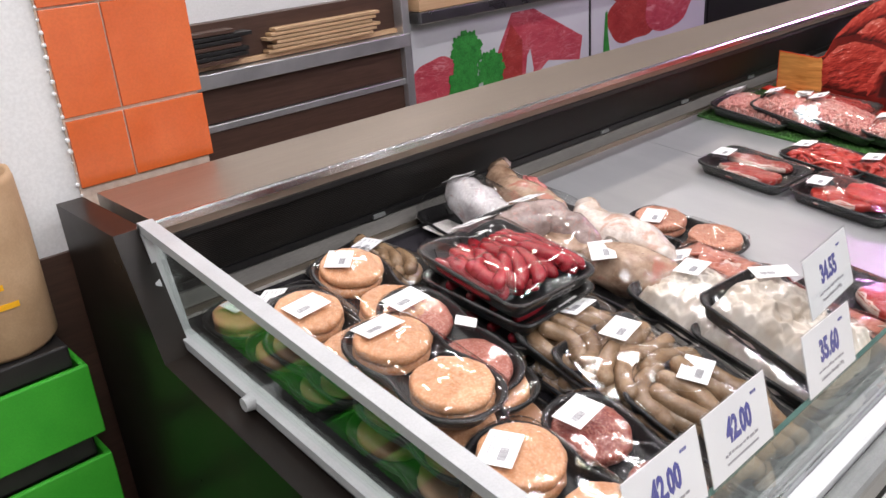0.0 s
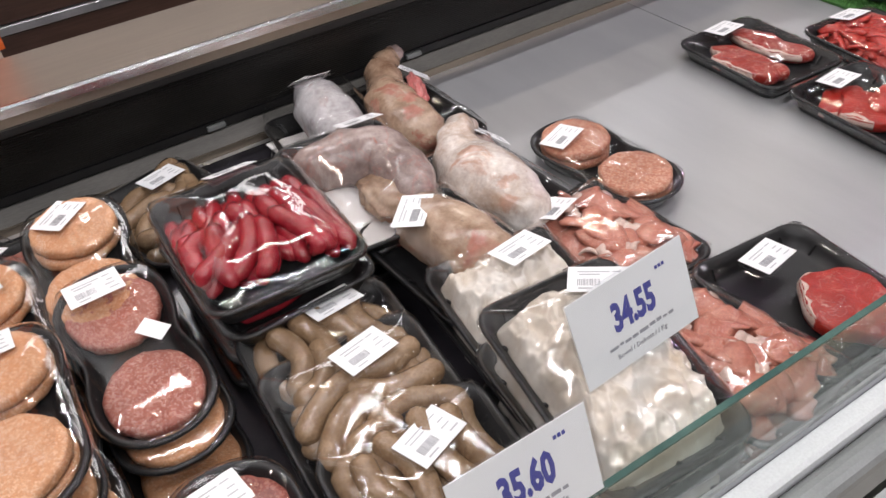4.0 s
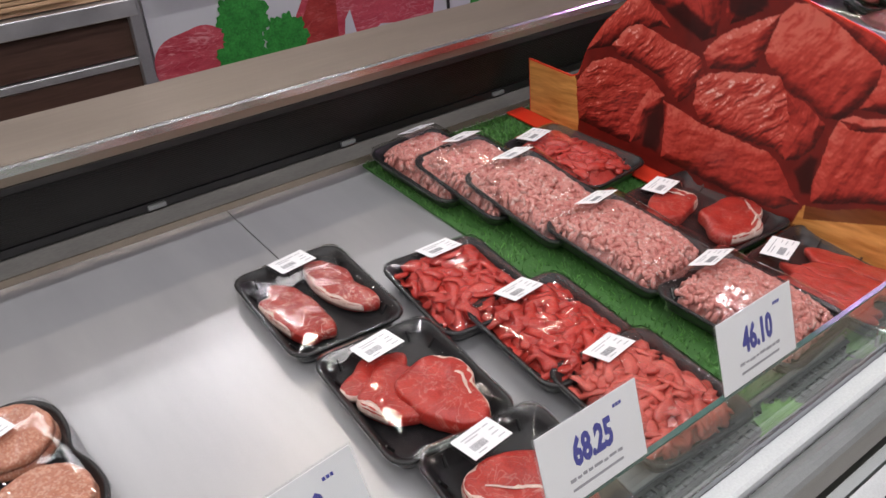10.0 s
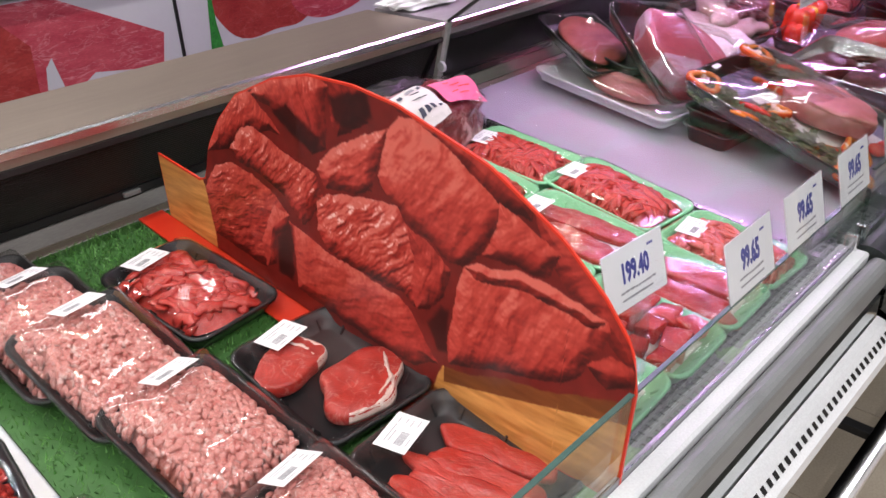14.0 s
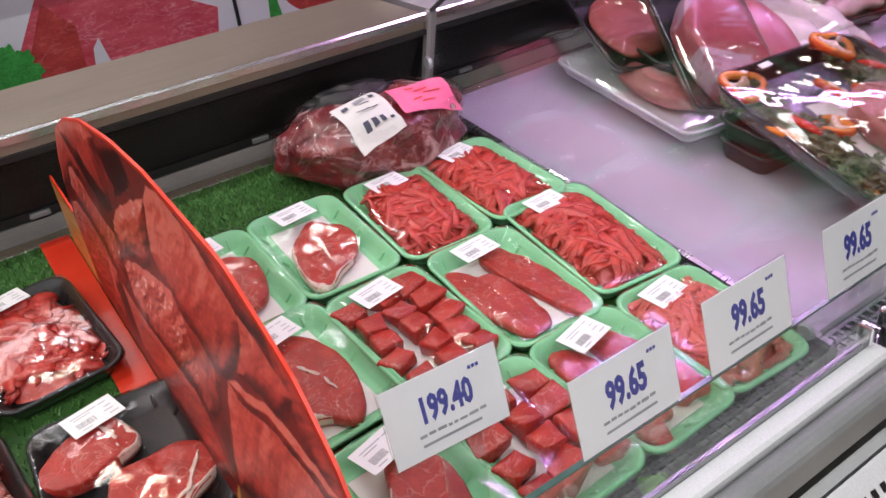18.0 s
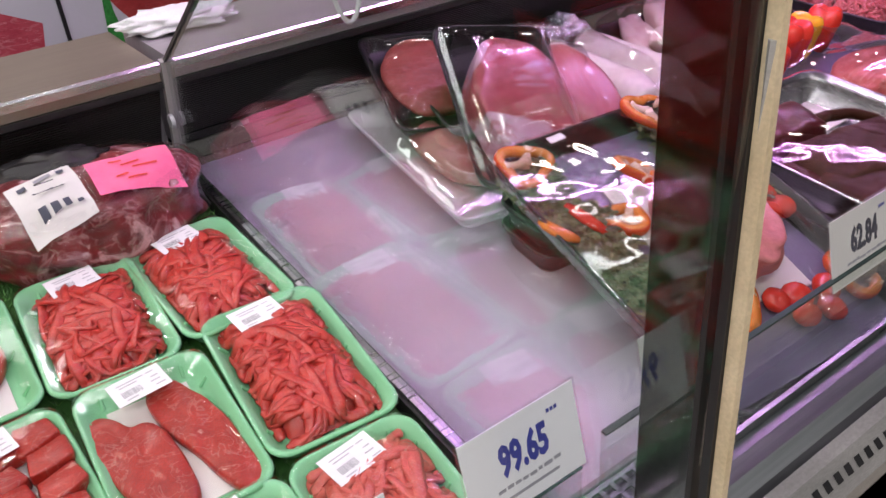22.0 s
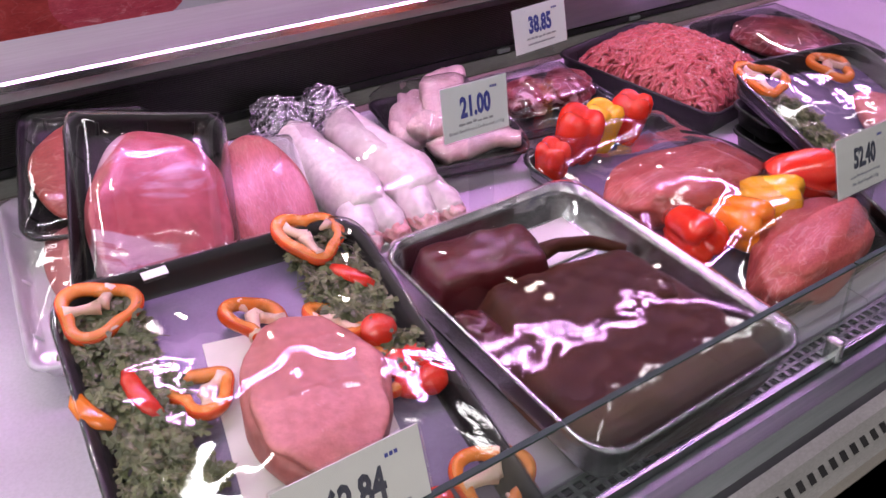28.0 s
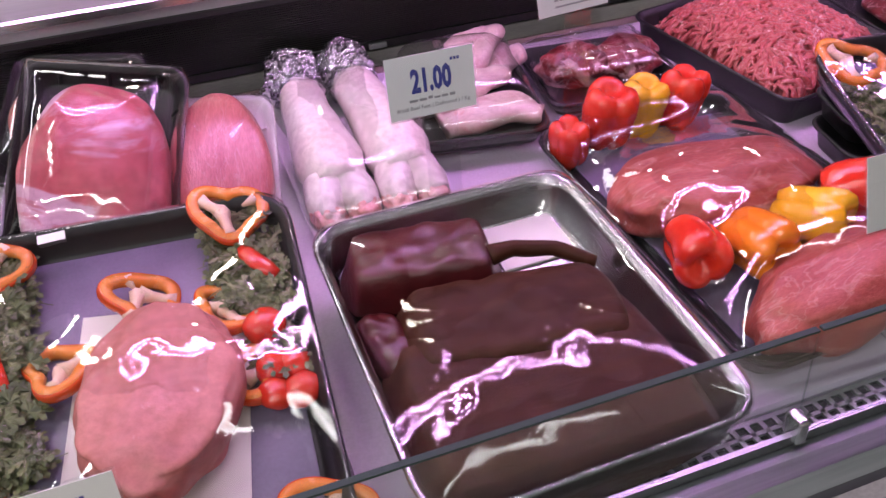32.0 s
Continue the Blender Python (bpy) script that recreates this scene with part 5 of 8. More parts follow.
burgers(0.610, 0.978, 0.082, PATTY_ORANGE, OL, ((-0.004, 0.064, 6),), tip=5, seed=2)
burgers(0.600, 0.510, 0.094, PATTY_ORANGE, OL, ((-0.02, 0.085, 28),), tip=4, seed=4)
burgers(0.690, 1.070, 0.0, PATTY_RED, RL, (), stack=1)
burgers(0.668, 1.080, 0.040, PATTY_RED, RL, ((-0.04, 0.10, 30),), yaw=6, stack=1, seed=3)
burgers(0.735, 1.035, 0.086, PATTY_ORANGE, OL, ((-0.012, 0.088, 52),), tip=6, yaw=-6, seed=5)
small = burgers(0.742, 0.858, 0.078, PATTY_RED, RL, ((-0.01, 0.095, 3),), tip=10, seed=6, stack=1)
part("small_sticker", box(0.034, 0.022, 0.0008), STICKER, small, "small white sticker", pose(0.028, -0.005, 0.0505, 0, 0, -50))
burgers(0.748, 0.520, 0.052, PATTY_DARK, "dark red beef burgers in a black tray with a large label", ((-0.01, 0.09, 12),), tip=7, yaw=-4, seed=7, stack=1)
burgers(0.735, 0.515, 0.0, PATTY_RED, RL, (), stack=1)
pack(rest(0.600, 1.240, 0.0, 5), 0.14, 0.15, 0.03, FOAM_BLACK, c_patties(PATTY_ORANGE, 3, two=False), "round black tray with orange chicken burgers at the back", 0.016, ((0.005, 0.012, 4),), 0.065, category="burger pack", group="burger packs", name="burger_tray")
burgers(1.49, 0.897, 0.0, PATTY_PALE, "two pale beef burgers in a black tray on bare steel", ((-0.025, 0.07, 16),), yaw=4, seed=8)

# sausages
rg = random.Random(11)


def brown_rows(seed, turn):
    """Plump curved links lying side by side in two columns, a second layer on the first."""
    g = random.Random(seed)
    out = []
    for lay in range(2):
        for col in (-1, 1):
            for k in range(5 - lay):
                a = turn + (26 if col > 0 else -8) * (1 if seed % 2 else -1) + g.uniform(-12, 12)
                if abs(math.cos(radians(a))) > 0.5:
                    x, y = col * 0.036 + g.uniform(-0.004, 0.004), (k - (4 - lay) / 2) * 0.034 + col * 0.008
                else:
                    x, y = (k - (4 - lay) / 2) * 0.033 + g.uniform(-0.003, 0.003), col * 0.048 + g.uniform(-0.006, 0.006)
                out.append((x, y, 0.006 + 0.0185 * lay + g.uniform(0, 0.003), g.choice((0.072, 0.080, 0.088)), g.choice((0.010, -0.008, 0.016, -0.014)), a))
    return out


SL = "brown sausages heaped in a black tray under film"
for x, y, lift, tip, sd, turn, st in ((0.937, 0.497, 0.036, 10, 1, 74, (0.012, 0.066, 22)), (0.932, 0.627, 0.042, 10, 2, 18, (0.018, 0.072, 14)), (0.937, 0.706, 0.040, 8, 3, 70, (0.022, 0.088, 10)), (0.935, 0.52, 0.0, 0, 4, 60, None), (0.938, 0.735, 0.0, 2, 5, 20, None)):
    pack(rest(x, y, lift, -2, tip), 0.20, 0.24, 0.032, FOAM_BLACK, c_sausages(SAUSAGE_BROWN, brown_rows(sd, turn), 0.0150), SL, 0.026, (st,) if st else (), category="sausage pack", group="sausage packs", name="sausage_tray", seed=sd)
pack(rest(0.885, 1.215, 0.0, 14), 0.19, 0.24, 0.03, FOAM_BLACK, c_sausages(SAUSAGE_BROWN, brown_rows(9, 22), 0.0150), SL, 0.026, ((0.02, 0.045, 6),), category="sausage pack", group="sausage packs", name="sausage_tray", seed=5)
for k, lf in enumerate((0.0, 0.041, 0.082)):
    pack(rest(0.930, 0.915 - 0.005 * k, lf, 2 * k - 1), 0.20, 0.25, 0.032, FOAM_BLACK, c_sausages(SAUSAGE_RED, [(0, -0.07 + 0.05 * i, 0.008, 0.13, 0.01, 10) for i in range(4)], 0.010), "black tray of dark red sausages in a stack", 0.008, (), category="sausage pack", group="red sausage packs", name="sausage_tray", seed=k)


def merguez(i):
    """One plump red sausage folded over the heap and falling towards the tray's edge."""
    g = random.Random(i + 3)
    lay = i // 10
    u = ((i % 10) - 4.5) / 4.5
    sx, sy = 0.080 * u + g.uniform(-0.005, 0.005), (0.080, 0.040, -0.005)[lay] + g.uniform(-0.014, 0.010)
    a = radians(-96 + (10, 26, 45)[lay] * u + g.uniform(-10, 10))
    reach = g.uniform(0.125, 0.155) * (1.0, 0.9, 0.7)[lay]
    bend = g.uniform(-0.5, 0.5) + 0.2 * u
    pts = []
    for k in range(9):
        t = k / 8
        x, y = sx + reach * t * math.cos(a + bend * t), sy + reach * t * math.sin(a + bend * t)
        hump = (1 - u * u * 0.7) * (1 - (1.5 * t - 0.35) ** 2)
        pts.append((max(-0.086, min(0.086, x)), max(-0.094, min(0.098, y)), 0.019 + 0.007 * max(-0.3, hump) + 0.0135 * lay))
    bm = bmesh.new()
    full = [Vector(p) for p in pts]
    ends = [full[0] + (full[0] - full[1]).normalized() * 0.010, *full, full[-1] + (full[-1] - full[-2]).normalized() * 0.010]
    r = g.uniform(0.0122, 0.0138)
    return smooth(tube(ends, [r * 0.30, r * 0.80, *[r * (1 + 0.07 * math.sin(3 * k + i)) for k in range(7)], r * 0.80, r * 0.30], 12, bm))


pack(rest(0.928, 0.905, 0.122, -1, 2), 0.205, 0.252, 0.034, FOAM_BLACK, [("sausage", cached(("merguez", i), lambda: merguez(i)), SAUSAGE_RED, None) for i in range(28)], "glossy dark red sausages heaped in a black tray on a stack", 0.036, ((0.012, 0.100, 6),), category="sausage pack", group="red sausage packs", name="sausage_tray", seed=7)

# offal packs


def crumple(w, l, z0, height, n, seed):
    """A heap of folded skin: round billows with sharp creases between them."""
    f = dome(w, l, z0, height, 4)
    bm = bmesh.new()
    g = []
    for j in range(n + 1):
        row = []
        for i in range(n + 1):
            u, v = 2 * i / n - 1, 2 * j / n - 1
            x, y = w / 2 * u * math.sqrt(1 - v * v * 0.22), l / 2 * v * math.sqrt(1 - u * u * 0.22)
            bend = noise.noise_vector((x * 40, y * 40, seed)) * 0.010
            p = Vector((x, y * 0.8, seed * 3.3)) + bend
            d, _ = noise.voronoi(p * 30)
            fold = 1 - abs(noise.noise(p * 34 + Vector((0, 3, 0))))
            fine = 1 - abs(noise.noise(p * 80 + Vector((3, 0, 0))))
            k = 0.008 * min(1, (d[1] - d[0]) * 2.2) ** 0.5 + 0.013 * fold ** 3 + 0.005 * fine ** 2 + 0.012 * noise.noise(p * 24) + 0.006
            rim = min(1, (1 - max(abs(u), abs(v))) * 7)
            row.append(bm.verts.new((x + bend.x * 0.7, y + bend.y * 0.7, (f(x, y) - 0.014 + k) * rim + z0 * (1 - rim))))
        g.append(row)
    for j in range(n):
        for i in range(n):
            bm.faces.new((g[j][i], g[j][i + 1], g[j + 1][i + 1], g[j + 1][i]))
    return smooth(bm)


TL = "white crumpled tripe in a black tray under film"
for x, y, lift, tip, sd, st in ((1.158, 0.645, 0.048, 8, 1, (0.018, 0.070, 14)), (1.140, 0.500, 0.093, 12, 2, (0.035, 0.078, -38)), (1.135, 0.50, 0.0, 0, 3, None), (1.138, 0.505, 0.046, 6, 5, None), (1.165, 0.66, 0.004, 2, 6, None)):
    pack(rest(x, y, lift, -4, tip), 0.185, 0.255, 0.034, FOAM_BLACK, [("tripe", cached(("tripe", sd % 2), lambda: crumple(0.164, 0.232, 0.012, 0.044, 110, sd % 2)), TRIPE, None)], TL, 0.040, (st,) if st else (), category="offal pack", group="tripe packs", name="offal_tray", seed=sd)


def offal(x, y, lift, yaw, tip, w, l, rows, label, sticker, rise, seed):
    return pack(rest(x, y, lift, yaw, tip), w, l, 0.03, FOAM_BLACK, rows, label, rise, sticker, category="offal pack", group="offal packs", name="offal_tray", seed=seed)


TONGUE_PAD = ("absorbent_pad", cached(("tongue_pad",), lambda: box(0.085, 0.16, 0.003, 0, 0, 0, 0.001)), PAD_WHITE, pose(-0.045, 0.0, 0.012, 0, 8, 10))
offal(1.178, 1.225, 0.0, -4, 2, 0.18, 0.25, [TONGUE_PAD, ("tongue", cached(("tongue",), lambda: limb_mesh([(0.012, -0.085, 0.050), (0.010, -0.05, 0.056), (0.004, 0.0, 0.064), (0.0, 0.045, 0.076), (-0.002, 0.080, 0.086), (-0.002, 0.094, 0.088)], [0.026, 0.044, 0.049, 0.046, 0.034, 0.012], 3, 30, 0.006)), TONGUE_GREY, None)], "grey skinned tongue on a pad in a black tray under film", ((-0.002, 0.070, 2),), 0.096, 1)
offal(1.318, 1.210, 0.0, 2, 0, 0.17, 0.27, [("shank", cached(("shank",), lambda: limb_mesh([(-0.030, -0.128, 0.040), (-0.034, -0.100, 0.052), (-0.038, -0.055, 0.058), (-0.030, 0.000, 0.060), (-0.012, 0.045, 0.064), (0.008, 0.085, 0.074), (0.026, 0.108, 0.082), (0.046, 0.118, 0.086)], [0.022, 0.042, 0.052, 0.048, 0.038, 0.032, 0.028, 0.016], 5, 30, 0.007)), PALE_SKIN, None), ("exposed_meat", cached(("exposed_meat",), lambda: lump_mesh(0.013, 0.058, 0.014, 3, 0.4, 1.6, 4)), PINK_MEAT, pose(0.006, -0.015, 0.072, 0, 36, -22)), ("knuckle", cached(("knuckle",), lambda: lump_mesh(0.020, 0.017, 0.014, 6, 0.25, 1.4, 3)), TONGUE_BROWN, pose(0.050, 0.120, 0.076, 20, 0, 0))], "pale cow shank with a bent neck in a black tray", ((0.052, 0.060, -32),), 0.050, 2)
offal(1.110, 0.985, 0.074, -4, 8, 0.185, 0.25, [("absorbent_pad", cached(("flat_pad",), lambda: box(0.11, 0.16, 0.003, 0, 0, 0, 0.001)), PAD_WHITE, pose(-0.02, -0.03, 0.010)), ("tongue", cached(("tongue_flat",), lambda: limb_mesh([(-0.078, 0.040, 0.026), (-0.050, 0.050, 0.034), (0.0, 0.050, 0.038), (0.045, 0.030, 0.038), (0.062, -0.020, 0.036), (0.058, -0.070, 0.030), (0.050, -0.100, 0.020)], [0.016, 0.034, 0.042, 0.044, 0.040, 0.032, 0.014], 4, 24, 0.007)), TONGUE_BROWN, None), ("tongue_root", cached(("tongue_root",), lambda: lump_mesh(0.040, 0.058, 0.020, 9, 0.3, 1.6, 4)), PALE_SKIN, pose(0.026, -0.050, 0.012, 0, 0, 10))], "folded grey brown tongue on a pad in a black tray", ((0.045, 0.096, 2),), 0.040, 3)
offal(1.12, 1.005, 0.034, 2, 2, 0.185, 0.25, [("tongue", cached(("tongue_low",), lambda: lump_mesh(0.070, 0.10, 0.022, 4, 0.2, 1.2, 4, 0.7)), TONGUE_BROWN, None)], "brown tongue in a black tray under another", (), 0.01, 3)
offal(1.12, 1.00, 0.0, 6, 0, 0.185, 0.25, [("tongue", cached(("tongue_low",), lambda: lump_mesh(0.070, 0.10, 0.022, 4, 0.2, 1.2, 4, 0.7)), TONGUE_BROWN, None)], "brown tongue in a black tray at the bottom of a stack", (), 0.01, 3)
offal(1.302, 0.945, 0.0, 4, 0, 0.17, 0.27, [("shank", cached(("white_shank",), lambda: limb_mesh([(-0.012, -0.128, 0.036), (-0.016, -0.105, 0.050), (-0.022, -0.055, 0.060), (-0.026, -0.005, 0.062), (-0.018, 0.040, 0.066), (0.000, 0.075, 0.080), (0.024, 0.092, 0.086), (0.044, 0.092, 0.082)], [0.020, 0.040, 0.056, 0.056, 0.046, 0.034, 0.026, 0.014], 9, 30, 0.008)), WHITE_SKIN, None), ("raw_patch", cached(("raw_patch",), lambda: lump_mesh(0.018, 0.044, 0.016, 5, 0.35, 1.6, 4)), TONGUE_BROWN, pose(0.020, 0.042, 0.060, -10, 40, -28))], "white cow shank with a raw end in a black tray", ((0.056, 0.068, -28),), 0.050, 4)
offal(1.150, 0.815, 0.040, 6, 4, 0.17, 0.235, [("kidney", cached(("kidney",), lambda: limb_mesh([(0.0, 0.095, 0.030), (0.0, 0.06, 0.040), (0.005, 0.0, 0.046), (0.012, -0.06, 0.046), (0.014, -0.10, 0.036)], [0.024, 0.044, 0.050, 0.046, 0.026], 8, 26, 0.006)), PALE_SKIN, None), ("dark_patch", cached(("dark_patch",), lambda: lump_mesh(0.026, 0.034, 0.003, 7, 0.3, 1.6, 3)), TONGUE_BROWN, pose(0.026, -0.010, 0.079, -8, 22, 0))], "pale brown rolled offal with a dark patch under film", ((-0.026, 0.045, 40),), 0.052, 5)
cut_rows = [("meat_bed", cached(("scrap_bed",), lambda: heap(0.145, 0.20, 0.010, 0.026, 4, 0.006, 50, 26, False, 5)), SCRAP_PINK, None),
            ("strip_filling", cached(("scraps",), lambda: worms(34, 0.140, 0.195, dome(0.145, 0.20, 0.014, 0.022, 5), 0.021, 0.078, 5, 10, 8, 0.5, 0.30, None, 0.92, 0.38, 0.5, 0.18)), SCRAP_PINK, None),
            ("fat_pieces", cached(("scrap_fat",), lambda: worms(16, 0.14, 0.19, dome(0.145, 0.20, 0.022, 0.026, 5), 0.0085, 0.040, 9, 7, 4, 0.9, 0.45, None, 0.9, 0.5, 1.0, 0.4)), FAT, None)]
for x, y, yaw, sd in ((1.363, 0.745, 5, 1), (1.325, 0.50, 8, 2)):
    pack(rest(x, y, 0.0, yaw), 0.18, 0.235, 0.03, FOAM_BLACK, cut_rows, "pale pink cut meat with bone in a wrapped black tray", 0.030, ((-0.035, 0.075, 18),) if sd == 1 else (), category="offal pack", group="pink meat packs", name="offal_tray", seed=sd)

# ---- beef packs on steel and turf ----
BT = dict(w=0.19, l=0.24, h=0.032, tray=FOAM_BLACK, group=BP)
GT = dict(w=0.164, l=0.246, h=0.030, tray=FOAM_GREEN, group=GP, pad=True)
SEAM = ((-0.03, 0.05), (-0.012, 0.02), (0.004, 0.0), (0.016, -0.035))


def beef(x, y, lift, yaw, rows, label, sticker=((-0.02, 0.085, 8),), rise=0.006, tip=0.0, seed=1, size=None, tight=True, lean=0.0):
    kw = dict(BT)
    if size:
        kw["w"], kw["l"] = size
    return pack(rest(x, y, lift, yaw, tip, lean), rows=rows, label=label, rise=rise, sticker=sticker, seed=seed, film_mat=FILM_TIGHT if tight else FILM, **kw)


def green(x, y, yaw, rows, label, sticker=((-0.005, 0.088, 8),), lift=0.013, seed=1, size=None):
    kw = dict(GT)
    if size:
        kw["w"], kw["l"] = size
    return pack(rest(x, y, lift, yaw), rows=rows, label=label, rise=0.004, sticker=sticker, seed=seed, film_mat=FILM_TIGHT, **kw)


beef(1.944, 0.981, 0, -3, c_steaks([(-0.042, -0.012, 0.036, 0.085, 14, 0.022, 1, 60, 200, None), (0.045, 0.018, 0.034, 0.078, 18, 0.020, 2, 100, 240, None)], MARBLED), "two marbled steaks in a black tray on bare steel", ((0.005, 0.095, 10),), seed=1)
beef(1.945, 0.731, 0, -4, c_steaks([(-0.028, 0.048, 0.050, 0.040, 20, 0.016, 4, 150, 210, None), (-0.022, 0.0, 0.054, 0.052, 10, 0.022, 6, 150, 215, None), (0.026, -0.035, 0.062, 0.060, -25, 0.030, 5, -40, 110, ((0.005, 0.035), (0.03, 0.02), (0.035, -0.02)))]), "three red ribeye steaks in a black tray on bare steel", ((-0.005, 0.085, 10),), seed=2)
beef(1.950, 0.500, 0, -6, c_steaks([(0.0, -0.006, 0.052, 0.092, 22, 0.028, 7, 95, 230, SEAM)]), "one sirloin steak with a fat seam in a black tray", ((-0.01, 0.09, 12),), seed=3)
beef(2.145, 0.872, 0, -6, c_strips(DARK_STRIP, 0.19, 0.22, 1, 115, 0.0094, 0.050, 0.020, None, 0.42, True), "red beef strips in a black tray under film", ((0.01, 0.085, 8),), 0.012, seed=4, size=(0.185, 0.22))
beef(2.180, 0.700, 0.004, -5, c_strips(DARK_STRIP, 0.19, 0.22, 2, 115, 0.0094, 0.050, 0.020, None, 0.42, True), "red beef strips in a black tray under film", ((0.0, 0.085, 12),), 0.012, seed=5, size=(0.185, 0.22))
beef(2.180, 0.520, 0.006, -5, c_strips(PALE_STRIP, 0.19, 0.22, 3, 115, 0.0094, 0.050, 0.020, None, 0.42, True), "pale red beef strips in a black tray under film", ((0.005, 0.085, 14),), 0.012, seed=6, size=(0.185, 0.22))
beef(1.480, 0.505, 0, -5, c_steaks([(0.03, -0.035, 0.050, 0.072, 0, 0.026, 8, 90, 180, None)]), "one thick red steak in a large black tray", ((0.0, 0.075, 14),), seed=7, size=(0.20, 0.24))

# mince packs shingled along the turf's edge
for x, y, lift, tip, sd in ((2.350, 1.195, 0.012, 4, 1), (2.375, 1.085, 0.026, 8, 2), (2.400, 0.965, 0.030, 9, 3), (2.425, 0.775, 0.018, 5, 4), (2.440, 0.545, 0.013, 2, 5)):
    beef(x, y, lift, 4, c_mince(MINCE_PINK, 0.178, 0.24, 0.038, sd, 820, 0.0042), "pink minced meat bulging in a wrapped black tray", ((0.01, 0.085, 6),), 0.042, tip, sd, (0.178, 0.24), tight=False)
beef(2.581, 1.058, 0.012, 5, c_strips(DARK_STRIP, 0.175, 0.245, 5, 115, 0.0092, 0.050, 0.017, None, 0.42, True), "dark red beef strips in a black tray on turf", ((-0.01, 0.095, 10),), 0.010, seed=1, size=(0.17, 0.25))
beef(2.613, 0.760, 0.012, -3, c_steaks([(-0.034, 0.050, 0.056, 0.043, 20, 0.024, 13, -70, 50, ((0.030, 0.020), (0.034, 0.0), (0.026, -0.025))), (0.020, -0.045, 0.064, 0.058, -20, 0.024, 15, -120, 20, ((0.045, 0.040), (0.040, 0.010), (0.036, -0.015), (0.010, -0.040)))]), "two round steaks with fat in a black tray on turf", ((-0.015, 0.095, 16),), seed=2)
beef(2.615, 0.510, 0.012, 2, c_steaks([(-0.06 + 0.038 * i, 0.015 * (i % 2) - 0.02, 0.021, 0.075, 10 + 3 * i, 0.013, 20 + i, 0, 0, None) for i in range(4)], RED_MEAT), "thin red beef slices in a black tray on turf", ((-0.02, 0.09, 14),), seed=3)

# green packs on turf
green(2.843, 1.011, 0, c_steaks([(0.0, -0.018, 0.054, 0.086, -14, 0.020, 31, 150, 300, SEAM)]), "one red steak on a pad in a green tray", seed=1)
green(3.006, 1.012, -1, c_steaks([(-0.004, -0.016, 0.048, 0.088, -16, 0.018, 32, 160, 330, ((-0.02, 0.05), (0.0, 0.0), (0.01, -0.05)))]), "one lean red steak on a pad in a green tray", seed=2)
green(3.176, 0.998, -3, c_strips(DARK_STRIP, 0.162, 0.246, 8, 118, 0.0073, 0.078, 0.020, None, 0.42), "short red beef strips in a green tray", seed=3)
green(3.338, 1.005, 2, c_strips(DARK_STRIP, 0.162, 0.246, 9, 118, 0.0073, 0.078, 0.020, None, 0.42), "short red beef strips in a green tray", seed=4)
green(3.350, 0.772, -5, c_strips(DARK_STRIP, 0.162, 0.266, 10, 118, 0.0073, 0.078, 0.022, None, 0.42), "red beef strips filling a green tray", ((-0.01, 0.10, 8),), seed=5, size=(0.166, 0.268))
green(3.179, 0.752, -3, c_steaks([(-0.036, -0.016, 0.034, 0.092, 8, 0.015, 41, 0, 0, None), (0.037, -0.004, 0.031, 0.094, 9, 0.015, 42, 0, 0, None)], STEAK_RED), "two long beef slices on a pad in a green tray", seed=6)
green(3.012, 0.757, 2, c_cubes(STEAK_RED, 3, 5, 0.050, 0.040, 0.037, 3), "red beef cubes in three rows in a green tray", seed=7)
green(2.857, 0.768, 4, c_steaks([(0.0, -0.01, 0.046, 0.095, -12, 0.020, 44, 140, 260, SEAM)]), "one long red steak on a pad in a green tray", seed=8)
green(3.331, 0.520, -3, c_strips(PALE_STRIP, 0.162, 0.226, 12, 118, 0.0073, 0.078, 0.018, None, 0.42), "pale red beef strips in a green tray by the glass", ((-0.01, 0.075, 10),), seed=9, size=(0.158, 0.226))
green(3.178, 0.520, 2, c_steaks([(-0.036, -0.005, 0.032, 0.088, 6, 0.015, 46, 0, 0, None), (0.037, 0.0, 0.030, 0.090, 5, 0.015, 47, 0, 0, None)], STEAK_RED), "two beef slices in a green tray by the glass", ((0.0, 0.08, 12),), seed=10, size=(0.160, 0.230))
green(3.020, 0.518, 2, c_cubes(STEAK_RED, 3, 4, 0.049, 0.043, 0.038, 5), "large red beef cubes on a pad in a green tray", ((-0.02, 0.085, 10),), seed=11, size=(0.160, 0.230))
green(2.862, 0.520, 3, c_steaks([(0.0, -0.01, 0.046, 0.085, -8, 0.020, 49, 140, 260, None)]), "one red steak in a green tray by the glass", ((0.0, 0.08, 12),), seed=12, size=(0.160, 0.230))

# ---- printed meat sign standing on the turf ----
SIGN_X = 2.697
sign = thing("meat_sign", pose(SIGN_X, 0, 0), "die-cut board printed with red meat chunks, standing on turf", "sign")
SIGN_EDGE_Y = (0.344, 0.350, 0.362, 0.40, 0.46, 0.565, 0.70, 0.77, 0.85, 0.925, 1.022, 1.08, 1.127, 1.150, 1.172, 1.305)
SIGN_EDGE_Z = (0.845, 0.882, 0.908, 0.950, 1.000, 1.062, 1.111, 1.124, 1.126, 1.108, 1.066, 1.016, 0.958, 0.900, 0.890, 0.904)
SIGN_Y0, SIGN_Y1 = 0.345, 1.304


def sign_top(y):
    """Height of the board's rounded top over the counter's depth."""
    return np.interp(y, SIGN_EDGE_Y, SIGN_EDGE_Z)


def sign_low(y):
    return np.where(y < 0.44, 0.705, DECK_Z - SLOPE * (DECK_BACK - y) + 0.0140)


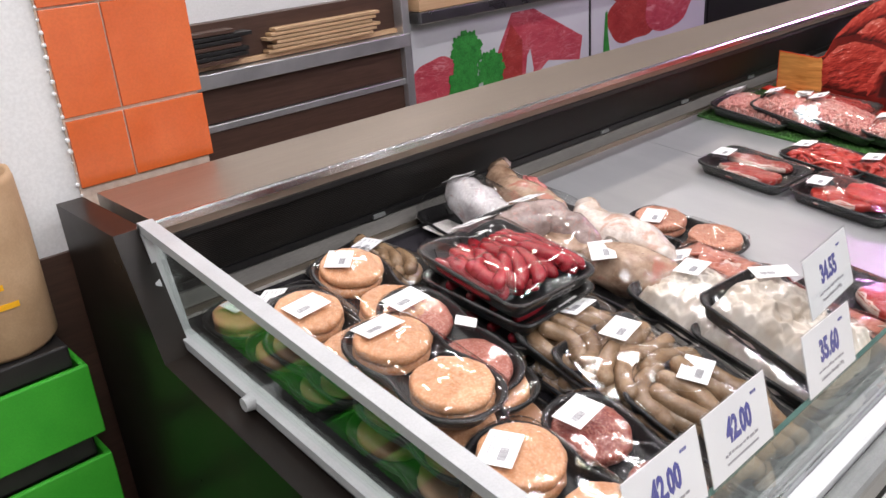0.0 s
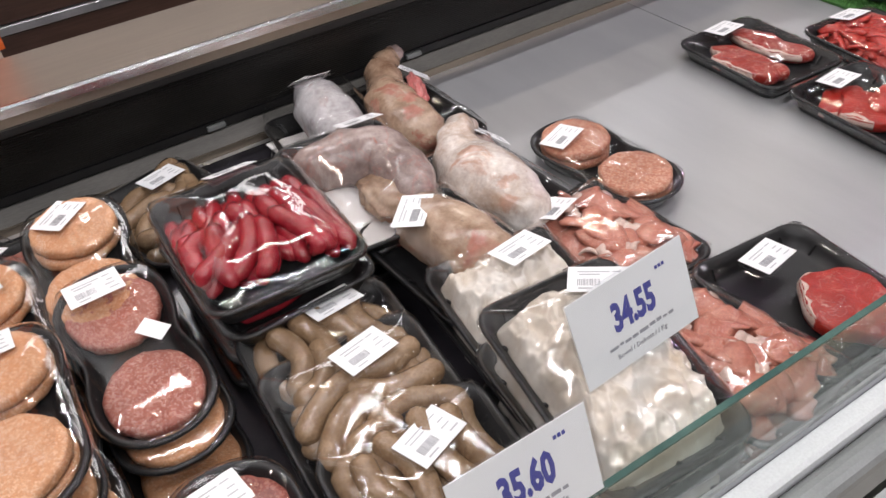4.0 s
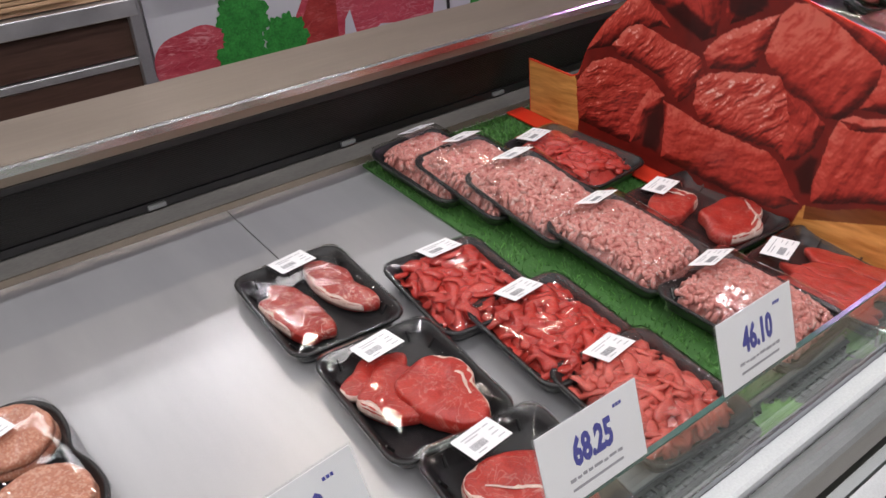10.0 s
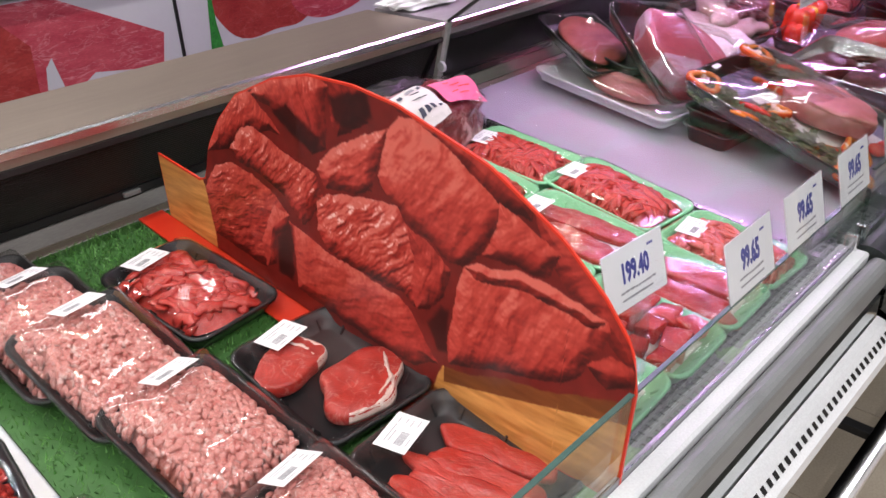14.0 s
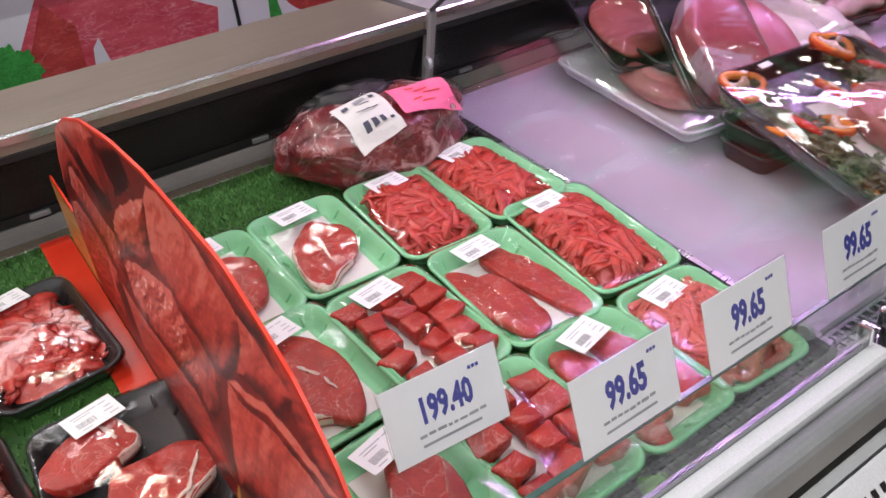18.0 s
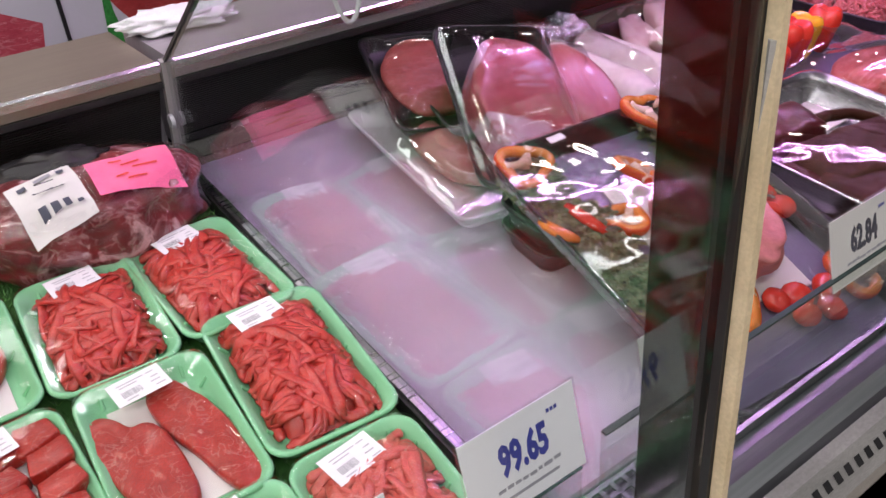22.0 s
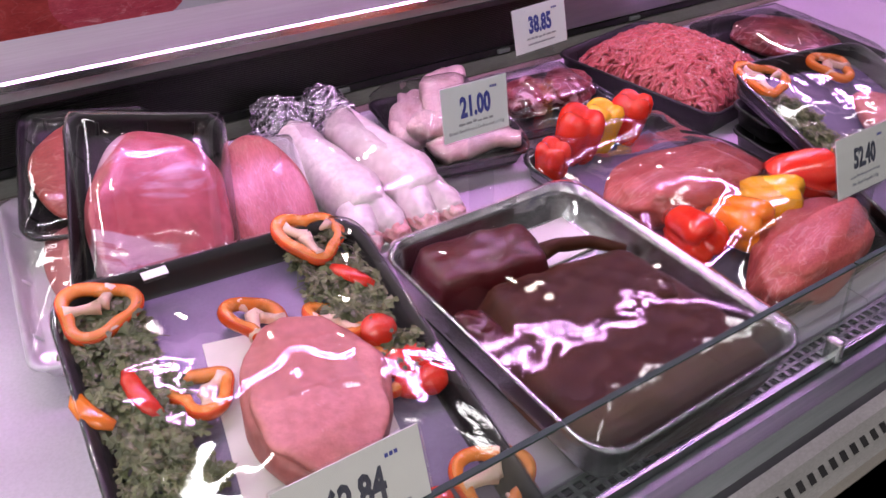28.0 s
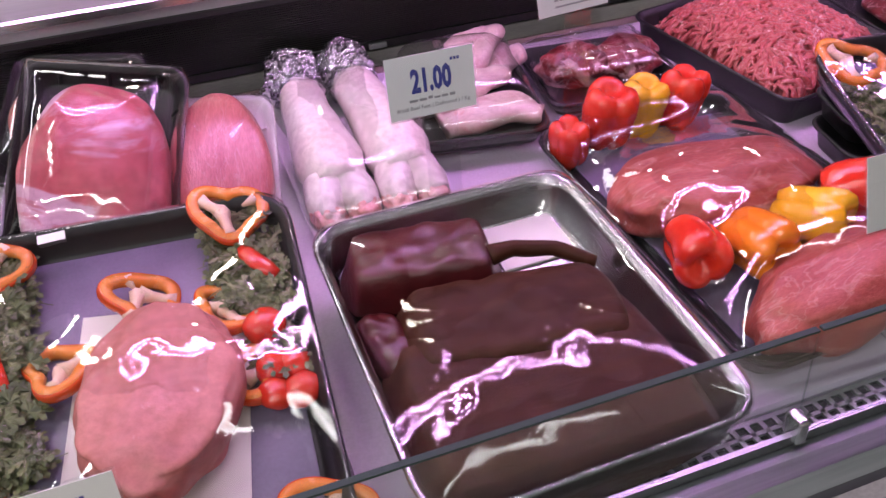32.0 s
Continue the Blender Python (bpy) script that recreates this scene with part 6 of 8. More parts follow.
def sign_bow(y, z):
    """The thin board leans away a little at its front top."""
    return 0.10 * np.maximum(0.0, 0.88 - y) * np.clip((z - 0.74) / 0.3, 0.0, 1.1)


def sign_sheet(ny, nz, x_off, inset=0.0):
    """A sheet of vertices that follows the board's outline and bow."""
    u = np.linspace(SIGN_Y0 + inset, SIGN_Y1 - inset, ny)
    y = np.repeat(u, nz)
    lo, hi = sign_low(y), sign_top(y)
    z = lo + inset + (hi - lo - 2 * inset) * np.tile(np.linspace(0, 1, nz), ny)
    k = (np.arange(ny - 1)[:, None] * nz + np.arange(nz - 1)[None, :]).ravel()
    return np.stack([sign_bow(y, z) + x_off, y, z], 1), np.stack([k, k + 1, k + nz + 1, k + nz], 1)


nyb, nzb = 90, 12
front_v, front_f = sign_sheet(nyb, nzb, 0.0)
back_v, back_f = sign_sheet(nyb, nzb, 0.0035)
m = len(front_v)
rim = [i * nzb + nzb - 1 for i in range(nyb)] + [(nyb - 1) * nzb + j for j in range(nzb - 2, -1, -1)] + [i * nzb for i in range(nyb - 2, -1, -1)] + list(range(1, nzb - 1))
faces = front_f.tolist() + (back_f[:, ::-1] + m).tolist() + [(a, b, b + m, a + m) for a, b in zip(rim, rim[1:] + rim[:1])]
me = bpy.data.meshes.new("board")
me.from_pydata(np.concatenate([front_v, back_v]).tolist(), [], faces)
part("board", me, SIGN_RED, sign, "red edged board")
part("base_flap", extrude_x([(0.62, deck(0.62) + 0.0135), (1.33, deck(1.33) + 0.0135), (1.33, deck(1.33) + 0.0165), (0.62, deck(0.62) + 0.0165)], -0.050, -0.002), SIGN_RED, sign, "red folded base of the board")

# the printed picture: ink tones of overlapping cubes of meat on a wooden board
INK = np.random.default_rng(12).uniform(0, 1, (64, 64))


def grain2(a, b, scale):
    """Smooth value noise over two coordinates, 0 to 1."""
    a, b = a * scale, b * scale
    i, j = np.floor(a).astype(int), np.floor(b).astype(int)
    f, g = a - i, b - j
    f, g = f * f * (3 - 2 * f), g * g * (3 - 2 * g)
    p = lambda di, dj: INK[(i + di) % 64, (j + dj) % 64]
    return (p(0, 0) * (1 - f) + p(1, 0) * f) * (1 - g) + (p(0, 1) * (1 - f) + p(1, 1) * f) * g


def fractal2(a, b, scale, octaves=4):
    total, weight = 0.0, 0.0
    for k in range(octaves):
        total = total + grain2(a + 0.37 * k, b - 0.21 * k, scale * 2 ** k) * 0.55 ** k
        weight += 0.55 ** k
    return total / weight


def step(lo, hi, v):
    t = np.clip((v - lo) / (hi - lo), 0, 1)
    return t * t * (3 - 2 * t)


NY, NZ = 640, 230
pv, pf = sign_sheet(NY, NZ, -0.0008, 0.003)
PY, PZ = pv[:, 1], pv[:, 2]
wy = PY + 0.010 * (fractal2(PY, PZ, 40) - 0.5)
wz = PZ + 0.010 * (fractal2(PY + 3, PZ, 40) - 0.5)
tone = 0.17 + 0.14 * fractal2(PY, PZ, 30)
gleam = np.zeros(len(PY))
wood = np.zeros(len(PY))


def relief(height):
    """Slopes of a printed cube's surface, to the right and up."""
    h, y, z = (q.reshape(NY, NZ) for q in (height, PY, PZ))
    up = np.gradient(h, axis=1) / np.gradient(z, axis=1)
    dy = np.gradient(y, axis=0)
    side = np.gradient(h, axis=0) / dy - up * np.gradient(z, axis=0) / dy
    return -side.ravel(), up.ravel()


def covered(pts):
    """Which ink points lie inside an outline, how far from its edge, and how far that edge faces the light."""
    inside, near, facing = np.zeros(len(PY), bool), np.full(len(PY), 9.0), np.zeros(len(PY))
    turn = sum(a[0] * b[1] - b[0] * a[1] for a, b in zip(pts, pts[1:] + pts[:1]))
    for (y0, z0), (y1, z1) in zip(pts, pts[1:] + pts[:1]):
        if z0 != z1:
            cross = ((z0 > wz) != (z1 > wz)) & (wy < y0 + (y1 - y0) * (wz - z0) / (z1 - z0))
            inside ^= cross
        ey, ez = y1 - y0, z1 - z0
        size = math.hypot(ey, ez) + 1e-9
        t = np.clip(((wy - y0) * ey + (wz - z0) * ez) / size ** 2, 0, 1)
        d = np.hypot(wy - y0 - t * ey, wz - z0 - t * ez)
        out_y, out_z = (ez / size, -ey / size) if turn > 0 else (-ez / size, ey / size)
        lit = 0.25 * out_y + 0.95 * out_z
        facing = np.where(d < near, lit, facing)
        near = np.minimum(near, d)
    return inside, near, facing


def chunk(level, slope, fibre, wet, *pts):
    """One printed cube: its mean tone, its fall of tone downwards, its fibre direction in degrees and its wetness."""
    global tone, gleam
    pts = list(pts)
    inside, near, facing = covered(pts)
    zs = [p[1] for p in pts]
    mid, half = (max(zs) + min(zs)) / 2, (max(zs) - min(zs)) / 2
    c, s = math.cos(radians(fibre)), math.sin(radians(fibre))
    along, across = wy * c + wz * s, -wy * s + wz * c
    bent = across + 0.010 * grain2(along, across, 28)
    fold = fractal2(along * 0.25 + level, bent, 48, 2)
    line = fractal2(along * 0.18, bent, 150, 3)
    depth = np.where(inside, near, -near)
    height = 0.0095 * np.tanh(depth / 0.014) + 0.0065 * fold + (0.0012 + 0.0038 * wet) * line + 0.004 * fractal2(PY, PZ + level, 60, 3)
    hx, hz = relief(height)
    size = np.sqrt(hx * hx + hz * hz + 1.0)
    lit = np.clip((0.42 * hx - 0.62 * hz + 0.66) / size, 0, 1)
    half_way = np.clip((0.24 * hx - 0.36 * hz + 0.90) / size, 0, 1)
    v = (level + slope * (PZ - mid) / half) * (0.32 + 1.05 * lit) + 0.10 * half_way ** 7 + 0.14 * (fractal2(PY, PZ, 70, 3) - 0.5)
    v *= 1 - 0.5 * np.exp(-(np.maximum(depth, 0) / 0.012) ** 2) * np.clip(-facing + 0.1, 0, 1)
    patch = step(0.40, 0.66, fractal2(PY + 1.7, PZ, 38, 2))
    g = half_way ** 40 * (0.05 + 0.95 * wet * patch) * step(0.35, 0.75, fractal2(along, across, 170, 2))
    tone = np.where(inside, np.clip(v, 0.02, 0.74), tone)
    gleam = np.where(inside, g, gleam)


def shade(pts, drop=0.5):
    """The printed dark gap beside a cube."""
    global tone
    inside, near, _ = covered(list(pts))
    tone = np.where(inside, tone * (1 - drop * step(0.0, 0.01, near)), tone)


chunk(0.40, 0.10, 70, 0.55, (0.988, 1.071), (0.925, 1.115), (0.836, 1.130), (0.811, 1.118), (0.822, 1.078), (0.827, 1.025), (0.853, 1.013), (0.889, 1.034), (0.936, 1.066))
chunk(0.42, 0.06, -50, 0.5, (1.092, 1.010), (1.031, 1.070), (0.988, 1.078), (0.937, 1.045), (0.923, 1.030), (1.002, 1.014), (1.062, 0.972), (1.130, 0.950))
chunk(0.28, -0.06, 80, 0.1, (0.808, 1.130), (0.755, 1.125), (0.748, 1.077), (0.781, 1.059), (0.804, 1.045), (0.813, 1.067))
chunk(0.36, 0.10, -60, 0.0, (0.720, 1.115), (0.621, 1.090), (0.568, 1.070), (0.505, 1.040), (0.500, 1.010), (0.551, 1.015), (0.592, 1.045), (0.640, 1.070))
chunk(0.36, 0.06, -30, 0.3, (0.505, 1.030), (0.440, 0.995), (0.385, 0.945), (0.352, 0.900), (0.350, 0.868), (0.39, 0.900), (0.441, 0.935), (0.470, 0.965))
chunk(0.47, 0.04, -42, 0.75, (1.019, 1.015), (0.985, 1.025), (0.939, 1.009), (0.890, 0.995), (0.852, 0.982), (0.843, 0.949), (0.877, 0.906), (0.898, 0.894), (0.932, 0.930), (0.985, 0.947), (1.040, 0.957), (1.062, 0.972))
chunk(0.40, 0.05, -20, 0.6, (1.118, 0.928), (1.064, 0.950), (1.007, 0.942), (0.954, 0.921), (0.925, 0.900), (0.935, 0.874), (0.969, 0.850), (0.977, 0.798), (1.007, 0.780), (1.067, 0.786), (1.150, 0.798), (1.158, 0.880))
chunk(0.44, 0.08, -58, 0.05, (0.960, 0.905), (0.925, 0.900), (0.935, 0.874), (0.969, 0.850), (0.977, 0.798), (1.007, 0.780), (1.010, 0.830), (0.985, 0.872))
shade(((0.969, 0.850), (0.935, 0.874), (0.925, 0.800), (0.940, 0.775), (0.977, 0.780)), 0.7)
chunk(0.52, 0.06, -30, 0.45, (0.849, 0.993), (0.820, 1.026), (0.766, 1.055), (0.715, 1.078), (0.728, 1.043), (0.740, 1.009), (0.746, 0.987), (0.778, 0.973), (0.836, 0.967))
chunk(0.52, 0.14, -52, 0.12, (0.715, 1.076), (0.695, 1.095), (0.668, 1.096), (0.640, 1.079), (0.606, 1.060), (0.572, 1.038), (0.545, 1.015), (0.550, 0.985), (0.570, 0.949), (0.593, 0.924), (0.617, 0.923), (0.645, 0.942), (0.683, 0.957), (0.723, 0.987), (0.736, 1.010), (0.728, 1.043))
chunk(0.46, 0.06, -35, 0.30, (0.547, 1.020), (0.511, 1.006), (0.479, 0.991), (0.459, 0.980), (0.471, 0.953), (0.481, 0.945), (0.519, 0.951), (0.550, 0.949), (0.567, 0.950), (0.550, 0.985))
chunk(0.53, 0.02, -40, 0.95, (0.858, 0.942), (0.836, 0.958), (0.777, 0.971), (0.730, 0.975), (0.703, 0.975), (0.690, 0.956), (0.659, 0.944), (0.628, 0.927), (0.612, 0.912), (0.625, 0.875), (0.648, 0.844), (0.670, 0.836), (0.696, 0.852), (0.746, 0.854), (0.808, 0.860), (0.845, 0.871), (0.862, 0.897))
chunk(0.40, -0.04, -75, 0.3, (0.690, 0.956), (0.659, 0.944), (0.628, 0.927), (0.612, 0.912), (0.625, 0.875), (0.648, 0.844), (0.670, 0.836), (0.682, 0.870), (0.676, 0.915))
chunk(0.45, 0.10, -14, 0.06, (0.929, 0.889), (0.893, 0.880), (0.836, 0.863), (0.772, 0.853), (0.712, 0.847), (0.686, 0.834), (0.658, 0.794), (0.631, 0.769), (0.678, 0.745), (0.767, 0.748), (0.845, 0.758), (0.928, 0.775), (0.921, 0.833))
chunk(0.48, 0.06, -70, 0.04, (0.593, 0.924), (0.574, 0.936), (0.548, 0.937), (0.512, 0.947), (0.463, 0.939), (0.420, 0.929), (0.391, 0.921), (0.386, 0.912), (0.398, 0.879), (0.423, 0.838), (0.438, 0.827), (0.486, 0.813), (0.551, 0.796), (0.612, 0.777), (0.619, 0.802), (0.610, 0.846), (0.603, 0.895))
chunk(0.60, 0.02, -14, 0.15, (0.593, 0.924), (0.574, 0.936), (0.548, 0.937), (0.512, 0.947), (0.463, 0.939), (0.420, 0.929), (0.391, 0.921), (0.405, 0.908), (0.455, 0.918), (0.520, 0.922), (0.575, 0.912))
chunk(0.30, 0.05, -20, 0.2, (0.410, 0.862), (0.382, 0.885), (0.352, 0.880), (0.346, 0.860), (0.382, 0.845))
for gap in (((0.942, 1.062), (0.899, 1.082), (0.829, 1.044), (0.841, 1.015), (0.869, 1.015), (0.911, 1.038)), ((0.952, 0.877), (0.915, 0.894), (0.916, 0.844), (0.950, 0.782), (0.983, 0.778)),
            ((0.657, 0.822), (0.631, 0.862), (0.611, 0.860), (0.613, 0.790), (0.636, 0.785)), ((0.818, 1.107), (0.745, 1.125), (0.736, 1.085), (0.782, 1.059), (0.810, 1.065))):
    shade(gap, 0.72)
for plank in (((1.310, 0.770), (1.310, 0.912), (1.165, 0.898), (1.158, 0.880), (1.150, 0.798), (1.155, 0.760)),
              ((0.650, 0.700), (0.625, 0.768), (0.600, 0.772), (0.520, 0.795), (0.438, 0.812), (0.395, 0.825), (0.340, 0.845), (0.340, 0.700))):
    wood = np.where(covered(list(plank))[0], 1.0, wood)

RAMP_T = (0.0, 0.12, 0.28, 0.45, 0.60, 0.75, 0.88, 1.0)
RAMP_R = (0.016, 0.050, 0.19, 0.40, 0.55, 0.68, 0.82, 0.92)
RAMP_G = (0.004, 0.006, 0.014, 0.034, 0.068, 0.15, 0.34, 0.58)
RAMP_B = (0.003, 0.005, 0.010, 0.024, 0.046, 0.11, 0.28, 0.50)
tone = np.where(wood > 0.5, 0.5, tone + 0.55 * gleam)
ink = np.stack([np.interp(tone, RAMP_T, c) for c in (RAMP_R, RAMP_G, RAMP_B)], 1)
streak = fractal2(PY * 0.12, PZ + 0.006 * grain2(PY, PZ, 20), 150, 4)
plank_ink = np.stack([0.36 + 0.50 * streak, 0.12 + 0.30 * streak, 0.015 + 0.11 * streak], 1)
under = (PY < 0.62) & (PZ > 0.745 + 0.25 * (0.62 - PY))
plank_ink = np.where(under[:, None], plank_ink * np.array((0.30, 0.20, 0.18)), plank_ink)
ink = np.where(wood[:, None] > 0.5, plank_ink, ink)
me = bpy.data.meshes.new("print")
me.from_pydata(pv.tolist(), [], pf.tolist())
layer = me.color_attributes.new("ink", "FLOAT_COLOR", "POINT")
layer.data.foreach_set("color", np.concatenate([ink, np.ones((len(ink), 1))], 1).astype(np.float32).ravel())
PRINT, nt, bs = nodes_of("printed_meat_picture")
attr = nt.nodes.new("ShaderNodeAttribute")
attr.attribute_name = "ink"
dots = noise_tex(nt, coords(nt, loose=False), 900, 2)
nt.links.new(mixed(nt, 0.08, attr.outputs["Color"], ramp(nt, dots, [(0.35, (0.45, 0.42, 0.42)), (0.65, (1, 1, 1))]), "MULTIPLY"), bs.inputs["Base Color"])
bs.inputs["Roughness"].default_value = 0.3
part("print", me, PRINT, sign, "printed picture of wet red meat cubes on a wooden board")

# ---- artificial turf under the right half of the first case ----
turf = thing("turf_mat", pose(0, 0, 0), "green artificial grass mat on the steel deck", "turf mat")
part("backing", extrude_x([(0.445, deck(0.445) + 0.001), (1.340, deck(1.340) + 0.001), (1.340, deck(1.340) + 0.006), (0.445, deck(0.445) + 0.006)], 2.262, 3.424), TURF, turf)
g = np.random.default_rng(4)
NB = 60000
bx, by = g.uniform(2.262, 3.424, NB), g.uniform(0.445, 1.34, NB)
keep = (by > 1.08) | (g.uniform(0, 1, NB) < 0.35)
bx, by = bx[keep], by[keep]
m = len(bx)
ang, hgt, lean_x, lean_y = g.uniform(0, 6.283, m), g.uniform(0.005, 0.011, m), g.normal(0, 0.005, m), g.normal(0, 0.005, m)
bz = DECK_Z - SLOPE * (DECK_BACK - by) + 0.0058
co = np.empty((m, 3, 3))
co[:, 0] = np.stack([bx - 0.0013 * np.cos(ang), by - 0.0013 * np.sin(ang), bz], 1)
co[:, 1] = np.stack([bx + 0.0013 * np.cos(ang), by + 0.0013 * np.sin(ang), bz], 1)
co[:, 2] = np.stack([bx + lean_x, by + lean_y, bz + hgt], 1)
me = bpy.data.meshes.new("turf_surface")
me.from_pydata(co.reshape(-1, 3).tolist(), [], np.arange(3 * m).reshape(-1, 3).tolist())
tagged(part("turf_surface", me, TURF_BLADE, turf), kind="stuff")

# ---- price tags ----
SLEEVE = clear("tag_sleeve", (0.96, 0.97, 0.98), 0.05, 0.08)
LINES = {"34.55": "Bowel / Defrost / / Kg", "35.60": "Lebanese Sausage / Kg", "48.20": "Australian Beef Topside / Kg", "21.00": "Brazil Beef Feet ( Defrosted ) / Kg", "52.40": "Nz- Beef Topside / Kg"}


def price_tag(text, x0, y, z0, w=0.132, h=0.086, lean=14.0, yaw=0.0, roll=0.0, foot=None, card=None, ink=None):
    """A printed card in a clear sleeve. Its foot reaches down to the deck, or grips the glass edge."""
    t = thing("price_tag", pose(x0 + w / 2, y, z0, 0, 0, yaw), "white price card reading %s in a clear holder" % text, "price tag", "price tags")
    tilt = pose(0, 0, 0, -lean, 0, 0) @ pose(0, 0, 0, 0, -roll, 0)
    face = part("card", box(w - 0.004, 0.0012, h - 0.004, 0, 0, 0.002), card or CARD, t, "white printed card", tilt)
    part("sleeve", box(w, 0.0034, h, 0, 0.0, 0, 0.0), SLEEVE, t, "clear sleeve", tilt)
    up = pose(0, 0, 0, 90, 0, 0)
    words("price", text, 0.033 if len(text) < 6 else 0.030, ink or INK_BLUE, face, pose(0.0, -0.0009, h * 0.56) @ up @ Matrix.Diagonal((0.70, 1.18, 1, 1)), "", 0.040)
    for i in range(3):
        part("currency_mark", cached(("mark",), lambda: box(0.003, 0.0004, 0.0035)), ink or INK_BLUE, face, "", pose(w * 0.24 + 0.0042 * i, -0.0009, h * 0.80))
    gt = random.Random(hash_of(text))
    xx = -w * 0.26
    while xx < w * 0.26:
        bw = gt.uniform(0.004, 0.011)
        part("small_script", box(bw, 0.0004, gt.uniform(0.0022, 0.0036)), INK_GREY, face, "", pose(xx + bw / 2, -0.0009, h * 0.27 + gt.uniform(-0.0006, 0.0006)))
        xx += bw + 0.002
    if text in LINES:
        words("small_words", LINES[text], 0.0068, INK_GREY, face, pose(0, -0.0009, h * 0.17) @ up)
    else:
        part("small_script", box(w * 0.5, 0.0004, 0.0026), INK_GREY, face, "", pose(0, -0.0009, h * 0.155))
    drop = foot if foot is not None else 0.030
    part("foot", box(0.045, 0.002, drop, 0.008, 0.0026, -drop + 0.006), SLEEVE, t, "clear acrylic foot")
    if foot is not None:
        part("foot_plate", box(0.05, 0.045, 0.0025, 0.008, 0.018, -drop + 0.0042), SLEEVE, t, "clear acrylic base")
    return t


def hash_of(text):
    return sum((i + 3) * ord(c) for i, c in enumerate(text))


ON_GLASS = (GLASS_Y - 0.0035, GLASS_TOP + 0.004)
for text, x in (("42.00", 0.515), ("42.00", 0.655), ("35.60", 0.876), ("40.85", 1.372), ("68.25", 1.838), ("46.10", 2.088), ("99.65", 2.940), ("99.65", 3.114)):
    price_tag(text, x, *ON_GLASS)
price_tag("99.65", 3.308, *ON_GLASS, w=0.124)
for text, x in (("62.84", 3.508), ("62.84", 3.798)):
    price_tag(text, x, *ON_GLASS, w=0.128, card=CARD_GREY, ink=INK_DARK)


def standing(text, x, y, z, **kw):
    return price_tag(text, x, y, z, foot=z - deck(y) - 0.002, **kw)


standing("34.55", 1.063, 0.432, 0.862, w=0.142, h=0.094, roll=4)
standing("48.20", 1.596, 0.452, 0.840, w=0.133, h=0.092, roll=5)
standing("199.40", 2.797, 0.430, 0.868, w=0.126, h=0.084, yaw=-4)
standing("52.40", 4.683, 0.485, 0.836, w=0.132, h=0.088, lean=16, card=CARD_GREY, ink=INK_DARK)
standing("21.00", 4.255, 0.815, 0.924, w=0.115, h=0.080, lean=6)
standing("38.85", 4.556, 1.035, 0.936, w=0.120, h=0.080, lean=8, roll=3)

# ---- wrapped whole joint on the turf ----
joint = thing("wrapped_joint", rest(3.235, 1.212, 0.012, -6), "large raw beef joint in clear wrap with white and pink labels", "beef joint")
JOINT = flesh("joint_meat", (0.06, 0.005, 0.009), (0.29, 0.035, 0.042), (0.68, 0.42, 0.43), 0.56, scale=20)
part("meat", lump_mesh(0.178, 0.104, 0.067, 5, 0.13, 1.3, 5, 0.72, 0.3), JOINT, joint)
wrap = lump_mesh(0.184, 0.109, 0.070, 5, 0.13, 1.3, 6, 0.72, 0.3)
jitter(wrap, 0.004, 42, 2)
jitter(wrap, 0.003, 110, 5)
wrap_top = [v.co.copy() for v in wrap.verts if v.co.z > 0.02]
part("clear_wrap", wrap, FILM, joint, "crinkled clear wrap")


def wrap_height(x, y):
    near = [q.z for q in wrap_top if (q.x - x) ** 2 + (q.y - y) ** 2 < 0.0003]
    near = sorted(near)[len(near) // 2:]
    return (sum(near) / len(near) if near else 0.06) + 0.006


def laid(name, w, l, cx, cy, turn, u, v, lift, material, parent, label=""):
    """A label, or a mark printed on one, laid over the joint's curved top and bent with it."""
    n = 8 if w > 0.05 else 2
    base = pose(cx, cy, 0, 0, 0, turn)
    rows = []
    bm = bmesh.new()
    for j in range(n + 1):
        row = []
        for i in range(n + 1):
            p = base @ Vector((u + (i / n - 0.5) * w, v + (j / n - 0.5) * l, 0))
            row.append(bm.verts.new((p.x, p.y, wrap_height(p.x, p.y) + lift)))
        rows.append(row)
    for r0, r1 in zip(rows, rows[1:]):
        for i in range(n):
            bm.faces.new((r0[i], r0[i + 1], r1[i + 1], r1[i]))
    return part(name, smooth(bm), material, parent, label)


WHITE_AT, PINK_AT = (-0.036, -0.056, 10), (0.084, -0.040, 6)
wl = laid("white_label", 0.092, 0.100, *WHITE_AT, 0, 0, 0, CARD_GREY, joint, "white printed label")
for mx, my, mw, mh in ((-0.017, -0.024, 0.011, 0.014), (0.0, -0.024, 0.011, 0.014), (0.016, -0.024, 0.009, 0.014), (-0.026, 0.031, 0.012, 0.010), (0.004, 0.032, 0.024, 0.009), (0.029, 0.030, 0.010, 0.009), (0.032, -0.030, 0.008, 0.007)):
    laid("printed_mark", mw, mh, *WHITE_AT, mx, my, 0.0025, INK_DARK if mw < 0.02 else INK_GREY, wl)
pl = laid("pink_label", 0.122, 0.070, *PINK_AT, 0, 0, 0.001, PINK_STICKER, joint, "bright pink label")
for i in range(5):
    laid("printed_mark", 0.018 + 0.009 * (i % 3), 0.003, *PINK_AT, -0.02 + 0.018 * (i % 3), 0.02 - 0.01 * i, 0.003, SIGN_RED, pl)
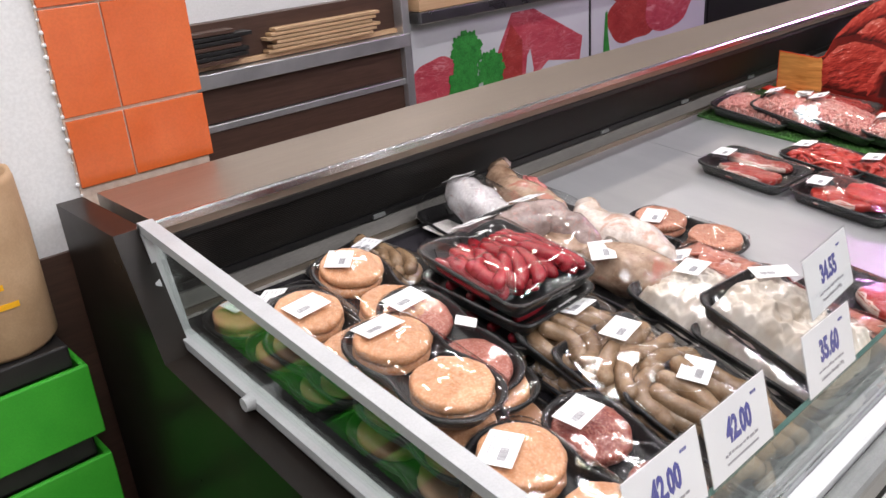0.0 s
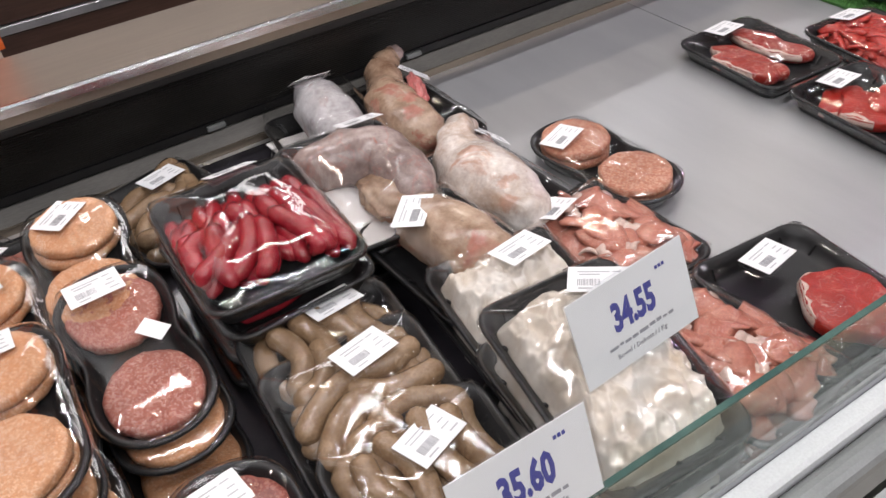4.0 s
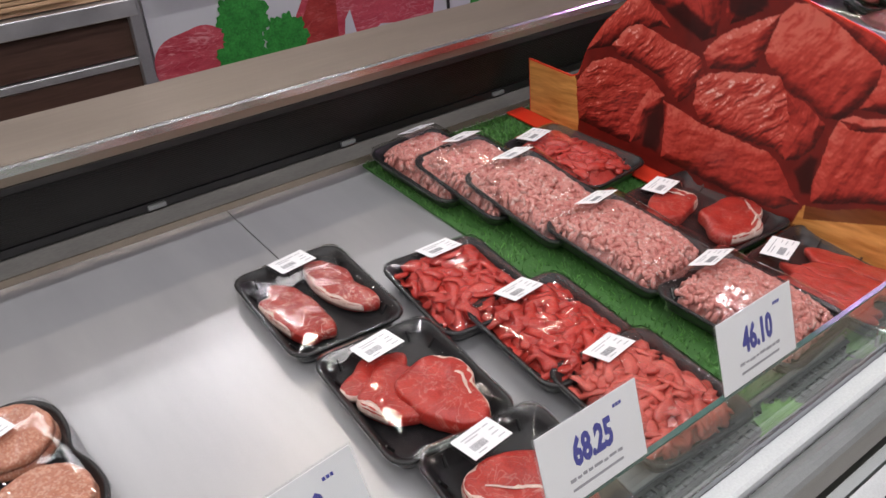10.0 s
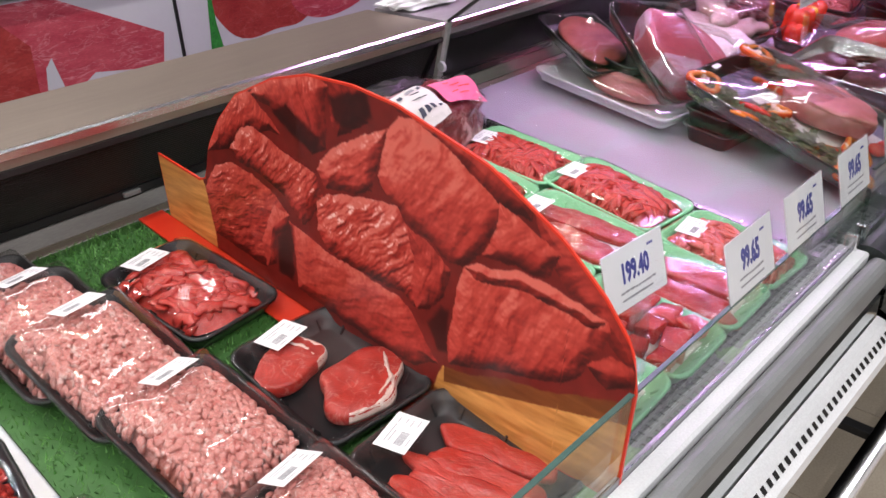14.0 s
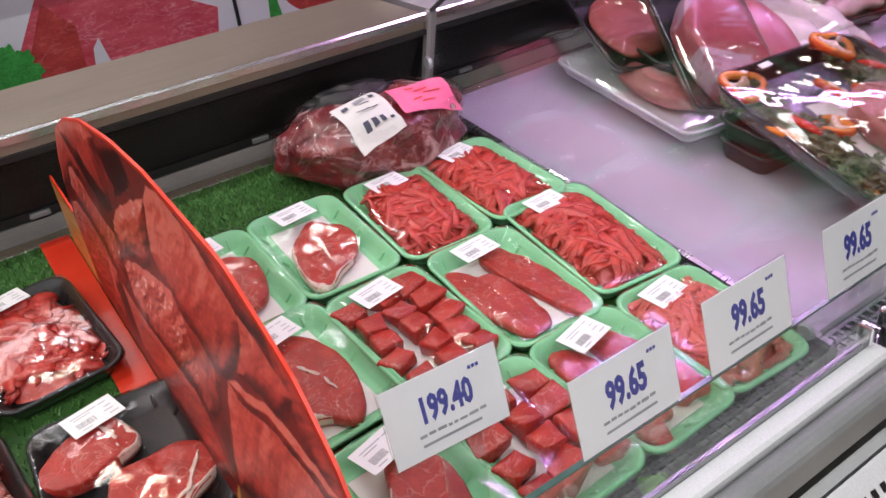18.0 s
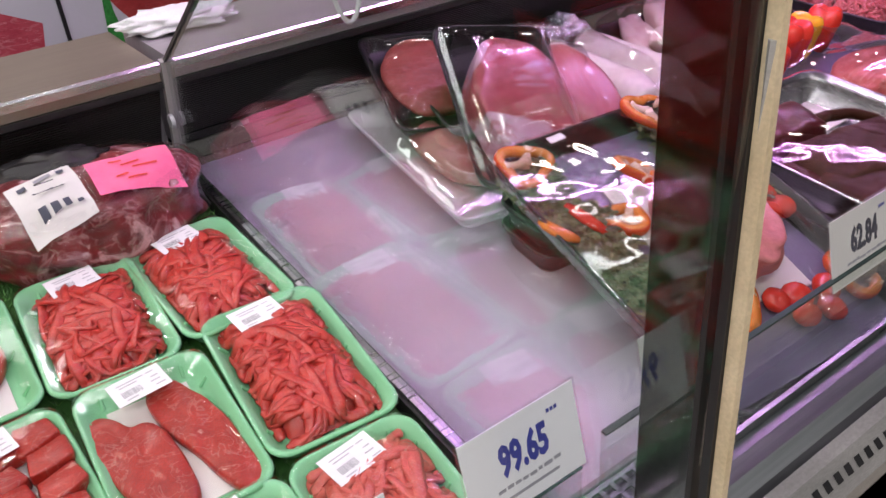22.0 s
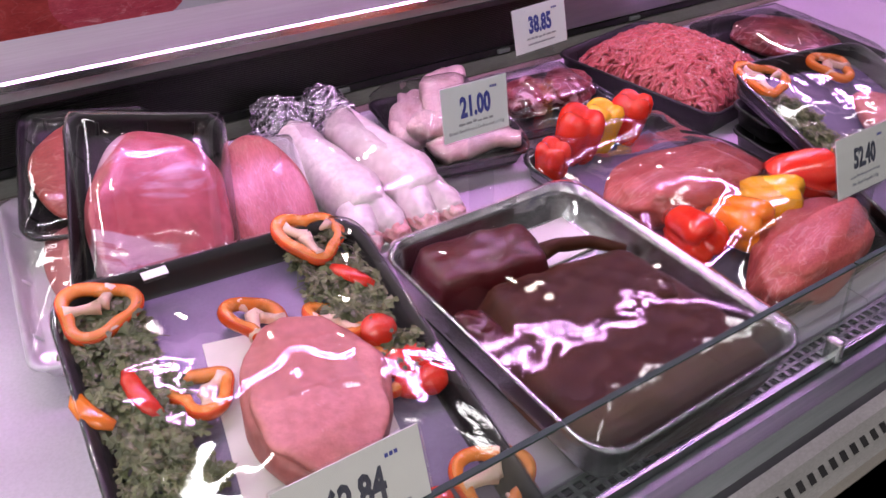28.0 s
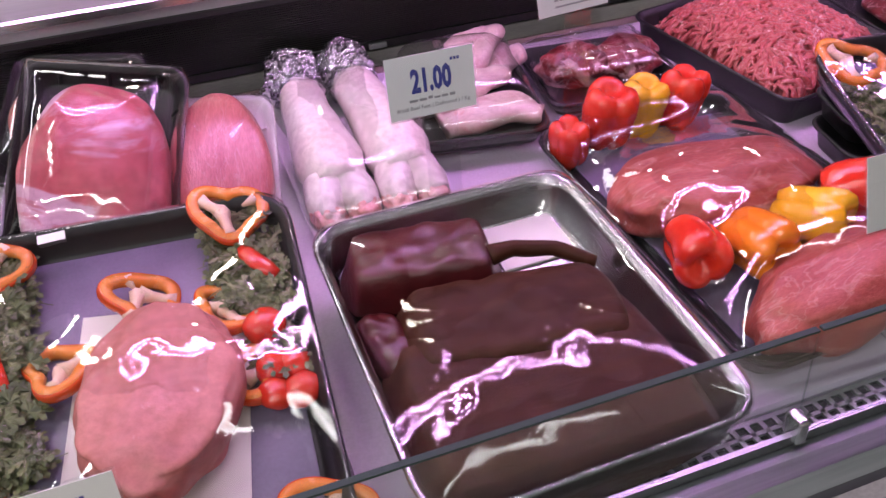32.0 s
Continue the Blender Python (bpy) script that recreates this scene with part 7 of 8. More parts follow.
for text, size, v in (("organic", 0.015, 0.0), ("australia", 0.008, 0.015)):
    p = pose(*WHITE_AT[:2], 0, 0, 0, WHITE_AT[2]) @ Vector((0.002, v, 0))
    slope = math.degrees(math.atan((wrap_height(p.x, p.y + 0.012) - wrap_height(p.x, p.y - 0.012)) / 0.024))
    words("small_words", text, size, INK_DARK, wl, pose(p.x, p.y, wrap_height(p.x, p.y) + 0.0055, slope, 0, WHITE_AT[2] + 180))
part("dark_bag", lump_mesh(0.09, 0.03, 0.022, 9, 0.3, 2.0, 4), BLACK_PLASTIC, joint, "dark folded bag end", pose(-0.02, 0.050, 0.098, 10, 0, 0))

# ---- second case: platters and trays ----


def ring_mesh(R, seed, out=0.0, tall=0.012):
    """A cut ring of pepper with a lobed wall; out sets the thin skin round it."""
    n = 48
    rings = []
    for i in range(n):
        a = 2 * math.pi * i / n
        k = R * (1 + 0.15 * math.cos(3 * a + seed) + 0.09 * math.cos(2 * a + 2 * seed) + 0.03 * math.cos(5 * a - seed))
        o = Vector((math.cos(a), math.sin(a), 0))
        if out:
            prof = ((out, 0.0), (out * 1.25, 0.3), (out * 1.25, 0.7), (out, 0.97), (out * 0.75, 0.97), (out * 0.75, 0.0))
        else:
            prof = ((0.0042, 0.0), (0.0046, 0.5), (0.0040, 1.0), (-0.002, 1.10), (-0.0082, 1.0), (-0.0098, 0.4), (-0.008, 0.0))
        rings.append([o * (k + dx) + Vector((0, 0, dz * tall)) for dx, dz in prof])
    bm = bmesh.new()
    rows = [[bm.verts.new(p) for p in r] for r in rings]
    q = len(rows[0])
    for i in range(n):
        a, b = rows[i], rows[(i + 1) % n]
        for k in range(q):
            bm.faces.new((a[k], b[k], b[(k + 1) % q], a[(k + 1) % q]))
    bmesh.ops.recalc_face_normals(bm, faces=bm.faces)
    return smooth(bm)


def core_mesh(R, seed):
    """Pale ribs running in from the wall to a core that sits off the middle."""
    g = random.Random(seed)
    bm = bmesh.new()
    c = Vector((g.uniform(-0.2, 0.2) * R, g.uniform(-0.2, 0.2) * R, 0.006))
    for k in range(3):
        a = seed + 0.8 + k * 2.09
        e = Vector((math.cos(a), math.sin(a), 0)) * R * 0.93
        e.z = 0.006
        if k == 2:
            tube([e * 0.55 + Vector((0, 0, 0.003)), e * 0.8 + Vector((0, 0, 0.002)), e], [0.002, 0.005, 0.009], 6, bm)
        else:
            tube([c, c.lerp(e, 0.35), c.lerp(e, 0.7), e], [0.0110, 0.0070, 0.0066, 0.0105], 6, bm)
    return smooth(bm)


def pepper_ring(parent, x, y, z, R, turn, material, seed, tilt=0.0):
    a = part("pepper_ring", with_material(cached(("pepper_ring", R, seed % 3), lambda: ring_mesh(R, seed % 3)), RING_CUT, 0), None, parent, "", pose(x, y, z, tilt, tilt * 0.3, turn))
    part("ring_skin", with_material(cached(("ring_skin", R, seed % 3), lambda: ring_mesh(R, seed % 3, 0.0052)), material, 0), None, a, "glossy outer skin")
    part("ring_core", with_material(cached(("ring_core", R, seed % 3), lambda: core_mesh(R, seed % 3)), PEPPER_FLESH, 0), None, a)


def pepper_mesh(seed, h=0.085, R=0.040):
    rings = []
    n = 48
    lobes = 4 if seed % 2 else 3
    for s, z in ((0.06, 0.026), (0.25, 0.012), (0.50, 0.002), (0.74, 0.003), (0.90, 0.016), (0.95, 0.032), (0.96, 0.048), (1.0, 0.064), (0.95, 0.078), (0.78, 0.088), (0.55, 0.090), (0.34, 0.084), (0.14, 0.072)):
        row = []
        for a in (2 * math.pi * i / n for i in range(n)):
            k = 1 - 0.20 * (1 - abs(math.cos(lobes * a / 2 + seed))) ** 1.6 + 0.05 * math.sin(a + seed)
            up = 0.006 * abs(math.cos(lobes * a / 2 + seed)) * (1 if z > 0.07 else (-0.6 if z < 0.01 else 0))
            row.append((R * s * k * math.cos(a) + 0.004 * math.sin(z * 40 + seed), R * s * k * math.sin(a), (z + up) * h / 0.088))
        rings.append(row)
    return smooth(loft(rings))


def stem_mesh():
    return smooth(tube([(0, 0, 0.072), (0.001, 0, 0.085), (0.004, 0.001, 0.098), (0.009, 0.002, 0.106)], [0.008, 0.005, 0.0045, 0.006], 8))


def whole_pepper(parent, x, y, z, material, turn=0, tilt=0, seed=1, size=1.0, stem=True):
    a = part("bell_pepper", with_material(cached(("pepper", seed % 3), lambda: pepper_mesh(seed % 3)), material, 0), None, parent, "", pose(x, y, z, tilt, 0, turn) @ Matrix.Scale(size, 4))
    if stem:
        part("stem", with_material(cached(("pepper_stem",), stem_mesh), LEAF, 0), None, a)


def herb_mesh(seed, w, l, n):
    """Sprigs of flat parsley: thin stalks that end in fans of cut leaflets."""
    rgh = random.Random(seed)
    verts, faces = [], []

    def leaflet(p, d, s, ln, wd):
        k = len(verts)
        up = Vector((0, 0, 0.0016))
        verts.extend([p, p + d * ln * 0.35 + s * wd * 0.6, p + d * ln * 0.55 + s * wd * 1.3, p + d * ln * 0.62 + s * wd * 0.45, p + d * ln * 0.85 + s * wd * 0.7, p + d * ln - up,
                      p + d * ln * 0.85 - s * wd * 0.7, p + d * ln * 0.62 - s * wd * 0.45, p + d * ln * 0.55 - s * wd * 1.3, p + d * ln * 0.35 - s * wd * 0.6, p + d * ln * 0.5 + up])
        ring = list(range(k, k + 10))
        for i in range(10):
            faces.append((ring[i], ring[(i + 1) % 10], k + 10))

    for _ in range(n):
        x, y, a = rgh.uniform(-w / 2, w / 2), rgh.uniform(-l / 2, l / 2), rgh.uniform(0, 6.283)
        z = rgh.uniform(0.002, 0.024)
        p = Vector((x, y, z))
        d0, s0 = Vector((math.cos(a), math.sin(a), 0)), Vector((-math.sin(a), math.cos(a), 0))
        k = len(verts)
        q = p - d0 * rgh.uniform(0.012, 0.03) + Vector((0, 0, -z * 0.6))
        verts.extend([q - s0 * 0.0007, q + s0 * 0.0007, p + s0 * 0.0005 + Vector((0, 0, 0.0006)), p - s0 * 0.0005 + Vector((0, 0, 0.0006))])
        faces.append((k, k + 1, k + 2, k + 3))
        for m in (-1.15, -0.5, 0.0, 0.5, 1.15):
            b = a + m + rgh.uniform(-0.15, 0.15)
            d1 = Vector((math.cos(b), math.sin(b), rgh.uniform(-0.35, 0.45)))
            leaflet(p, d1, Vector((-math.sin(b), math.cos(b), rgh.uniform(-0.4, 0.4))), rgh.uniform(0.013, 0.023), rgh.uniform(0.0035, 0.006))
    me = bpy.data.meshes.new("parsley")
    me.from_pydata(verts, [], faces)
    return me


def herbs(parent, x, y, z, w, l, seed, n=110):
    ob = part("parsley", with_material(cached(("parsley", w, l, seed, n), lambda: herb_mesh(seed, w, l, n)), LEAF, 0), None, parent, "sprigs of parsley", pose(x, y, z))
    return tagged(ob, kind="stuff")


STEEL_TRAY = surface("tray_steel", (0.42, 0.41, 0.43), (0.52, 0.51, 0.53), 0.22, 1.0, 8, 300, 0.05, 0.0004)
FILM_BIG = clear("platter_film", (0.98, 0.98, 0.98), 0.066, 0.003, 0.030, 26, (1, 0.7, 1), 2.9, 0.45)
FILM_VEG = clear("loose_film", (0.98, 0.98, 0.98), 0.070, 0.003, 0.020, 40, (1, 0.7, 1), 2.9, 0.4)
FILM_PULLED = clear("pulled_film", (0.98, 0.98, 0.98), 0.050, 0.003, 0.022, 26, (0.5, 1, 1), pulls=0.45)
PG = "garnished meat platters"


def platter(at, w, l, h, material, label, rise, seed, r=0.05, turn=0.0, crease=1.1, film=None, drape=()):
    t = thing("meat_platter", at, label, "meat platter", PG)
    part("tray", tray_mesh(w, l, h, r), material, t, "", pose(0, 0, 0, 0, 0, turn))
    part("cling_film", film_mesh(w, l, h, r, rise, seed, crease, drape, 34, 30), film or FILM_BIG, t, "wrinkled clear film", pose(0, 0, 0, 0, 0, turn))
    return t


veg = platter(rest(3.905, 0.611, 0.061, 0, 11), 0.390, 0.525, 0.040, FOAM_BLACK, "black platter with pink veal, pepper rings and parsley under film", 0.014, 1, 0.05, -4, 1.1, FILM_VEG, ((0.028, -0.020, 0.11, 0.15, 0.020),))
part("liner", box(0.335, 0.470, 0.0015, 0, 0, 0.0075), LINER_PURPLE_LIT, veg, "glossy black liner sheet, coloured as lit purple", pose(0, 0, 0, 0, 0, -4))
part("absorbent_pad", box(0.180, 0.262, 0.002, 0, 0, 0.0095, 0.0), PAD_WHITE, veg, "white pad", pose(0.024, 0.002, 0, 0, 0, -11))
part("veal_cut", lump_mesh(0.078, 0.113, 0.030, 21, 0.12, 1.5, 5, 0.42), VEAL_PINK, veg, "smooth pink veal cut", pose(0.030, -0.004, 0.0165, -6, 0, -14))
for i, (x, y, R, lift, tilt) in enumerate(((-0.130, 0.228, 0.037, 0.030, 8), (0.140, 0.230, 0.038, 0.032, 10), (0.026, 0.140, 0.036, 0.020, 26), (0.112, 0.100, 0.034, 0.014, 24), (-0.066, 0.078, 0.032, 0.016, 16), (0.118, 0.013, 0.030, 0.012, 12), (-0.130, -0.078, 0.028, 0.012, 8), (-0.158, -0.148, 0.037, 0.020, 6), (-0.050, -0.112, 0.033, 0.014, 22), (0.152, -0.165, 0.038, 0.018, 8))):
    pepper_ring(veg, x, y, lift, R, 40 * i, RING_SKIN, i, tilt)
for i, (x, y, turn, ln, bend) in enumerate(((-0.122, 0.100, 100, 0.036, 0.004), (-0.172, 0.102, 112, 0.030, 0.006), (0.160, 0.150, 122, 0.030, 0.003))):
    part("pepper_strip", cached(("pepper_strip", i), lambda: smooth(tube([(-ln, 0, 0), (-ln * 0.6, bend, 0.003), (0, bend * 1.6, 0.005), (ln * 0.6, bend, 0.003), (ln, 0, 0)], [0.006, 0.010, 0.011, 0.010, 0.006], 10, flat=0.5))), PEPPER_ORANGE if i == 1 else PEPPER_RED, veg, "", pose(x, y, 0.032, 0, 0, turn))
for i, (x, y, size) in enumerate(((0.146, 0.064, 1.2), (0.143, 0.010, 1.0), (0.166, 0.008, 1.0), (0.140, -0.022, 1.0), (0.166, -0.026, 1.1), (0.002, -0.140, 1.0), (0.034, -0.150, 1.1), (0.018, -0.178, 1.0), (0.084, -0.162, 1.1), (0.060, -0.190, 1.0), (-0.100, -0.090, 0.9))):
    part("tomato_half", cached(("tomato",), lambda: lump_mesh(0.020, 0.018, 0.013, 2, 0.10, 1, 3)), PEPPER_RED, veg, "", pose(x, y, 0.012, 0, 0, 50 * i) @ Matrix.Scale(size, 4))
for i, (x, y, w, l, n) in enumerate(((-0.132, 0.170, 0.080, 0.14, 130), (-0.130, 0.050, 0.080, 0.15, 150), (-0.142, -0.085, 0.06, 0.15, 110), (0.148, 0.165, 0.080, 0.14, 110), (0.156, 0.055, 0.055, 0.12, 60))):
    herbs(veg, x, y, 0.010, w, l, i, n)
part("corner_sticker", box(0.030, 0.013, 0.0008), STICKER, veg, "small white sticker", pose(-0.056, 0.244, 0.0475))
for k in range(2):
    prop = thing("foam_tray", rest(3.905, 0.785, 0.040 * k, -4), "empty black foam tray propping up a platter", "foam tray", "propping trays")
    part("tray", tray_mesh(0.33, 0.13, 0.042, 0.03), FOAM_BLACK, prop)

prop = thing("foam_tray", rest(4.308, 0.600, 0.0, 1), "upturned black foam tray under the liver tray", "foam tray", "propping trays")
part("tray", tray_mesh(0.30, 0.36, 0.041, 0.03), FOAM_BLACK, prop)
liv = platter(rest(4.308, 0.592, 0.042, 1, 0.5), 0.350, 0.440, 0.062, STEEL_TRAY, "deep steel tray of dark glossy liver under film", 0.014, 2, 0.045, 0, 0.7, FILM_PULLED)
part("liver_slab", heap(0.336, 0.250, 0.008, 0.040, 3.3, 0.006, 16, 46, False, 8), LIVER, liv, "large dark liver", pose(0.0, -0.094, 0.002, 0, 0, -1))
part("liver_slab", heap(0.288, 0.150, 0.008, 0.050, 6.1, 0.007, 18, 40, False, 6), LIVER, liv, "arched dark liver", pose(0.010, 0.005, 0.002, 0, 0, -9))
part("liver_piece", heap(0.200, 0.112, 0.008, 0.056, 5.1, 0.006, 22, 34, False, 7), LIVER_DARK, liv, "dark wine-red liver lobe", pose(-0.056, 0.136, 0.002, 0, 0, -10))
part("liver_piece", heap(0.056, 0.105, 0.008, 0.030, 7.4, 0.007, 30, 24, False, 4), LIVER_DARK, liv, "small liver end", pose(-0.130, 0.034, 0.002, 0, 0, 10))
part("absorbent_pad", box(0.10, 0.085, 0.003, 0.095, 0.150, 0.008, 0.0), PAD_WHITE, liv, "pale pad at the tray's empty corner")
part("vein", limb_mesh([(0.02, 0.105, 0.046), (0.055, 0.107, 0.046), (0.10, 0.09, 0.043), (0.142, 0.056, 0.036)], [0.014, 0.012, 0.010, 0.007], 2, 10, 0.003), LIVER, liv, "dark red vessel")

pep = platter(rest(4.715, 0.742, 0.0, 3, 1.0), 0.360, 0.545, 0.035, FOAM_BLACK, "black platter of pink meat with red and yellow peppers under film", 0.034, 3, 0.05, 0, 0.9, None, ((-0.018, 0.02, 0.17, 0.10, 0.034), (0.0, -0.18, 0.17, 0.12, 0.036), (-0.03, 0.23, 0.14, 0.05, 0.045)))
part("liner", box(0.28, 0.46, 0.002, 0.0, 0.0, 0.0075, 0.0), LINER_PURPLE_LIT, pep, "glossy dark liner sheet")
part("meat_cut", lump_mesh(0.155, 0.078, 0.044, 41, 0.16, 1.2, 5, 0.7), SMOOTH_MEAT, pep, "pink meat cut", pose(-0.018, 0.020, 0.009, 0, 0, -6))
part("meat_cut", lump_mesh(0.150, 0.066, 0.044, 43, 0.16, 1.2, 5, 0.7), SMOOTH_MEAT, pep, "pink meat cut", pose(0.000, -0.208, 0.009, 0, 0, 8))
for i, (x, y, mt, tilt, sz) in enumerate(((-0.125, -0.050, PEPPER_RED, 76, 1.0), (-0.066, -0.072, PEPPER_ORANGE, 72, 1.05), (0.014, -0.066, PEPPER_YELLOW, 70, 1.05), (0.096, -0.058, PEPPER_RED, 74, 1.2))):
    whole_pepper(pep, x, y, 0.052, mt, 24 * i - 20, tilt, i, sz, False)
for i, (x, y, mt, sz) in enumerate(((-0.146, 0.212, PEPPER_RED, 0.80), (-0.068, 0.236, PEPPER_RED, 1.12), (0.000, 0.240, PEPPER_YELLOW, 1.0), (0.070, 0.232, PEPPER_RED, 1.02))):
    whole_pepper(pep, x, y, 0.008, mt, 33 * i, 6, i + 1, sz, False)

# cow feet with foil on their ends
feet = thing("feet_tray", rest(4.258, 1.115, 0.0, 0), "two pale cow feet with foil ends in a clear wrapped tray", "cow feet")
part("tray", tray_mesh(0.215, 0.45, 0.02, 0.03), FOAM_WHITE, feet)
for i, x in enumerate((-0.050, 0.050)):
    limb = part("cow_foot", limb_mesh([(x * 0.9, 0.14, 0.052), (x, 0.06, 0.050), (x, -0.03, 0.051), (x * 1.02, -0.10, 0.050), (x * 1.04, -0.150, 0.042)], [0.035, 0.040, 0.046, 0.051, 0.040], 3 + i, 22, 0.004), PORK_WHITE, feet)
    for s in (-1, 1):
        toe = part("toe", limb_mesh([(x * 1.04 + 0.006 * s, -0.105, 0.047), (x * 1.04 + 0.015 * s, -0.140, 0.043), (x * 1.05 + 0.024 * s, -0.170, 0.036), (x * 1.05 + 0.027 * s, -0.195, 0.027)], [0.014, 0.033, 0.029, 0.021], 5 + i + s, 16, 0.003), PORK_WHITE, limb)
        toe = part("toe_tip", lump_mesh(0.024, 0.030, 0.021, 4 + s, 0.25, 1.6), TOE_PINK, limb, "pink split toe end", pose(x * 1.05 + 0.026 * s, -0.188, 0.009, 0, 0, -8 * s))
    bmf = limb_mesh([(x * 0.88, 0.225, 0.052), (x * 0.9, 0.20, 0.053), (x * 0.9, 0.16, 0.053), (x * 0.92, 0.115, 0.052)], [0.036, 0.046, 0.048, 0.041], 8 + i, 30, 0.004)
    bmesh.ops.subdivide_edges(bmf, edges=bmf.edges, cuts=1, use_grid_fill=True)
    jitter(bmf, 0.007, 70, i)
    jitter(bmf, 0.005, 190, i)
    for f in bmf.faces:
        f.smooth = False
    part("foil_wrap", bmf, FOIL, limb, "crumpled kitchen foil")
part("cling_film", film_mesh(0.215, 0.45, 0.02, 0.03, 0.078, 2), FILM_BIG, feet, "clear film")


def plain_tray(at, w, l, h, material, rows, label, rise, seed, category="meat pack"):
    t = thing("meat_tray", at, label, category, "trays of the lit case")
    part("tray", tray_mesh(w, l, h, 0.03), material, t)
    for nm, bm, mt, p in rows:
        part(nm, bm, mt, t, "", p)
    if rise is not None:
        part("cling_film", film_mesh(w, l, h, 0.03, rise, seed, 1.0, (), 28, 24), FILM_BIG, t, "clear film")
    return t


FOOT_PINK = flesh("skinned_foot", (0.60, 0.36, 0.35), (0.84, 0.70, 0.68), (0.72, 0.34, 0.34), 0.62, (1, 2.2, 1), 16, 0.3, vein=0.1)


def foot_piece(k):
    """A cut length of skinned foot: a flattened, folded length with a blunt cut end."""
    g = random.Random(70 + k)
    ln, wd = g.uniform(0.078, 0.092), g.uniform(0.036, 0.042)
    bm = limb_mesh([(-ln, 0, wd * 0.7), (-ln * 0.55, 0.004, wd * 0.8), (0, 0.008 * (-1) ** k, wd * 0.85), (ln * 0.6, 0.002, wd * 0.75), (ln, -0.010, wd * 0.6)], [wd * 0.80, wd * 1.05, wd * 1.0, wd * 0.85, wd * 0.6], k, 20, 0.004)
    for v in bm.verts:
        v.co.z = wd * 0.7 + (v.co.z - wd * 0.7) * 0.62 - 0.009 * math.exp(-((v.co.y - 0.006) / 0.008) ** 2) * (1 if v.co.z > wd * 0.7 else 0)
    jitter(bm, 0.011, 20, k + 3)
    return bm


plain_tray(rest(4.475, 1.140, 0.02, -10), 0.215, 0.29, 0.032, FOAM_BLACK, [("foot_piece", foot_piece(k), FOOT_PINK, pose(x, y, z, 0, lean, turn)) for k, (x, y, z, turn, lean) in enumerate(((-0.048, 0.040, 0.008, 70, 0), (0.040, 0.066, 0.008, 40, 0), (0.020, -0.090, 0.008, 4, 0), (-0.015, -0.025, 0.030, 28, 5), (0.020, 0.050, 0.044, 62, -5)))], "pale pink cow foot pieces in a black tray under film", 0.072, 1, "cow feet")
plain_tray(rest(4.475, 1.17, 0.0, -2), 0.225, 0.27, 0.02, FOAM_WHITE, [], "empty white foam tray under a black one", None, 1, "foam tray")
plain_tray(rest(4.735, 1.165, 0.0, -6), 0.25, 0.22, 0.03, FOAM_BLACK, [("red_cut", lump_mesh(0.062, 0.05, 0.036, 60 + k, 0.25, 1.4, 4), JOINT, pose(-0.05 + 0.1 * k, 0.0, 0.008)) for k in range(2)], "marbled red meat cuts in a black tray under film", 0.05, 2)
# tall roast pack, striped cut, and the trays under and behind them
plain_tray(pose(3.9, 1.01, 0.842, 39, 0, 0) @ pose(0, 0, 0, 0, 0, -16), 0.215, 0.315, 0.035, FOAM_BLACK, [("roast", lump_mesh(0.094, 0.128, 0.042, 71, 0.12, 1.1, 5, 0.5), ROAST_PINK, pose(0.004, -0.022, 0.008))], "large pink roast in a black tray under tight film", 0.066, 1)
for k in range(4):
    plain_tray(rest(3.935 - 0.006 * k, 1.115 - 0.004 * k, 0.026 * k, -10 - 2 * k), 0.20, 0.22, 0.028, FOAM_BLACK, [], "black foam tray under the roast", None, 1, "foam tray")
plain_tray(pose(4.055, 1.005, 0.796, 32, 0, 0) @ pose(0, 0, 0, 0, 0, -10), 0.150, 0.265, 0.026, FOAM_WHITE, [("striped_cut", lump_mesh(0.066, 0.118, 0.034, 74, 0.08, 1.0, 5, 0.5), STRIPED_PINK, pose(0, 0, 0.008))], "pink fat-streaked cut in a pale tray under film", 0.045, 2)
plain_tray(pose(3.865, 1.195, 0.845, 24, 0, 0) @ pose(0, 0, 0, 0, 0, -14), 0.20, 0.26, 0.030, FOAM_BLACK, [("red_cut", lump_mesh(0.082, 0.105, 0.022, 77, 0.12, 1.0, 4), SMOOTH_MEAT, pose(0, 0, 0.008))], "red meat in a black tray leaning at the back", 0.03, 1)
plain_tray(rest(3.790, 1.065, 0.024, -6), 0.160, 0.42, 0.030, FOAM_WHITE, [("meat_slab", lump_mesh(0.048, 0.115, 0.026, 79, 0.10, 1.0, 4), VEAL_PINK, pose(0.012, -0.02, 0.008))], "pink meat slab in a pale foam tray", 0.025, 2)
# red mince tray and a second platter further along
mt2 = plain_tray(rest(5.06, 1.120, 0.0, 9), 0.33, 0.40, 0.055, FOAM_BLACK, [], "black tray heaped with red mince strands", None, 1, "mince tray")
part("mince_bed", heap(0.28, 0.34, 0.02, 0.075, 3, 0.006, 60, 30), MINCE_RED, mt2)
tagged(part("mince", worms(1300, 0.28, 0.34, dome(0.28, 0.34, 0.026, 0.075), 0.0039, 0.045, 5, 6, 6, 1.0), MINCE_RED, mt2), kind="stuff")
veg2 = platter(rest(5.075, 0.660, 0.062, -6, 14), 0.36, 0.455, 0.040, FOAM_BLACK, "black platter with pepper rings and meat under film", 0.018, 2, 0.05, 0, 1.7, FILM_VEG, ((0.05, -0.03, 0.10, 0.14, 0.018),))
pepper_ring(veg2, -0.125, 0.182, 0.030, 0.042, 20, PEPPER_ORANGE, 1)
pepper_ring(veg2, 0.06, 0.18, 0.026, 0.036, 60, PEPPER_ORANGE, 2)
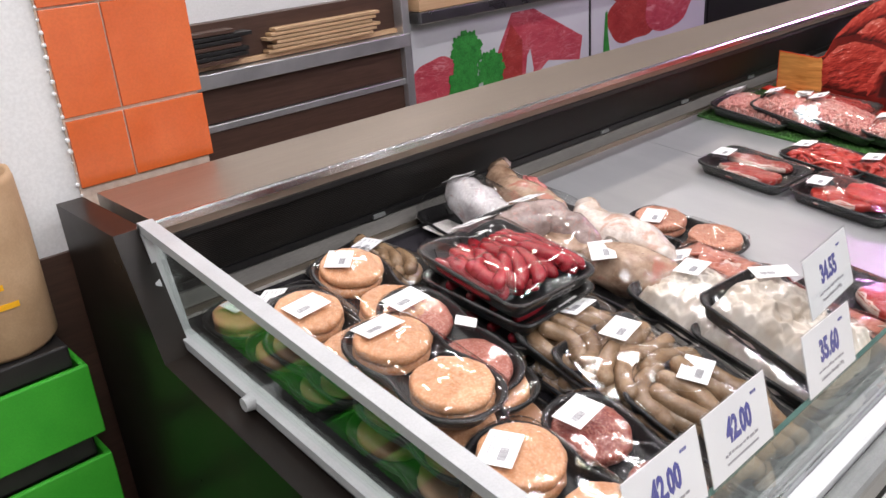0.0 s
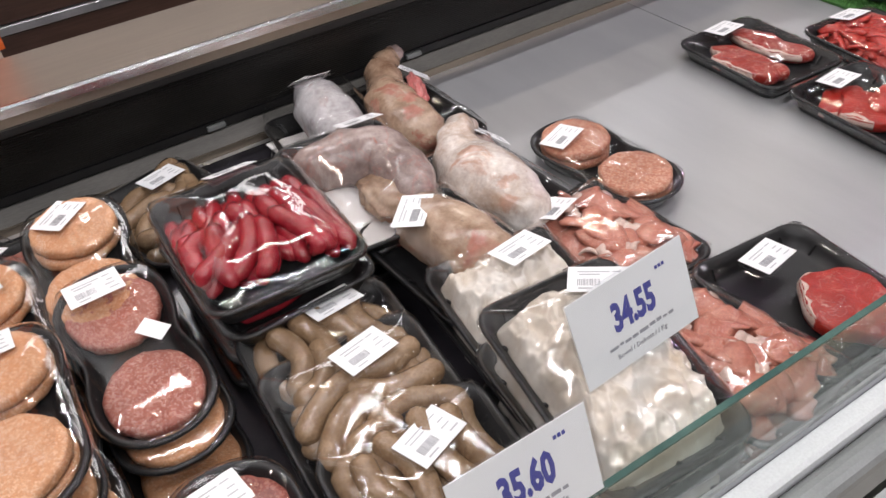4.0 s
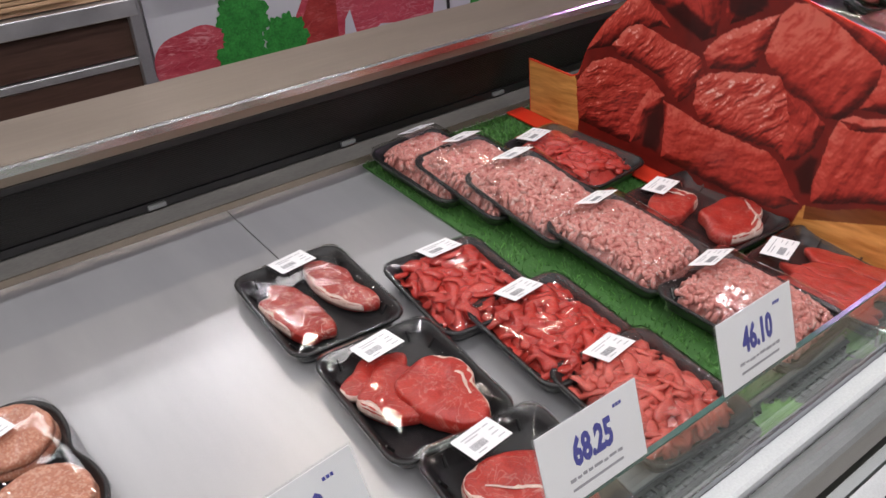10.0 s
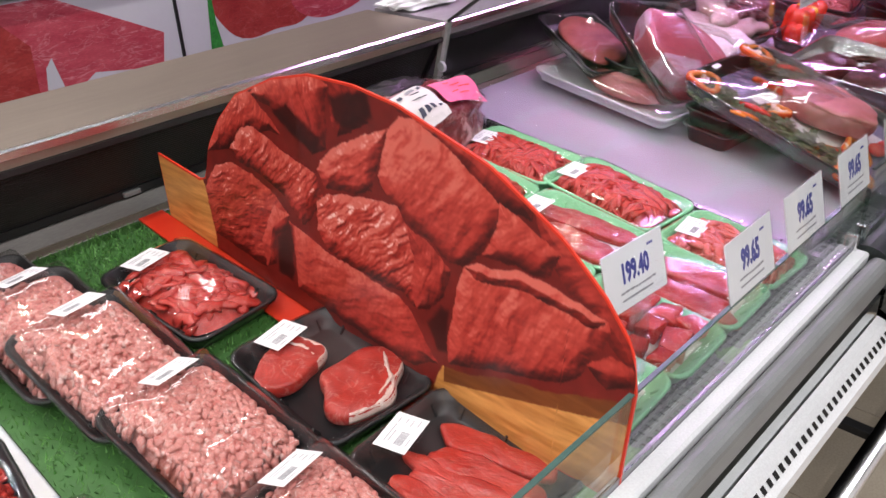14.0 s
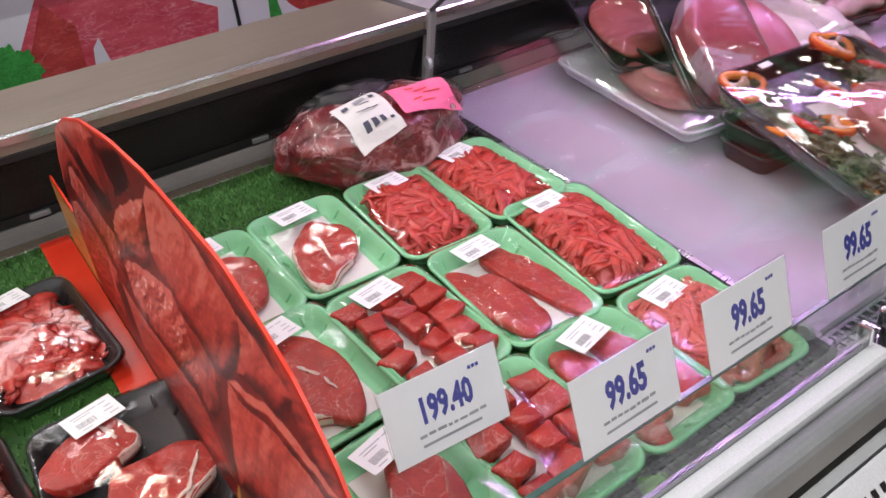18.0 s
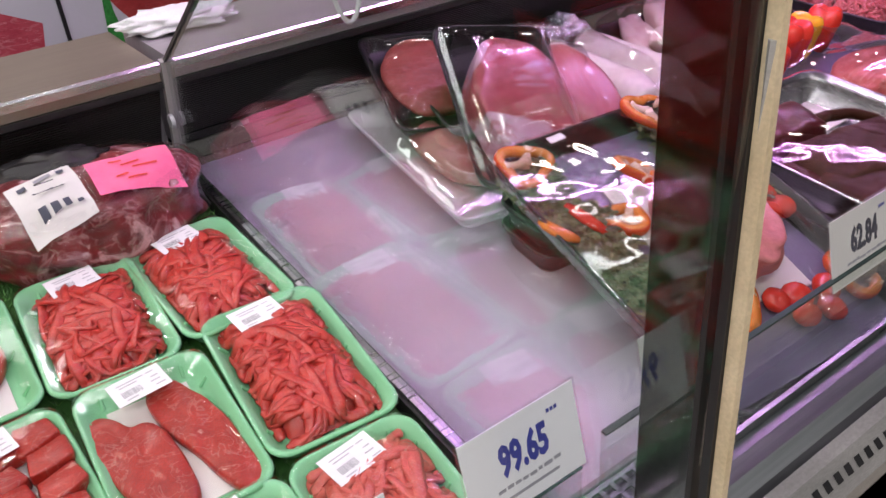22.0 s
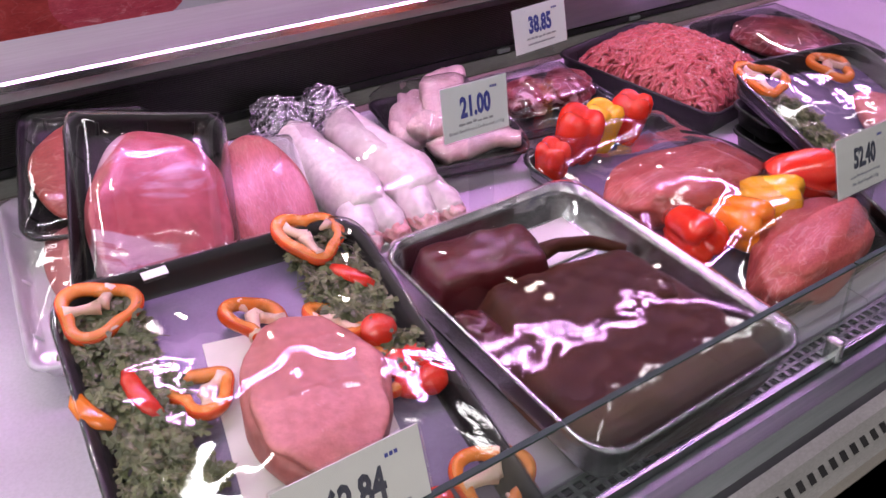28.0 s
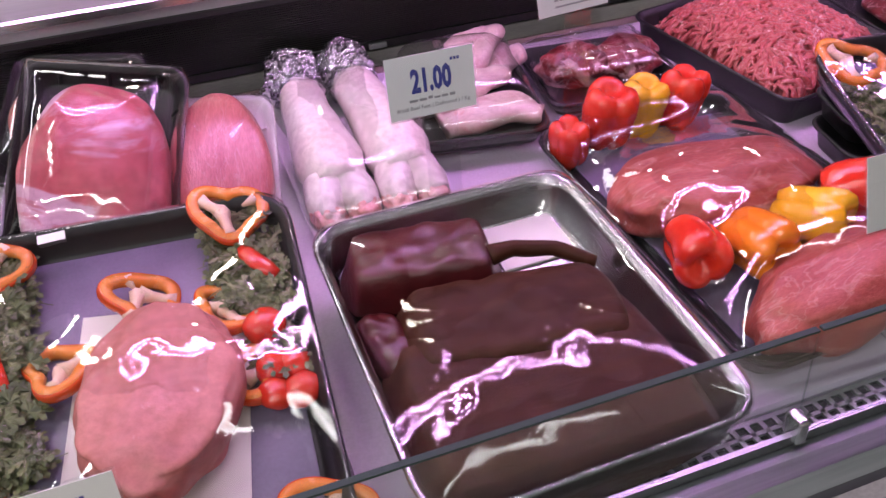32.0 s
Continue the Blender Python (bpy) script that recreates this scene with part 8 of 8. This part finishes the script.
pepper_ring(veg2, -0.12, -0.04, 0.02, 0.036, 60, PEPPER_ORANGE, 0)
part("liner", box(0.31, 0.405, 0.0015, 0, 0, 0.0075), LINER_PURPLE_LIT, veg2, "glossy dark liner sheet")
herbs(veg2, -0.12, 0.05, 0.010, 0.06, 0.2, 9, 140)
part("veal_cut", lump_mesh(0.08, 0.12, 0.028, 25, 0.10, 1.0, 4), VEAL_PINK, veg2, "", pose(0.05, -0.03, 0.010))
for k, (x, y) in enumerate(((5.42, 1.1), (5.45, 0.72))):
    plain_tray(rest(x, y, 0.0, -3), 0.30, 0.36, 0.04, FOAM_BLACK, [("red_cut", lump_mesh(0.11, 0.13, 0.035, 90 + k, 0.15, 1.1, 4), JOINT, pose(0, 0, 0.008))], "red meat joint in a black tray under film", 0.045, 1)
for k, (x, y) in enumerate(((5.08, 0.79), (5.09, 0.80))):
    plain_tray(rest(x, y, 0.040 * k, -8 - 4 * k), 0.30, 0.13, 0.042, FOAM_BLACK, [], "empty black foam tray under a platter", None, 1, "foam tray")

# ---- small things ----


def leaf_mesh(seed, n=26):
    """Ruffled lettuce leaves fanned out of one point."""
    rgl = random.Random(seed)
    bm = bmesh.new()
    for _ in range(n):
        a, up, ln, wd = rgl.uniform(0, 6.283), rgl.uniform(0.1, 0.9), rgl.uniform(0.02, 0.04), rgl.uniform(0.008, 0.014)
        d, s = Vector((math.cos(a), math.sin(a), up)).normalized(), Vector((-math.sin(a), math.cos(a), 0))
        rows = []
        for i in range(5):
            t = i / 4
            p = d * ln * t
            w = wd * math.sin(math.pi * min(0.95, 0.15 + 0.8 * t))
            rows.append([bm.verts.new(p + s * w * u + Vector((0, 0, -0.012 * t * t + 0.003 * math.sin(9 * t + 5 * u + seed)))) for u in (-1, -0.4, 0.4, 1)])
        for r0, r1 in zip(rows, rows[1:]):
            for k in range(3):
                bm.faces.new((r0[k], r0[k + 1], r1[k + 1], r1[k]))
    return smooth(bm)


for i, (x, y) in enumerate(((1.70, 0.375), (1.775, 0.368), (1.835, 0.372), (2.30, 0.378), (2.545, 0.405), (2.705, 0.380), (2.78, 0.37), (3.10, 0.375))):
    lt = part("lettuce_garnish", cached(("lettuce", i % 3), lambda: leaf_mesh(i % 3)), LETTUCE, None, "", pose(x, y, deck(DECK_FRONT) - 0.006, 0, 0, 40 * i) @ Matrix.Scale(1.5, 4))
    tagged(lt, "green ruffled lettuce garnish tucked by the front glass", "garnish", "lettuce garnish")

glove = part("plastic_glove", lump_mesh(0.10, 0.055, 0.018, 12, 0.45, 2.2, 4), WHITE_RAIL, None, "", pose(3.53, 1.47, LEDGE_Z + 0.0005, 0, 0, -12))
tagged(glove, "crumpled white plastic glove lying on the ledge", "glove")
loop = thing("hanging_loop", pose(3.475, 0.74, 1.15), "white plastic tag loop hanging from the glass edge", "tag loop")
bml = bmesh.new()
pts = [(0.033 * math.sin(a), 0, 0.12 - 0.12 * math.cos(a) ** 2 if abs(a) < 1.5 else 0.12) for a in [i * 0.1 - 1.5 for i in range(31)]]
smooth(tube(pts, 0.0026, 8, bml))
part("cord", bml, WHITE_RAIL, loop)
part("hook", box(0.09, 0.006, 0.006, -0.015, 0, 0.117, 0.002), WHITE_RAIL, loop)
part("paper_tag", box(0.03, 0.001, 0.02, 0.03, -0.004, 0.075), CARD, loop, "small white paper tag", pose(0, 0, 0, 0, 20, 0))

# green crates with a kraft paper roll, beside the case end
for i, z in enumerate((0.0, 0.19, 0.38, 0.572)):
    cr = thing("produce_crate", pose(0.02, 1.52, z), "bright green plastic crate in a stack beside the case", "crate", "stacked green crates")
    part("front", box(0.70, 0.012, 0.145, 0, -0.094, 0.004, 0.003), CRATE_GREEN, cr)
    part("back", box(0.70, 0.012, 0.145, 0, 0.078, 0.004, 0.003), CRATE_GREEN, cr)
    part("end", box(0.012, 0.158, 0.145, 0.344, -0.008, 0.004, 0.003), CRATE_GREEN, cr)
    part("end", box(0.012, 0.158, 0.145, -0.344, -0.008, 0.004, 0.003), CRATE_GREEN, cr)
    part("base", box(0.676, 0.16, 0.01, 0, -0.008, 0.0, 0.002), BLACK_PLASTIC, cr)
    # added black block: shade of the gap up to the next crate
    part("spacer", box(0.66, 0.15, 0.045, 0, -0.008, 0.147, 0.004), BLACK_PLASTIC, cr, "black filler for the shaded gap between crates")
roll = thing("paper_sack", pose(0.27, 1.525, 0.765), "brown kraft paper sack with faded yellow print on green crates", "paper sack")
rings = []
for s, z in ((0.90, 0.0), (1.0, 0.012), (1.02, 0.12), (0.99, 0.22), (0.96, 0.30), (0.92, 0.315), (0.86, 0.310), (0.84, 0.27)):
    rings.append([(0.095 * s * (1 + 0.02 * math.sin(5 * a)) * math.cos(a), 0.082 * s * math.sin(a), z) for a in (2 * math.pi * i / 32 for i in range(32))])
part("sack", smooth(jitter(loft(rings), 0.004, 14, 2)), KRAFT, roll)
for i in range(3):
    part("faded_print", box(0.05 - 0.01 * i, 0.002, 0.010, -0.012 * i, -0.0875, 0.10 + 0.035 * i, 0.0), PEPPER_YELLOW, roll, "faded yellow print")

# ---- floor tiles, last ----
tile = bpy.data.meshes.new("floor_tile")
bt = box(0.396, 0.396, 0.012, 0, 0, -0.012, 0.0015)
bt.to_mesh(tile)
bt.free()
tile.materials.append(TILE_FLOOR)
for ix in range(25):
    for iy in range(12):
        part("tile", tile, None, floor, "", pose(-2.6 + 0.4 * ix, -4.0 + 0.4 * iy, 0.0))
for ix in range(14):
    part("tile", tile, None, floor, "", pose(-0.6 + 0.4 * ix, 2.2, 0.0))
